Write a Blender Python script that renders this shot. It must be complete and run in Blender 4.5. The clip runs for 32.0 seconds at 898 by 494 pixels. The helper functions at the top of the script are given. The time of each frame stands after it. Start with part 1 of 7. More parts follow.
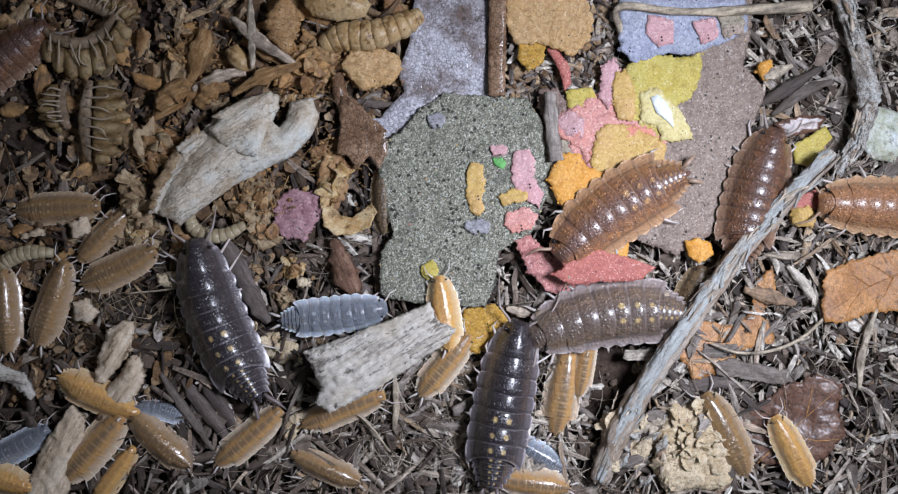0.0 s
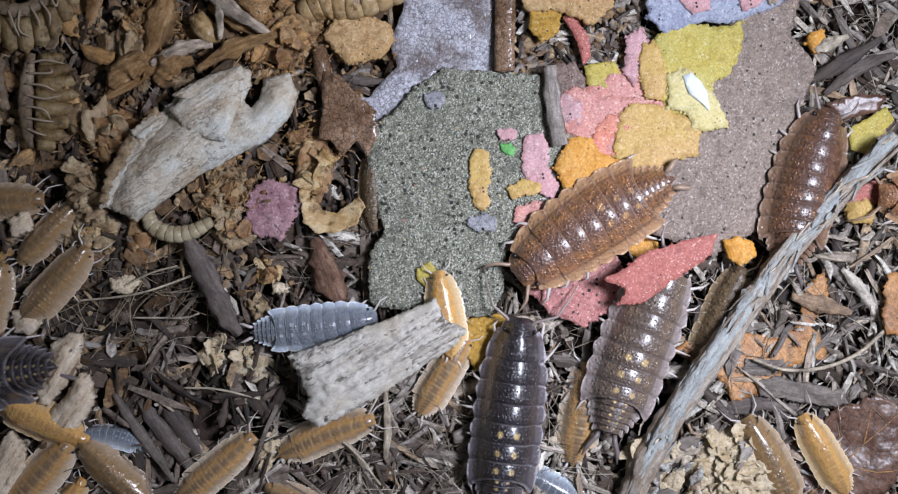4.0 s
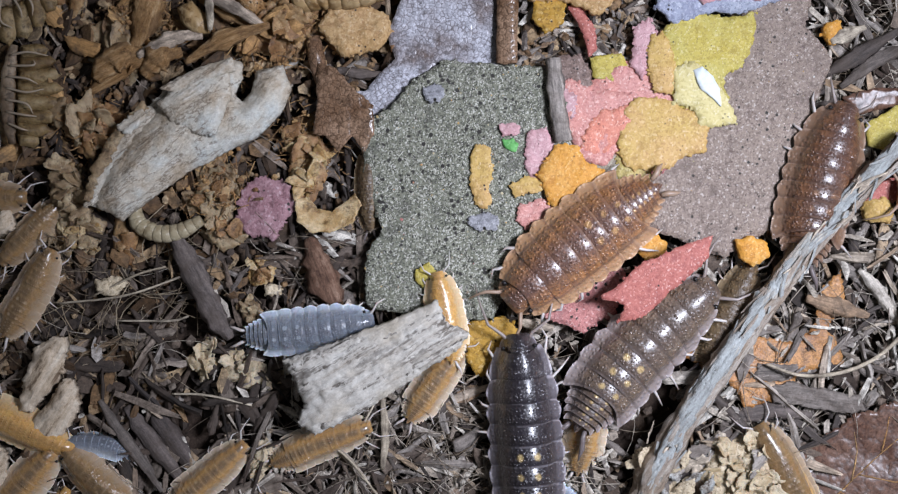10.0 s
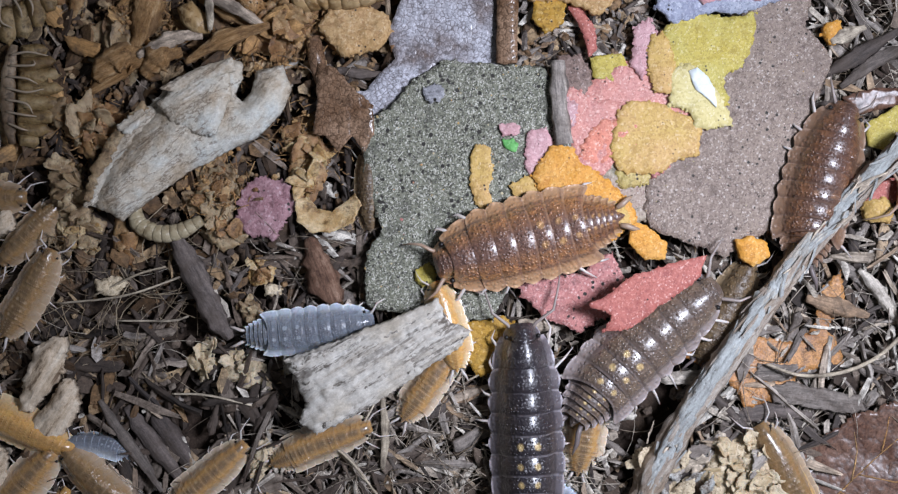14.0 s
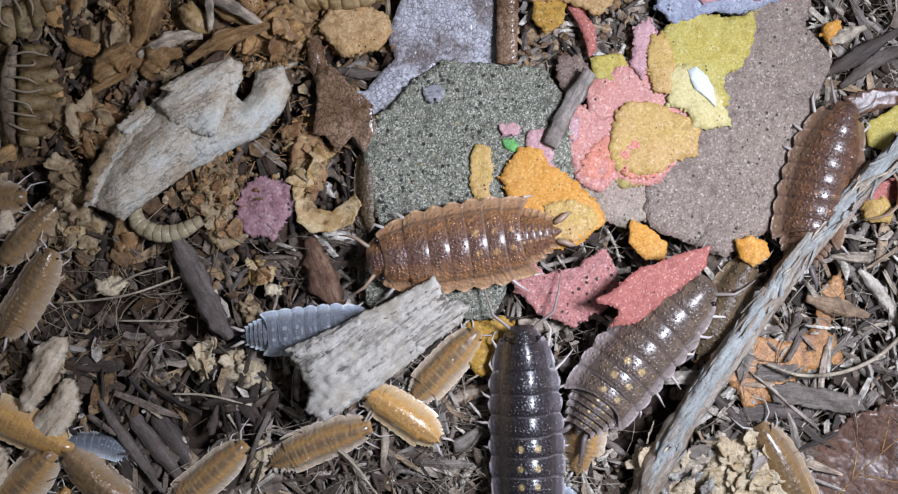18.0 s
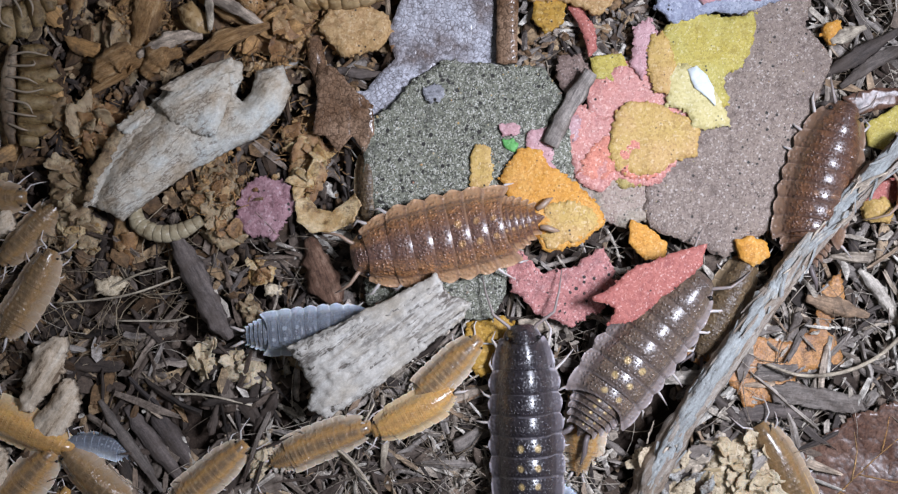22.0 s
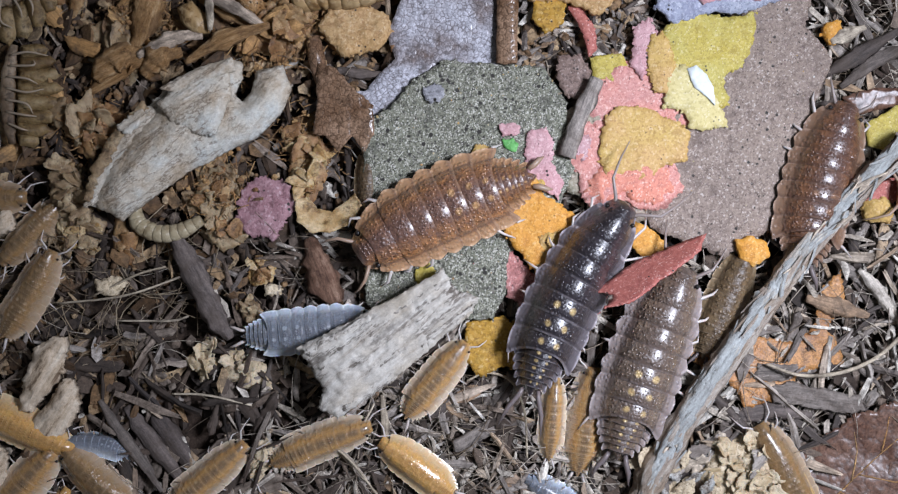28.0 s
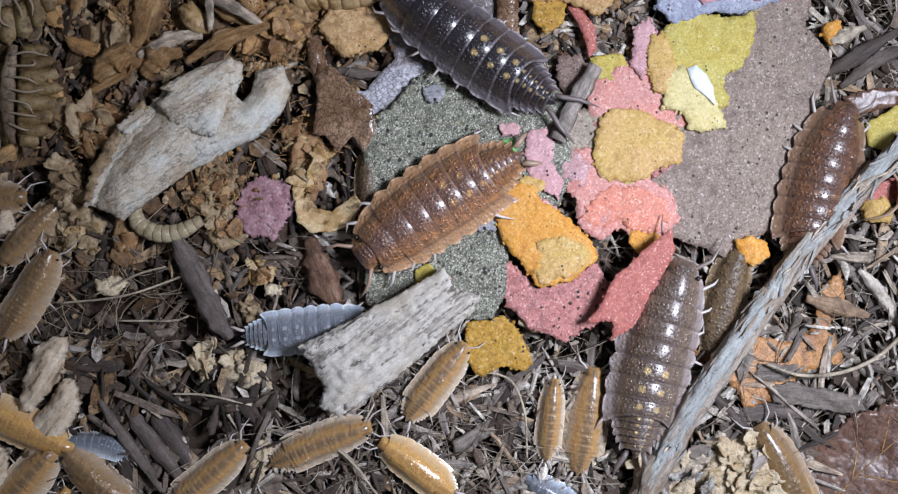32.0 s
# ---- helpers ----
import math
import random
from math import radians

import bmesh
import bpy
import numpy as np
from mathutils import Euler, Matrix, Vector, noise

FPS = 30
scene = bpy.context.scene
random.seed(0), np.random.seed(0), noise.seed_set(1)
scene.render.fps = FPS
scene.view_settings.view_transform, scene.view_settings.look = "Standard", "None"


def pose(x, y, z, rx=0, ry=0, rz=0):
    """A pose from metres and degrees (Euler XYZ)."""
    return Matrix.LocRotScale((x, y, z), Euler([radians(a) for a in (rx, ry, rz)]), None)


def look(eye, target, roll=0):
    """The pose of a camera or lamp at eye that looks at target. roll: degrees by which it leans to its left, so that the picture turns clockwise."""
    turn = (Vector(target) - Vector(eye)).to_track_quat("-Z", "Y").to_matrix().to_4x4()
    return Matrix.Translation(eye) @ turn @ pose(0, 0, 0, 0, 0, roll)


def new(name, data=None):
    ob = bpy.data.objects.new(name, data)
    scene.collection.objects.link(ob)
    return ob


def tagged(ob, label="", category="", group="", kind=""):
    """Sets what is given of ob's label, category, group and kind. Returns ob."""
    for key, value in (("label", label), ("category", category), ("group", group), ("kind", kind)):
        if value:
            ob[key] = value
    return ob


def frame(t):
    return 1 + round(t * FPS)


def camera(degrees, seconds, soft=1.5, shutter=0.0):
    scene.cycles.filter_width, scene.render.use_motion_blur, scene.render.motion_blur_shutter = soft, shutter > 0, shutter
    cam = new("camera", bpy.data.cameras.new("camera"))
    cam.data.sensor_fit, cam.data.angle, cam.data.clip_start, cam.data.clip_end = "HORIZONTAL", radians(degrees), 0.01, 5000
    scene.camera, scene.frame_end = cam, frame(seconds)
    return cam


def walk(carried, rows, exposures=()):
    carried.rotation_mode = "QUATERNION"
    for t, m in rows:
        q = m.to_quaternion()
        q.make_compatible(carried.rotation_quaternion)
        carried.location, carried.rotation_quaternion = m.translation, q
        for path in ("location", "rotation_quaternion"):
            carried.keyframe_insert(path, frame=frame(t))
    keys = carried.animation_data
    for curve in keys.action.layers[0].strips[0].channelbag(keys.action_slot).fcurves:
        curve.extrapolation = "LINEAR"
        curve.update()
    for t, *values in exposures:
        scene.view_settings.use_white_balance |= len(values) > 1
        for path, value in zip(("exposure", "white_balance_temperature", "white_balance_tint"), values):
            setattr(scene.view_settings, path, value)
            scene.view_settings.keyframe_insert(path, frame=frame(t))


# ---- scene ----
from mathutils import geometry

# A tub of leaf litter seen from straight above: woodlice among wood chips and coloured food flakes.
# Plans are drawn in millimetres, x to the right and y up the picture; MM turns them into metres.
MM = 0.001

cam = camera(45, 32.0, soft=1.25, shutter=0.3)
walk(cam, [
    (0, pose(0, 0, 0.1462)),
    (2, pose(0, 0, 0.1462)),
    (2.25, pose(0, 0, 0.1451)),
    (2.5, pose(0, 0, 0.1422)),
    (3, pose(0, 0, 0.1376)),
    (3.5, pose(0, 0, 0.1313)),
    (4, pose(0, 0, 0.1259)),
    (4.5, pose(0, 0, 0.1224)),
    (5, pose(0, 0, 0.1209)),
    (5.5, pose(0, 0, 0.1207)),
    (32, pose(0, 0, 0.1207)),
], exposures=[(0, 0.0), (32, 0.0)])

# ---------------------------------------------------------------- light
world = bpy.data.worlds.new("room")
scene.world = world
world.use_nodes = True
world.node_tree.nodes["Background"].inputs[0].default_value = (0.85, 0.90, 1.0, 1)
world.node_tree.nodes["Background"].inputs[1].default_value = 0.080


def disc_lamp(name, eye, target, size, watts, colour):
    data = bpy.data.lights.new(name, "AREA")
    data.shape, data.size, data.energy, data.color = "DISK", size, watts, colour
    data.spread = radians(75)
    ob = new(name, data)
    ob.matrix_world = look(eye, target)
    return ob


disc_lamp("led_lamp", (0.080, 0.016, 0.128), (0.014, -0.005, 0.0), 0.042, 0.0640, (0.845, 0.89, 1.062))

# ---------------------------------------------------------------- materials


class Nodes:
    """A principled material with short ways to add the usual textures."""

    def __init__(self, name, rough=0.6, spec=0.5, metal=0.0):
        self.mat = bpy.data.materials.new(name)
        self.mat.use_nodes = True
        self.tree = self.mat.node_tree
        self.bsdf = self.tree.nodes["Principled BSDF"]
        self.bsdf.inputs["Roughness"].default_value = rough
        self.bsdf.inputs["Specular IOR Level"].default_value = spec
        self.bsdf.inputs["Metallic"].default_value = metal
        self.at = self.add("ShaderNodeTexCoord").outputs["Object"]

    def add(self, kind):
        return self.tree.nodes.new(kind)

    def link(self, a, b):
        if hasattr(a, "links"):
            self.tree.links.new(a, b)
        else:
            b.default_value = a

    def shifted(self):
        """Object space, moved by the object's own random number so that copies differ."""
        info = self.add("ShaderNodeObjectInfo")
        move = self.add("ShaderNodeVectorMath")
        move.operation = "MULTIPLY_ADD"
        self.link(info.outputs["Random"], move.inputs[0])
        move.inputs[1].default_value = (0.37, 0.21, 0.13)
        self.link(self.at, move.inputs[2])
        self.at = move.outputs[0]

    def stretched(self, sx, sy, sz, turn=0.0):
        """The space drawn out along a line that lies turn radians from x."""
        spin = self.add("ShaderNodeMapping")
        spin.inputs["Rotation"].default_value = (0, 0, -turn)
        self.link(self.at, spin.inputs["Vector"])
        n = self.add("ShaderNodeMapping")
        n.inputs["Scale"].default_value = (sx, sy, sz)
        self.link(spin.outputs[0], n.inputs["Vector"])
        return n.outputs[0]

    def noise(self, scale, detail=4.0, rough=0.6, at=None):
        n = self.add("ShaderNodeTexNoise")
        self.link(at or self.at, n.inputs["Vector"])
        n.inputs["Scale"].default_value = scale
        n.inputs["Detail"].default_value = detail
        n.inputs["Roughness"].default_value = rough
        return n.outputs["Fac"]

    def cells(self, scale, feature="F1", out="Distance"):
        n = self.add("ShaderNodeTexVoronoi")
        n.feature = feature
        self.link(self.at, n.inputs["Vector"])
        n.inputs["Scale"].default_value = scale
        return n.outputs[out]

    def ramp(self, fac, stops):
        n = self.add("ShaderNodeValToRGB")
        self.link(fac, n.inputs[0])
        el = n.color_ramp.elements
        while len(el) < len(stops):
            el.new(0.5)
        for e, (p, c) in zip(el, stops):
            e.position = p
            e.color = (*c, 1) if isinstance(c, tuple) else (c, c, c, 1)
        return n.outputs[0]

    def mix(self, fac, a, b, how="MIX"):
        n = self.add("ShaderNodeMix")
        n.data_type, n.blend_type = "RGBA", how
        self.link(fac, n.inputs[0])
        for v, s in ((a, n.inputs[6]), (b, n.inputs[7])):
            self.link((*v, 1) if isinstance(v, tuple) else v, s)
        return n.outputs[2]

    def maths(self, how, a, b=0.0):
        n = self.add("ShaderNodeMath")
        n.operation = how
        self.link(a, n.inputs[0])
        self.link(b, n.inputs[1])
        return n.outputs[0]

    def colour(self, c):
        self.link((*c, 1) if isinstance(c, tuple) else c, self.bsdf.inputs["Base Color"])

    def bump(self, height, deep_mm, strength=1.0):
        n = self.add("ShaderNodeBump")
        n.inputs["Distance"].default_value = deep_mm * MM
        n.inputs["Strength"].default_value = strength
        old = self.bsdf.inputs["Normal"]
        if old.is_linked:
            self.link(old.links[0].from_socket, n.inputs["Normal"])
        self.link(height, n.inputs["Height"])
        self.link(n.outputs[0], old)


def litter_mat(name, stops, island=False, rough=0.75, turn=0.0):
    """Weathered wood, each piece in its own tone, with grain along the piece."""
    n = Nodes(name, rough, 0.35)
    if island:
        rnd = n.add("ShaderNodeNewGeometry").outputs["Random Per Island"]
        along = None
    else:
        n.shifted()
        rnd = n.add("ShaderNodeObjectInfo").outputs["Random"]
        along = n.stretched(0.12, 1, 1, turn)
    tone = n.ramp(rnd, stops)
    grain = n.noise(1900, 6, 0.75, along)
    fine, blot = n.cells(5200, out="Color"), n.noise(420, 4, 0.65)
    col = n.mix(0.9, tone, n.ramp(grain, [(0.34, 0.3), (0.48, 0.85), (0.64, 1.35)]), "MULTIPLY")
    col = n.mix(0.3, col, n.ramp(fine, [(0.2, 0.5), (0.8, 1.4)]), "MULTIPLY")
    col = n.mix(n.ramp(blot, [(0.45, 0.0), (0.66, 0.65)]), col, (0.075, 0.055, 0.042))
    n.colour(col)
    n.bump(grain, 0.14)
    return n.mat


GREYS = [(0.0, (0.035, 0.028, 0.026)), (0.2, (0.12, 0.098, 0.085)), (0.45, (0.27, 0.235, 0.205)),
         (0.62, (0.40, 0.36, 0.32)), (0.74, (0.34, 0.22, 0.13)), (0.80, (0.45, 0.33, 0.21)), (0.9, (0.57, 0.51, 0.43)), (1.0, (0.75, 0.71, 0.63))]
BROWNS = [(0.0, (0.022, 0.017, 0.014)), (0.4, (0.070, 0.049, 0.037)), (0.7, (0.15, 0.110, 0.082)),
          (0.9, (0.24, 0.19, 0.15)), (1.0, (0.40, 0.34, 0.27))]
RUSTS = [(0.0, (0.05, 0.030, 0.018)), (0.4, (0.17, 0.098, 0.047)), (0.7, (0.31, 0.19, 0.095)), (1.0, (0.50, 0.37, 0.22))]

M_CHIP = litter_mat("chip_wood", GREYS)
M_PALECHIP = litter_mat("pale_chip", [(0.0, (0.26, 0.22, 0.185)), (0.4, (0.44, 0.39, 0.34)), (0.7, (0.56, 0.49, 0.41)), (0.85, (0.50, 0.35, 0.22)), (1.0, (0.70, 0.64, 0.56))])
M_CHIP_STUFF = litter_mat("litter_wood", GREYS, True)
M_BROWN_STUFF = litter_mat("litter_brown", BROWNS, True)
M_PALE_STUFF = litter_mat("litter_pale", [(0.0, (0.30, 0.25, 0.20)), (0.5, (0.50, 0.44, 0.36)), (1.0, (0.72, 0.67, 0.58))], True)
M_RUST_STUFF = litter_mat("litter_rust", RUSTS, True)
M_STRAWFIBRE = litter_mat("straw_fibre", [(0.0, (0.14, 0.10, 0.06)), (0.5, (0.30, 0.23, 0.15)), (1.0, (0.48, 0.40, 0.28))], True)
M_FIBRE = litter_mat("root_fibre", [(0.0, (0.20, 0.15, 0.10)), (0.5, (0.42, 0.35, 0.27)), (1.0, (0.66, 0.59, 0.49))], True)


def soil_mat():
    n = Nodes("soil", 0.9, 0.25)
    big, fine = n.noise(160, 5), n.noise(2200, 6, 0.7)
    col = n.ramp(big, [(0.3, (0.018, 0.012, 0.009)), (0.55, (0.05, 0.034, 0.025)), (0.75, (0.11, 0.075, 0.05))])
    n.colour(n.mix(0.8, col, n.ramp(fine, [(0.3, 0.3), (0.7, 1.6)]), "MULTIPLY"))
    n.bump(fine, 0.15)
    return n.mat


def flake_mat(name, base, light, dark, grain=2600, pores=0.0, sparkle=0.5, second=None, rough=0.62, deep=0.16, grit=0.55):
    """Pressed dry food: fine coloured grains, glints painted as pale sparks and a few dark pits."""
    n = Nodes(name, rough, 0.4)
    bits, g2, big, mid = n.cells(grain * 2.0, out="Color"), n.noise(grain * 0.5, 5, 0.75), n.noise(170, 4, 0.6), n.noise(620, 4, 0.65)
    col = n.mix(n.ramp(big, [(0.38, 0.0), (0.60, 0.85)]), base, second or light)
    tones = n.ramp(bits, [(0.18, dark), (0.34, base), (0.62, base), (0.80, light)])
    col = n.mix(grit, col, tones)
    col = n.mix(n.ramp(g2, [(0.36, 0.8), (0.46, 0.0)]), col, dark)
    col = n.mix(n.ramp(mid, [(0.36, 0.45), (0.46, 0.0)]), col, dark)
    # sparkle of the grit painted in: some grains coloured almost white
    spark = n.maths("MULTIPLY", n.ramp(bits, [(0.80, 0.0), (0.87, sparkle * 0.6)]), n.ramp(mid, [(0.40, 0.25), (0.55, 1.0)]))
    col = n.mix(spark, col, tuple(min(1, c * 0.65 + 0.30) for c in light))
    if pores:
        hole = n.maths("MULTIPLY", n.ramp(n.cells(1350), [(0.12 + 0.14 * pores, 1.0), (0.19 + 0.14 * pores, 0.0)]), n.ramp(n.noise(560, 3, 0.7), [(0.58 - 0.06 * pores, 0.0), (0.63 - 0.06 * pores, 1.0)]))
        col = n.mix(hole, col, (0.025, 0.022, 0.018))
        n.bump(hole, 0.25, -1.0)
    n.colour(col)
    n.bump(mid, deep)
    n.bump(g2, deep * 0.5)
    n.bump(n.ramp(bits, [(0.0, 0.0), (1.0, 1.0)]), deep * 0.25)
    return n.mat


M_GREEN = flake_mat("green_grey_flake", (0.20, 0.205, 0.15), (0.55, 0.535, 0.46), (0.028, 0.026, 0.022), 3900, 1.15, 1.0, (0.17, 0.175, 0.12), deep=0.2, grit=0.85)
M_OLIVE = flake_mat("olive_flake", (0.30, 0.28, 0.20), (0.46, 0.43, 0.34), (0.13, 0.11, 0.08), 2700, 0.4, 0.4, (0.46, 0.28, 0.26))
M_MAUVE = flake_mat("mauve_brown_flake", (0.275, 0.212, 0.172), (0.48, 0.395, 0.335), (0.115, 0.08, 0.066), 3000, 0.6, 0.9, (0.33, 0.257, 0.20), 0.48, 0.34, 0.5)
M_PINK = flake_mat("pink_flake", (0.60, 0.30, 0.265), (0.76, 0.50, 0.43), (0.42, 0.165, 0.15), 3000, 0.25, 0.8, (0.66, 0.23, 0.16))
M_PALEPINK = flake_mat("pale_pink_flake", (0.58, 0.35, 0.36), (0.74, 0.53, 0.53), (0.40, 0.22, 0.23), 2800, 0.3, 0.5, (0.56, 0.26, 0.27))
M_RED = flake_mat("coral_red_flake", (0.45, 0.145, 0.115), (0.64, 0.30, 0.24), (0.29, 0.08, 0.07), 3000, 0.1, 0.9, (0.40, 0.12, 0.10))
M_ROSE = flake_mat("rose_flake", (0.47, 0.20, 0.185), (0.64, 0.37, 0.34), (0.20, 0.08, 0.08), 3000, 0.9, 0.8, (0.52, 0.19, 0.16), deep=0.22)
M_ORANGE = flake_mat("orange_flake", (0.66, 0.30, 0.04), (0.76, 0.44, 0.12), (0.48, 0.20, 0.03), 2500, 0.1, 0.4, (0.60, 0.35, 0.11))
M_YELLOW = flake_mat("yellow_flake", (0.52, 0.41, 0.075), (0.64, 0.55, 0.20), (0.34, 0.255, 0.045), 2900, 0.15, 0.6, (0.44, 0.42, 0.15))
M_AMBER = flake_mat("amber_flake", (0.56, 0.38, 0.11), (0.68, 0.50, 0.22), (0.40, 0.24, 0.07), 2400, 0.1, 0.55, (0.58, 0.33, 0.17))
M_PALEYELLOW = flake_mat("pale_yellow_flake", (0.64, 0.56, 0.27), (0.74, 0.67, 0.42), (0.48, 0.40, 0.16), 2300, 0.08, 0.45, (0.60, 0.49, 0.18))
M_BLUE = flake_mat("lavender_blue_flake", (0.34, 0.37, 0.48), (0.52, 0.54, 0.63), (0.17, 0.18, 0.25), 2700, 0.3, 0.6, (0.30, 0.33, 0.36))
M_PEACH = flake_mat("peach_flake", (0.52, 0.34, 0.16), (0.66, 0.49, 0.28), (0.34, 0.19, 0.08), 2600, 0.1, 0.4, (0.50, 0.29, 0.10), deep=0.3)
M_MUSTARD = flake_mat("mustard_flake", (0.46, 0.26, 0.035), (0.60, 0.40, 0.10), (0.22, 0.12, 0.02), 2000, 0.25, 0.6, (0.42, 0.22, 0.03), deep=0.3)
M_CREAM = flake_mat("cream_crumb", (0.72, 0.60, 0.42), (0.82, 0.73, 0.56), (0.28, 0.20, 0.12), 3000, 0.12, 0.3, (0.60, 0.46, 0.26), deep=0.4)
M_TAN = flake_mat("tan_crumb", (0.44, 0.255, 0.105), (0.56, 0.41, 0.24), (0.15, 0.08, 0.035), 2900, 0.2, 0.4, (0.28, 0.15, 0.06), deep=0.35)
M_MAUVEBROWN = flake_mat("mauve_umber_flake", (0.20, 0.135, 0.11), (0.34, 0.25, 0.21), (0.07, 0.045, 0.038), 2600, 0.8, 0.6)
M_OLIVEYELLOW = flake_mat("olive_yellow_flake", (0.44, 0.37, 0.12), (0.58, 0.50, 0.24), (0.26, 0.20, 0.07), 2600, 0.2, 0.5, (0.50, 0.33, 0.14))
M_LILACGREY = flake_mat("lilac_grey_flake", (0.27, 0.27, 0.29), (0.46, 0.46, 0.48), (0.10, 0.10, 0.11), 3200, 0.7, 0.8)
M_GRASS = flake_mat("green_flake", (0.12, 0.40, 0.10), (0.24, 0.54, 0.20), (0.07, 0.26, 0.06), 2400)
M_MAUVEPINK = flake_mat("mauve_pink_flake", (0.33, 0.17, 0.19), (0.46, 0.29, 0.31), (0.17, 0.08, 0.09), 2400, 0.5, 0.6)
M_WHITE = flake_mat("white_chip", (0.70, 0.76, 0.75), (0.80, 0.84, 0.83), (0.60, 0.66, 0.65), 1500, 0, 0.1, deep=0.03)


def bone_mat():
    n = Nodes("pale_husk", 0.55, 0.4)
    big, mid, fine = n.noise(190, 5, 0.65), n.noise(700, 7, 0.75, n.stretched(0.4, 1, 1, 0.6)), n.noise(3000, 5, 0.75)
    lines = n.noise(330, 5, 0.7, n.stretched(0.25, 1, 1, 0.6))
    col = n.ramp(big, [(0.32, (0.37, 0.27, 0.17)), (0.42, (0.56, 0.48, 0.37)), (0.53, (0.63, 0.59, 0.50)), (0.66, (0.61, 0.63, 0.59))])
    col = n.mix(n.ramp(mid, [(0.36, 0.6), (0.46, 0.0)]), col, (0.30, 0.22, 0.14))
    col = n.mix(n.ramp(mid, [(0.56, 0.0), (0.66, 0.65)]), col, (0.74, 0.72, 0.66))
    col = n.mix(n.ramp(lines, [(0.455, 0.0), (0.475, 0.75), (0.495, 0.0)]), col, (0.16, 0.11, 0.07))
    n.colour(n.mix(0.5, col, n.ramp(fine, [(0.3, 0.5), (0.65, 1.25)]), "MULTIPLY"))
    n.bump(lines, 0.5)
    n.bump(mid, 0.35)
    n.bump(fine, 0.06)
    return n.mat


def bark_mat(turn):
    """White rotten bark, fissured along a line that lies turn radians from x."""
    n = Nodes("white_bark", 0.9, 0.2)
    grain, fine = n.noise(1500, 8, 0.75, n.stretched(0.13, 1.0, 1.0, turn)), n.noise(3800, 4, 0.75)
    deep, where = n.noise(620, 6, 0.72, n.stretched(0.16, 1.0, 1.0, turn)), n.noise(190, 4, 0.6)
    col = n.ramp(grain, [(0.30, (0.34, 0.295, 0.24)), (0.41, (0.50, 0.46, 0.40)), (0.54, (0.60, 0.57, 0.51)), (0.70, (0.70, 0.68, 0.63))])
    col = n.mix(n.ramp(where, [(0.48, 0.0), (0.66, 0.55)]), col, (0.54, 0.46, 0.34))
    crack = n.maths("MULTIPLY", n.ramp(deep, [(0.44, 1.0), (0.49, 0.0)]), n.ramp(where, [(0.42, 1.0), (0.56, 0.15)]))
    col = n.mix(n.maths("MULTIPLY", crack, 0.85), col, (0.09, 0.07, 0.055))
    n.colour(n.mix(0.45, col, n.ramp(fine, [(0.3, 0.55), (0.65, 1.2)]), "MULTIPLY"))
    n.bump(crack, 0.5, -1.0)
    n.bump(grain, 0.22)
    n.bump(fine, 0.05)
    return n.mat


def leaf_mat(name, dull, sheen, vein, rough, cells=1500, wet=0.5):
    """Dead leaf: a net of fine veins, with sheen painted into the colour as paler patches."""
    n = Nodes(name, rough, wet)
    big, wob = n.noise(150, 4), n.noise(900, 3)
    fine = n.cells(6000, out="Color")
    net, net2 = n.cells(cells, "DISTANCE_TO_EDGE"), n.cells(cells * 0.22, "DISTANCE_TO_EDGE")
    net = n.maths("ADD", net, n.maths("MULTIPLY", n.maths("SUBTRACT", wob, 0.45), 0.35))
    # sheen is a painted tone here; the roughness stays even
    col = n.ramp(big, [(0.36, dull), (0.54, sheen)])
    col = n.mix(n.ramp(net, [(0.03, 0.6), (0.12, 0.0)]), col, vein)
    col = n.mix(n.ramp(net2, [(0.0, 0.3), (0.02, 0.0)]), col, vein)
    col = n.mix(0.5, col, n.ramp(n.noise(1600, 4), [(0.3, 0.6), (0.7, 1.25)]), "MULTIPLY")
    col = n.mix(n.ramp(n.noise(520, 5, 0.7), [(0.58, 0.0), (0.66, 0.75)]), col, tuple(c * 0.35 for c in dull))
    n.colour(n.mix(0.6, col, n.ramp(fine, [(0.2, 0.55), (0.8, 1.45)]), "MULTIPLY"))
    n.bump(n.ramp(net, [(0.0, 0.0), (0.25, 1.0)]), 0.02)
    n.bump(big, 0.4)
    return n.mat


def twig_mat():
    n = Nodes("lichen_bark", 0.85, 0.25)
    big, mid, fine = n.noise(170, 5, 0.65), n.noise(900, 7, 0.75), n.noise(3600, 4, 0.7)
    col = n.ramp(mid, [(0.36, (0.05, 0.038, 0.03)), (0.43, (0.26, 0.21, 0.165)), (0.51, (0.48, 0.45, 0.40)), (0.64, (0.68, 0.67, 0.63))])
    col = n.mix(n.ramp(big, [(0.44, 0.0), (0.58, 0.7)]), col, n.ramp(mid, [(0.30, (0.24, 0.25, 0.245)), (0.55, (0.55, 0.585, 0.575))]))
    n.colour(n.mix(0.7, col, n.ramp(fine, [(0.3, 0.4), (0.7, 1.35)]), "MULTIPLY"))
    n.bump(mid, 0.35)
    n.bump(fine, 0.05)
    return n.mat


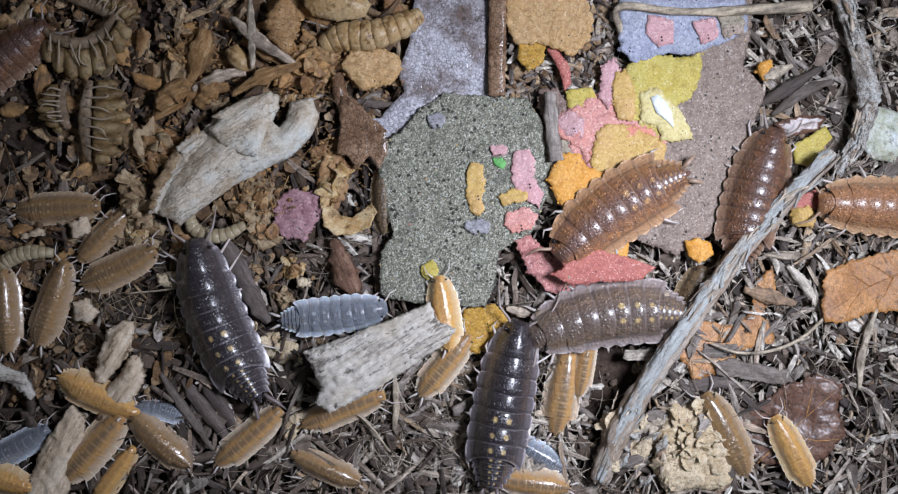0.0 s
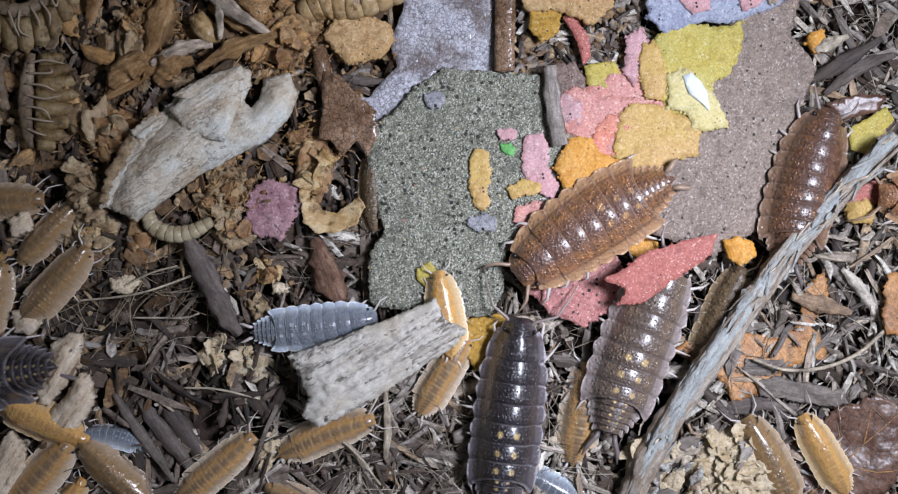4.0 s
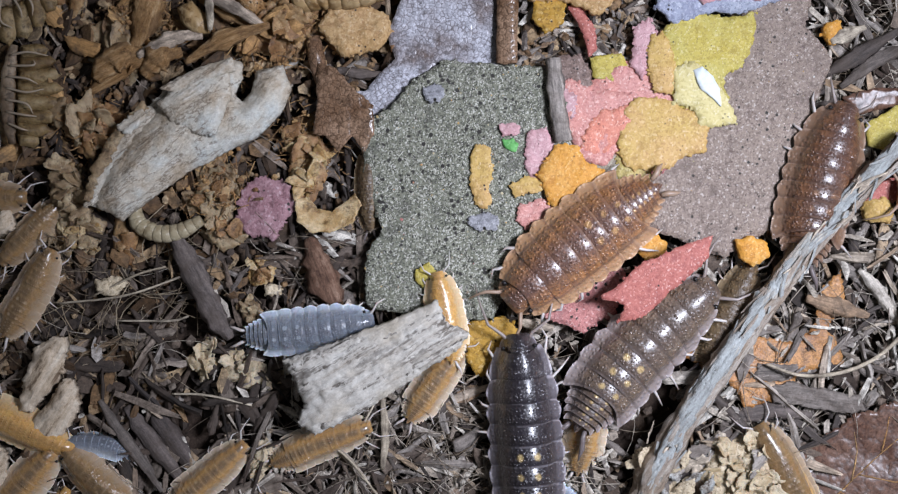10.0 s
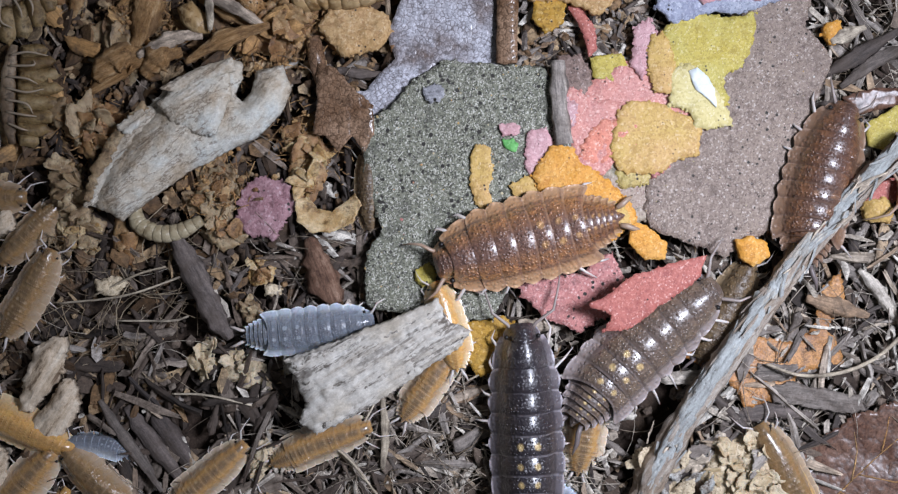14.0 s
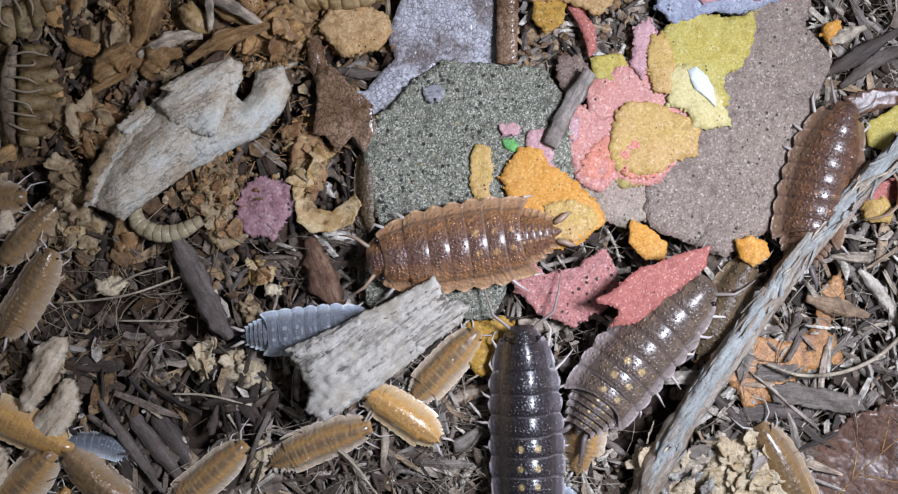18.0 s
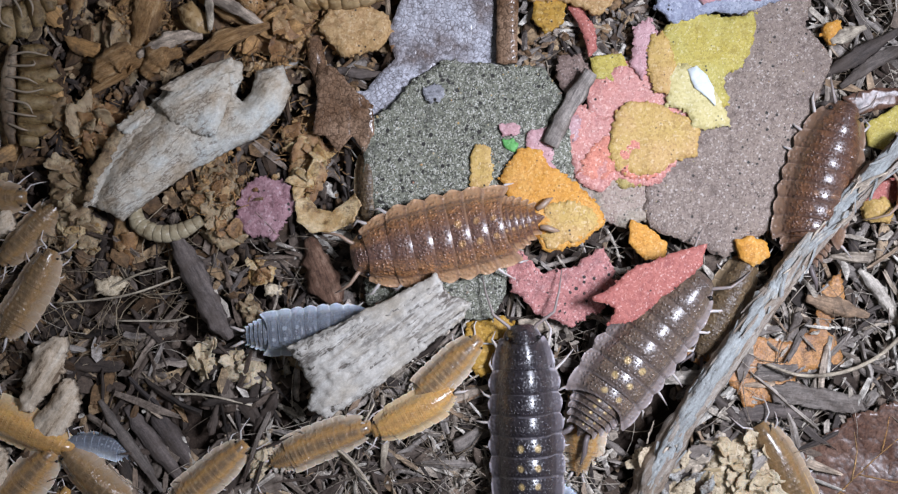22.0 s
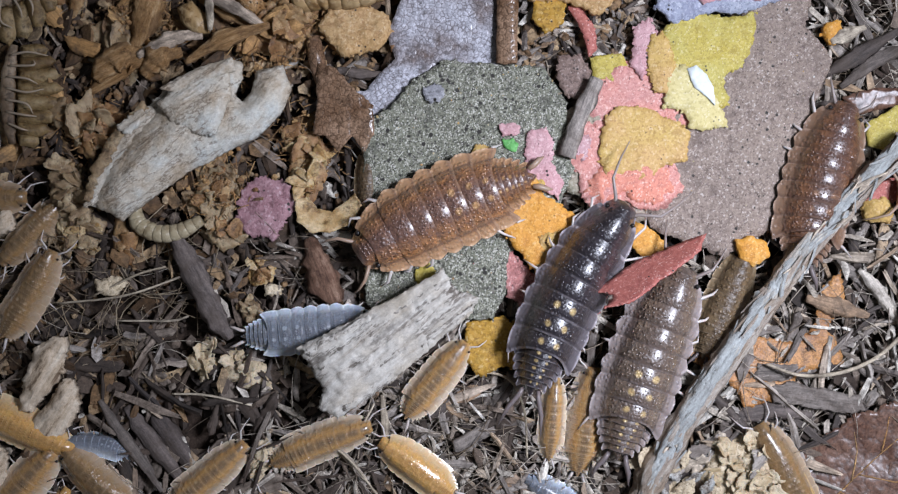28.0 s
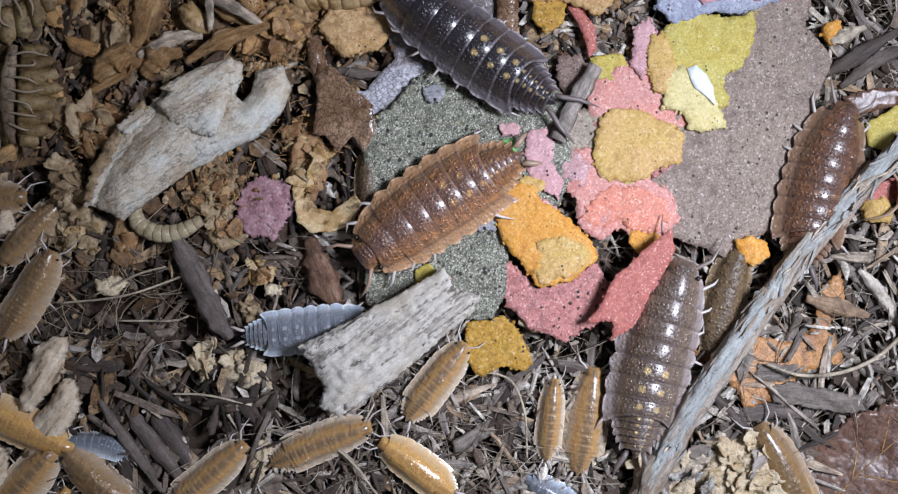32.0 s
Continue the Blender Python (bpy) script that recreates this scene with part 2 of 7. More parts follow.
def strip_mat(name, stops, stain, along=0.07):
    """Fibrous stringy bark with its grain along its own x."""
    n = Nodes(name, 0.85, 0.25)
    grain, mid, fine = n.noise(1500, 7, 0.75, n.stretched(along, 1, 1)), n.noise(420, 5, 0.7, n.stretched(0.4, 1, 1)), n.noise(3600, 4, 0.75)
    col = n.ramp(grain, stops)
    col = n.mix(n.ramp(mid, [(0.48, 0.0), (0.58, 0.85)]), col, n.mix(0.6, stain, n.ramp(grain, [(0.35, 0.1), (0.65, 1.3)]), "MULTIPLY"))
    n.colour(n.mix(0.6, col, n.ramp(fine, [(0.3, 0.5), (0.68, 1.25)]), "MULTIPLY"))
    n.bump(grain, 0.3)
    n.bump(fine, 0.06)
    return n.mat


def husk_mat(name, dark, base, light, rough=0.35):
    """Thin see-through husk, wrinkled and blotched."""
    n = Nodes(name, rough, 0.5)
    n.shifted()
    big, mid, fine = n.noise(260, 5, 0.7), n.noise(900, 6, 0.75), n.noise(3200, 4, 0.7)
    col = n.ramp(big, [(0.34, dark), (0.48, base), (0.64, light)])
    col = n.mix(n.ramp(mid, [(0.36, 0.8), (0.48, 0.0)]), col, tuple(c * 0.45 for c in dark))
    n.colour(n.mix(0.5, col, n.ramp(fine, [(0.3, 0.5), (0.68, 1.3)]), "MULTIPLY"))
    n.bsdf.inputs["Subsurface Weight"].default_value = 0.2
    n.bsdf.inputs["Subsurface Radius"].default_value = (0.0008, 0.0005, 0.0003)
    n.bump(mid, 0.25)
    n.bump(fine, 0.04)
    return n.mat


M_SOIL, M_BONE, M_BARK, M_TWIG = soil_mat(), bone_mat(), bark_mat(0.55), twig_mat()
M_TWIGBARK = strip_mat("twig_bark", [(0.32, (0.09, 0.068, 0.052)), (0.42, (0.30, 0.24, 0.19)), (0.54, (0.44, 0.385, 0.325)), (0.68, (0.56, 0.51, 0.45))], (0.38, 0.29, 0.21))
M_LICHEN = strip_mat("twig_lichen", [(0.32, (0.17, 0.16, 0.145)), (0.42, (0.34, 0.345, 0.33)), (0.54, (0.44, 0.465, 0.455)), (0.70, (0.54, 0.565, 0.55))], (0.50, 0.44, 0.36), 0.22)
M_REDWOOD = strip_mat("red_rotten_wood", [(0.32, (0.05, 0.028, 0.02)), (0.43, (0.13, 0.072, 0.048)), (0.55, (0.23, 0.135, 0.09)), (0.70, (0.38, 0.26, 0.19))], (0.16, 0.085, 0.055))
M_SHEETAMBER = husk_mat("amber_sheet", (0.30, 0.16, 0.055), (0.50, 0.33, 0.14), (0.68, 0.54, 0.33))
M_SHEETCREAM = husk_mat("cream_sheet", (0.42, 0.31, 0.17), (0.60, 0.48, 0.31), (0.70, 0.60, 0.43), 0.6)
M_SCRAP = husk_mat("pale_scrap", (0.36, 0.36, 0.24), (0.56, 0.60, 0.50), (0.72, 0.76, 0.74), 0.22)
M_SHEETRUST = husk_mat("rust_sheet", (0.16, 0.075, 0.028), (0.33, 0.18, 0.075), (0.50, 0.34, 0.17), 0.45)
M_SHEETTAN = husk_mat("tan_sheet", (0.16, 0.098, 0.05), (0.33, 0.23, 0.125), (0.50, 0.39, 0.24), 0.5)
# pale blue-grey tone paints the leaf's specular sheen into its colour
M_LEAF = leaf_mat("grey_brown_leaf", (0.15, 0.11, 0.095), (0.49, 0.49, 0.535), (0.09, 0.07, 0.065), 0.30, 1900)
M_LEAFBROWN = leaf_mat("brown_leaf", (0.14, 0.075, 0.04), (0.26, 0.165, 0.105), (0.06, 0.03, 0.015), 0.25)
M_LEAFORANGE = leaf_mat("orange_leaf", (0.30, 0.125, 0.038), (0.48, 0.235, 0.08), (0.30, 0.15, 0.06), 0.42, 4200)
M_LEAFRED = leaf_mat("red_brown_leaf", (0.10, 0.047, 0.030), (0.17, 0.095, 0.066), (0.07, 0.033, 0.022), 0.33, 700)
M_DARKTWIG = litter_mat("dark_twig", [(0.0, (0.07, 0.055, 0.05)), (1.0, (0.17, 0.14, 0.125))])
M_GREYSTICK = litter_mat("grey_stick", [(0.0, (0.30, 0.265, 0.235)), (1.0, (0.34, 0.30, 0.265))])
M_STRAW = litter_mat("pale_straw", [(0.0, (0.42, 0.35, 0.25)), (1.0, (0.60, 0.52, 0.40))])
M_PALEWOOD = litter_mat("pale_wood", [(0.0, (0.58, 0.48, 0.37)), (1.0, (0.70, 0.60, 0.47))])


def rotten_wood_mat():
    """Cream soft-rotten wood, split along its own x."""
    n = Nodes("rotten_wood", 0.85, 0.25)
    n.shifted()
    grain, fine = n.noise(1000, 6, 0.7, n.stretched(0.12, 1.0, 1.0)), n.noise(3400, 4, 0.75)
    col = n.ramp(grain, [(0.33, (0.20, 0.14, 0.09)), (0.42, (0.52, 0.41, 0.29)), (0.55, (0.66, 0.55, 0.42)), (0.7, (0.76, 0.68, 0.55))])
    col = n.mix(0.5, col, n.ramp(fine, [(0.3, 0.55), (0.65, 1.2)]), "MULTIPLY")
    n.colour(col)
    n.bump(grain, 0.35)
    return n.mat


M_ROTTEN = rotten_wood_mat()
M_HUSKAMBER = flake_mat("amber_husk", (0.38, 0.24, 0.10), (0.58, 0.44, 0.26), (0.13, 0.065, 0.022), 1300, 0.1, 0.3, (0.52, 0.40, 0.23), 0.36, 0.22, 0.3)
M_RUSTSTRIP = strip_mat("rust_strip", [(0.32, (0.09, 0.045, 0.018)), (0.43, (0.25, 0.135, 0.052)), (0.55, (0.38, 0.23, 0.105)), (0.70, (0.52, 0.37, 0.21))], (0.20, 0.115, 0.055), 0.12)
M_RUST = litter_mat("rust_bark", [(0.0, (0.36, 0.185, 0.065)), (1.0, (0.54, 0.33, 0.14))])
M_GRUB = flake_mat("grub_skin", (0.36, 0.30, 0.19), (0.48, 0.42, 0.29), (0.24, 0.18, 0.10), 900, 0, 0.0, None, 0.35)


def plastic_mat():
    n = Nodes("tub_plastic", 0.45, 0.5)
    n.colour(n.ramp(n.noise(60, 3), [(0.3, (0.10, 0.09, 0.085)), (0.7, (0.16, 0.15, 0.14))]))
    return n.mat


M_TUB = plastic_mat()


def shell_mat(name, base, mid, margin, spots=False, gloss=0.26, gold=(0.55, 0.38, 0.16), band=0.30, rim=0.75, soft=0.12, mottle=0.75, shine=0.7):
    """Woodlouse plate: dark along the back, paler at its skirts and hind rim, pebbled and wet-glossy."""
    n = Nodes(name, gloss, 0.5)
    n.bsdf.inputs["Coat Weight"].default_value = 0.9 if gloss < 0.35 else 0.0
    n.bsdf.inputs["Coat Roughness"].default_value = 0.25 if soft < 0.2 else 0.2
    n.bsdf.inputs["Subsurface Weight"].default_value = soft
    n.bsdf.inputs["Subsurface Radius"].default_value = (0.0008, 0.0005, 0.0003)
    uv = n.add("ShaderNodeUVMap")
    uv.uv_map = "plate"
    sep = n.add("ShaderNodeSeparateXYZ")
    n.link(uv.outputs[0], sep.inputs[0])
    across = n.maths("ABSOLUTE", n.maths("SUBTRACT", n.maths("MULTIPLY", sep.outputs[0], 2.0), 1.0))
    along = sep.outputs[1]
    mott, fine, bits = n.noise(1100, 5, 0.7), n.noise(4200, 3, 0.7), n.cells(5200, out="Color")
    young = soft > 0.2
    wob = n.maths("ADD", across, n.maths("MULTIPLY", n.maths("SUBTRACT", mott, 0.5), 0.55 if young else 0.30))
    back = n.ramp(wob, [(band * 0.45, 0.7 if young else 0.92), (band * 1.35, 0.0)])
    if young:
        back = n.maths("MULTIPLY", back, n.ramp(along, [(0.1, 0.5), (0.3, 1.0), (0.75, 1.0), (0.95, 0.65)]))
    col = n.mix(back, base, mid)
    col = n.mix(n.ramp(mott, [(0.45, 0.0), (0.60, mottle)]), col, mid)
    col = n.mix(0.6 * mottle, col, n.ramp(bits, [(0.2, 0.45), (0.8, 1.6)]), "MULTIPLY")
    # thin see-through skirts, with a dark inner line and a pale edge
    col = n.mix(n.ramp(wob, [(0.45, 0.0), (0.70, 0.6), (0.97, 0.9)] if young else [(0.60, 0.0), (0.74, 0.55), (0.92, 0.85)]), col, margin)
    pale = tuple(min(1.0, c * (2.2 if base[0] < 0.1 else 1.5) + 0.08) for c in margin)
    col = n.mix(n.ramp(across, [(0.93, 0.0), (0.97, rim)]), col, pale)
    edge = n.maths("ABSOLUTE", n.maths("SUBTRACT", n.maths("MULTIPLY", along, 2.0), 1.0))
    edge = n.maths("MULTIPLY", n.ramp(edge, [(0.70, 0.0), (0.88, rim)]), n.ramp(across, [(0.68, 0.0), (0.78, 0.9)]))
    col = n.mix(edge, col, pale)
    if not young:
        col = n.mix(n.ramp(across, [(0.66, 0.0), (0.70, 0.55), (0.76, 0.0)]), col, mid)
    worn = n.maths("MULTIPLY", n.ramp(along, [(0.88, 0.0), (0.93, rim)]), n.ramp(n.noise(700, 3, 0.6), [(0.36, 0.25), (0.60, 0.9)]))
    worn = n.maths("MULTIPLY", worn, n.ramp(across, [(0.55, 0.8 if base[0] < 0.1 else 0.55), (0.75, 1.0)]))
    if not young:
        col = n.mix(n.ramp(along, [(0.72, 0.0), (0.89, 0.55)]), col, mid)
    col = n.mix(worn, col, tuple(min(1.0, c * 1.3 + (0.06 if base[0] < 0.2 else 0.02)) for c in margin))
    # raised grains in uneven cross rows, their glints partly painted in
    row = n.maths("ADD", n.maths("MULTIPLY", along, 2.4), n.maths("MULTIPLY", n.maths("SUBTRACT", mott, 0.5), 0.5))
    gx = n.maths("ADD", n.maths("MULTIPLY", sep.outputs[0], 19.0), n.maths("MULTIPLY", n.maths("FLOOR", row), 0.37))
    gx = n.maths("SUBTRACT", n.maths("FRACT", n.maths("ADD", gx, n.maths("MULTIPLY", n.noise(900, 2, 0.5), 0.7))), 0.5)
    gy = n.maths("SUBTRACT", n.maths("FRACT", row), 0.5)
    gy = n.maths("MULTIPLY", gy, 1.9)
    far = n.maths("SQRT", n.maths("ADD", n.maths("MULTIPLY", gx, gx), n.maths("MULTIPLY", gy, gy)))
    dots = n.maths("MULTIPLY", n.ramp(far, [(0.0, 1.0), (0.42, 0.0)]), n.ramp(along, [(0.16, 0.0), (0.26, 1.0), (0.84, 1.0), (0.90, 0.0)]))
    dots = n.maths("MULTIPLY", dots, n.ramp(across, [(0.58, 1.0), (0.72, 0.15)]))
    dots = n.maths("MULTIPLY", dots, n.ramp(n.noise(520, 3, 0.6), [(0.38, 0.15), (0.54, 1.0)]))
    # paler tint on the grains paints their specular glints into the colour
    col = n.mix(n.maths("MULTIPLY", dots, 0.22 if not young else 0.10), col, tuple(min(1.0, c * 1.6 + 0.14) for c in base))
    if spots:
        dx = n.maths("DIVIDE", n.maths("SUBTRACT", across, 0.22), 0.095)
        dy = n.maths("DIVIDE", n.maths("SUBTRACT", along, 0.52), 0.19)
        r2 = n.maths("ADD", n.maths("MULTIPLY", dx, dx), n.maths("MULTIPLY", dy, dy))
        r2 = n.maths("ADD", r2, n.maths("MULTIPLY", n.maths("SUBTRACT", mott, 0.5), 2.6))
        mask = n.ramp(r2, [(0.0, 0.7), (0.4, 0.45), (1.7, 0.0)])
        col = n.mix(mask, col, gold)
        n.link(n.maths("MULTIPLY", mask, shine), n.bsdf.inputs["Metallic"])
    n.colour(col)
    n.bump(mott, 0.09)
    n.bump(fine, 0.012)
    n.bump(dots, 0.06 if not young else 0.07)
    n.bump(n.ramp(n.cells(1900), [(0.0, 1.0), (0.5, 0.0)]), 0.10 if not young else 0.05)
    return n.mat


def limb_mat(name, col):
    n = Nodes(name, 0.4, 0.5)
    n.colour(n.mix(n.noise(1500, 2), col, tuple(c * 0.72 for c in col)))
    n.bsdf.inputs["Subsurface Weight"].default_value = 0.25
    n.bsdf.inputs["Subsurface Radius"].default_value = (0.0006, 0.0004, 0.0003)
    return n.mat


M_LIMB = limb_mat("pale_limb", (0.66, 0.60, 0.56))
M_LIMB_BROWN = limb_mat("brown_limb", (0.40, 0.28, 0.20))
M_FEELER = limb_mat("grey_limb", (0.34, 0.285, 0.26))
M_LIMB_DARK = limb_mat("dark_limb", (0.20, 0.165, 0.16))
M_SHEDLIMB = limb_mat("shed_limb", (0.42, 0.34, 0.25))
M_SHEDPLATE = husk_mat("shed_plate", (0.12, 0.07, 0.028), (0.25, 0.168, 0.072), (0.38, 0.285, 0.15), 0.4)
M_SHEDBELLY = husk_mat("shed_belly", (0.10, 0.062, 0.034), (0.20, 0.14, 0.085), (0.33, 0.25, 0.17), 0.5)
M_BELLY = limb_mat("belly", (0.50, 0.40, 0.30))
M_EYE = limb_mat("eye", (0.01, 0.008, 0.008))

SHELLS = {}


def shell_set(key, base, mid, margin, limb, gloss=0.22, band=0.30, gold=(0.85, 0.62, 0.30), rim=0.75, soft=0.12):
    SHELLS[key] = (shell_mat(key + "_shell", base, mid, margin, False, gloss, gold, band, rim, soft, 0.75 if soft < 0.2 else 0.25, 0.2 if soft < 0.2 and gloss < 0.5 else 0.0),
                   shell_mat(key + "_spotted_shell", base, mid, margin, True, gloss, gold, band, rim, soft, 0.75 if soft < 0.2 else 0.25, 0.2 if soft < 0.2 and gloss < 0.5 else 0.0), limb)


shell_set("orange_brown", (0.40, 0.19, 0.08), (0.12, 0.066, 0.052), (0.46, 0.28, 0.155), M_LIMB_BROWN, 0.32, 0.40, (0.62, 0.36, 0.15), 0.45)
shell_set("light_orange", (0.44, 0.215, 0.10), (0.26, 0.13, 0.07), (0.52, 0.34, 0.20), M_LIMB_BROWN, 0.32, 0.30, (0.60, 0.38, 0.19), 0.35)
shell_set("red_brown", (0.20, 0.093, 0.045), (0.085, 0.045, 0.034), (0.25, 0.16, 0.105), M_FEELER, 0.32, 0.36, (0.28, 0.15, 0.08), 0.55)
shell_set("dark", (0.054, 0.043, 0.044), (0.020, 0.016, 0.020), (0.15, 0.132, 0.142), M_FEELER, 0.32, 0.42, (0.66, 0.48, 0.21), 0.85)
shell_set("bronze", (0.23, 0.165, 0.115), (0.105, 0.076, 0.062), (0.33, 0.28, 0.27), M_FEELER, 0.32, 0.42, (0.70, 0.50, 0.22), 0.5)
shell_set("amber", (0.62, 0.36, 0.12), (0.36, 0.20, 0.075), (0.68, 0.53, 0.34), M_LIMB, 0.2, 0.20, (0.60, 0.38, 0.16), 0.25, 0.4)
shell_set("amber_dark", (0.50, 0.29, 0.11), (0.095, 0.075, 0.06), (0.62, 0.53, 0.42), M_LIMB, 0.2, 0.26, (0.40, 0.28, 0.15), 0.35, 0.35)
shell_set("pale", (0.31, 0.19, 0.085), (0.12, 0.08, 0.045), (0.44, 0.34, 0.24), M_LIMB, 0.22, 0.24, (0.47, 0.34, 0.21), 0.3, 0.35)
shell_set("grey_blue", (0.22, 0.245, 0.285), (0.10, 0.105, 0.12), (0.58, 0.65, 0.74), M_LIMB, 0.24, 0.3, (0.42, 0.46, 0.50), 0.6, 0.3)
shell_set("olive", (0.17, 0.115, 0.06), (0.09, 0.06, 0.035), (0.30, 0.22, 0.13), M_LIMB, 0.42, 0.28, (0.20, 0.14, 0.07), 0.5)

# ---------------------------------------------------------------- shapes


def part(name, bm, material, parent, label=""):
    """Links a bmesh as one mesh object, under a thing or a part when one is given."""
    me = bpy.data.meshes.new(name)
    bm.to_mesh(me)
    bm.free()
    me.materials.append(material)
    for p in me.polygons:
        p.use_smooth = True
    ob = new(name, me)
    ob.parent = parent
    return tagged(ob, label)


def mesh_of(name, verts, faces, material, smooth=True):
    me = bpy.data.meshes.new(name)
    me.from_pydata(verts, [], faces)
    me.materials.append(material)
    if smooth:
        me.polygons.foreach_set("use_smooth", [True] * len(me.polygons))
    me.update()
    return me


def centre_of(outline):
    return sum(p[0] for p in outline) / len(outline), sum(p[1] for p in outline) / len(outline)


def wavy(outline, step, rough, seed):
    """The outline in short steps, with a torn, uneven edge."""
    pts = []
    for i, (ax, ay) in enumerate(outline):
        bx, by = outline[(i + 1) % len(outline)]
        lx, ly = bx - ax, by - ay
        size = math.hypot(lx, ly)
        k = max(1, int(size / step))
        for j in range(k):
            f = j / k
            x, y = ax + lx * f, ay + ly * f
            w = 0.6 * noise.noise((x * 0.4 + seed, y * 0.4, seed)) + 0.45 * noise.noise((x * 1.5, y * 1.5 + seed, seed)) + 0.45 * noise.noise((x * 3.7, y * 3.7, seed)) + 0.35 * noise.noise((x * 8.3, y * 8.3, seed))
            pts.append((x - ly / size * w * rough, y + lx / size * w * rough))
    return pts


def slab_mesh(name, outline, thick, material, rel=0.12, dome=0.0, dome_run=1.5, warp=0.0, tilt=(0, 0), step=0.6, rough=0.3, seed=1.0, ridge=None, grain=None):
    """A flat or domed piece with a torn edge, an uneven top and real thickness, about its own centre. Millimetres in."""
    cx, cy = centre_of(outline)
    ring = np.array(wavy([(x - cx, y - cy) for x, y in outline], step * 0.45, rough, seed))
    lo, hi = ring.min(0), ring.max(0)
    rnd = random.Random(int(seed * 1000))
    inner = []
    nb = len(ring)
    x1, y1 = ring[:, 0], ring[:, 1]
    x2, y2 = np.roll(x1, -1), np.roll(y1, -1)
    y = lo[1]
    while y < hi[1]:
        x = lo[0]
        while x < hi[0]:
            px, py = x + rnd.uniform(-0.3, 0.3) * step, y + rnd.uniform(-0.3, 0.3) * step
            cross = ((y1 > py) != (y2 > py)) & (px < (x2 - x1) * (py - y1) / (y2 - y1 + 1e-12) + x1)
            if cross.sum() % 2 and ((x1 - px) ** 2 + (y1 - py) ** 2).min() > (0.45 * step) ** 2:
                inner.append((px, py))
            x += step
        y += step
    pts = [Vector(p) for p in ring.tolist() + inner]
    vs, _, fs, _, _, _ = geometry.delaunay_2d_cdt(pts, [(i, (i + 1) % nb) for i in range(nb)], [], 1, 1e-4)
    top, low = [], []
    for v in vs:
        d = math.sqrt(((x1 - v.x) ** 2 + (y1 - v.y) ** 2).min())
        w = warp * noise.noise((v.x * 0.09 + seed, v.y * 0.09, seed)) + tilt[0] * v.x + tilt[1] * v.y
        if ridge:
            w += ridge(v.x, v.y)
        gx, gy = (v.x, v.y) if not grain else (v.x * math.cos(grain) + v.y * math.sin(grain), 4 * (v.y * math.cos(grain) - v.x * math.sin(grain)))
        up = rel * (noise.noise((gx * 0.8, gy * 0.8, seed)) + 0.6 * noise.noise((gx * 2.2, gy * 2.2, seed + 3)))
        top.append((v.x * MM, v.y * MM, (w + thick + dome * (1 - math.exp(-d / dome_run)) + up) * MM))
        low.append((v.x * MM, v.y * MM, (w + 0.2 * up) * MM))
    n = len(vs)
    faces = [tuple(f) for f in fs] + [tuple(n + i for i in reversed(f)) for f in fs]
    seen = {}
    for f in fs:
        for i in range(len(f)):
            e = (f[i], f[(i + 1) % len(f)])
            seen[e] = True
    faces += [(b, a, n + a, n + b) for a, b in seen if (b, a) not in seen]
    return mesh_of(name, top + low, faces, material, True), (cx, cy)


def slab(name, label, category, outline, z, thick, material, group="", parent=None, crumbs=0, lumps=0, turn=0.0, **more):
    """A slab as a thing or a part, with loose crumbs on its edge and lumps on its back as parts."""
    cx, cy = centre_of(outline)
    c, d = math.cos(radians(-turn)), math.sin(radians(-turn))
    outline = [(cx + (x - cx) * c - (y - cy) * d, cy + (x - cx) * d + (y - cy) * c) for x, y in outline]
    me, _ = slab_mesh(name, outline, thick, material, **more)
    ob = new(name, me)
    ob.rotation_euler[2] = radians(turn)
    rnd = random.Random(int(more.get("seed", 1) * 77))
    rim = wavy([(x - cx, y - cy) for x, y in outline], 0.4, more.get("rough", 0.3), more.get("seed", 1.0))
    for i in range(crumbs + lumps):
        if i < crumbs:
            (x, y), size = rnd.choice(rim), rnd.uniform(0.15, 0.5)
            zz = thick * rnd.uniform(0.3, 1.0)
        else:
            (x, y), f, size = rnd.choice(rim), rnd.uniform(0.1, 0.95), rnd.uniform(0.8, 2.6)
            x, y, zz = x * f, y * f, thick + more.get("dome", 0) * (1 - f ** 3) * 0.9
        vs, fs = lump(rnd, size * MM, 1 if i < crumbs else 3)
        bit = new("crumb_bit" if i < crumbs else "clod_lump", mesh_of("crumb_bit", vs, fs, material, False))
        bit.parent = ob
        bit.matrix_basis = pose(x * MM, y * MM, zz * MM, rnd.uniform(-30, 30), 0, rnd.uniform(0, 360))
    if parent:
        ob.parent = parent
        base = parent.matrix_basis.translation
        ob.location = (cx * MM - base.x, cy * MM - base.y, z * MM - base.z)
    else:
        ob.location = (cx * MM, cy * MM, z * MM)
        tagged(ob, label, category, group)
    return ob


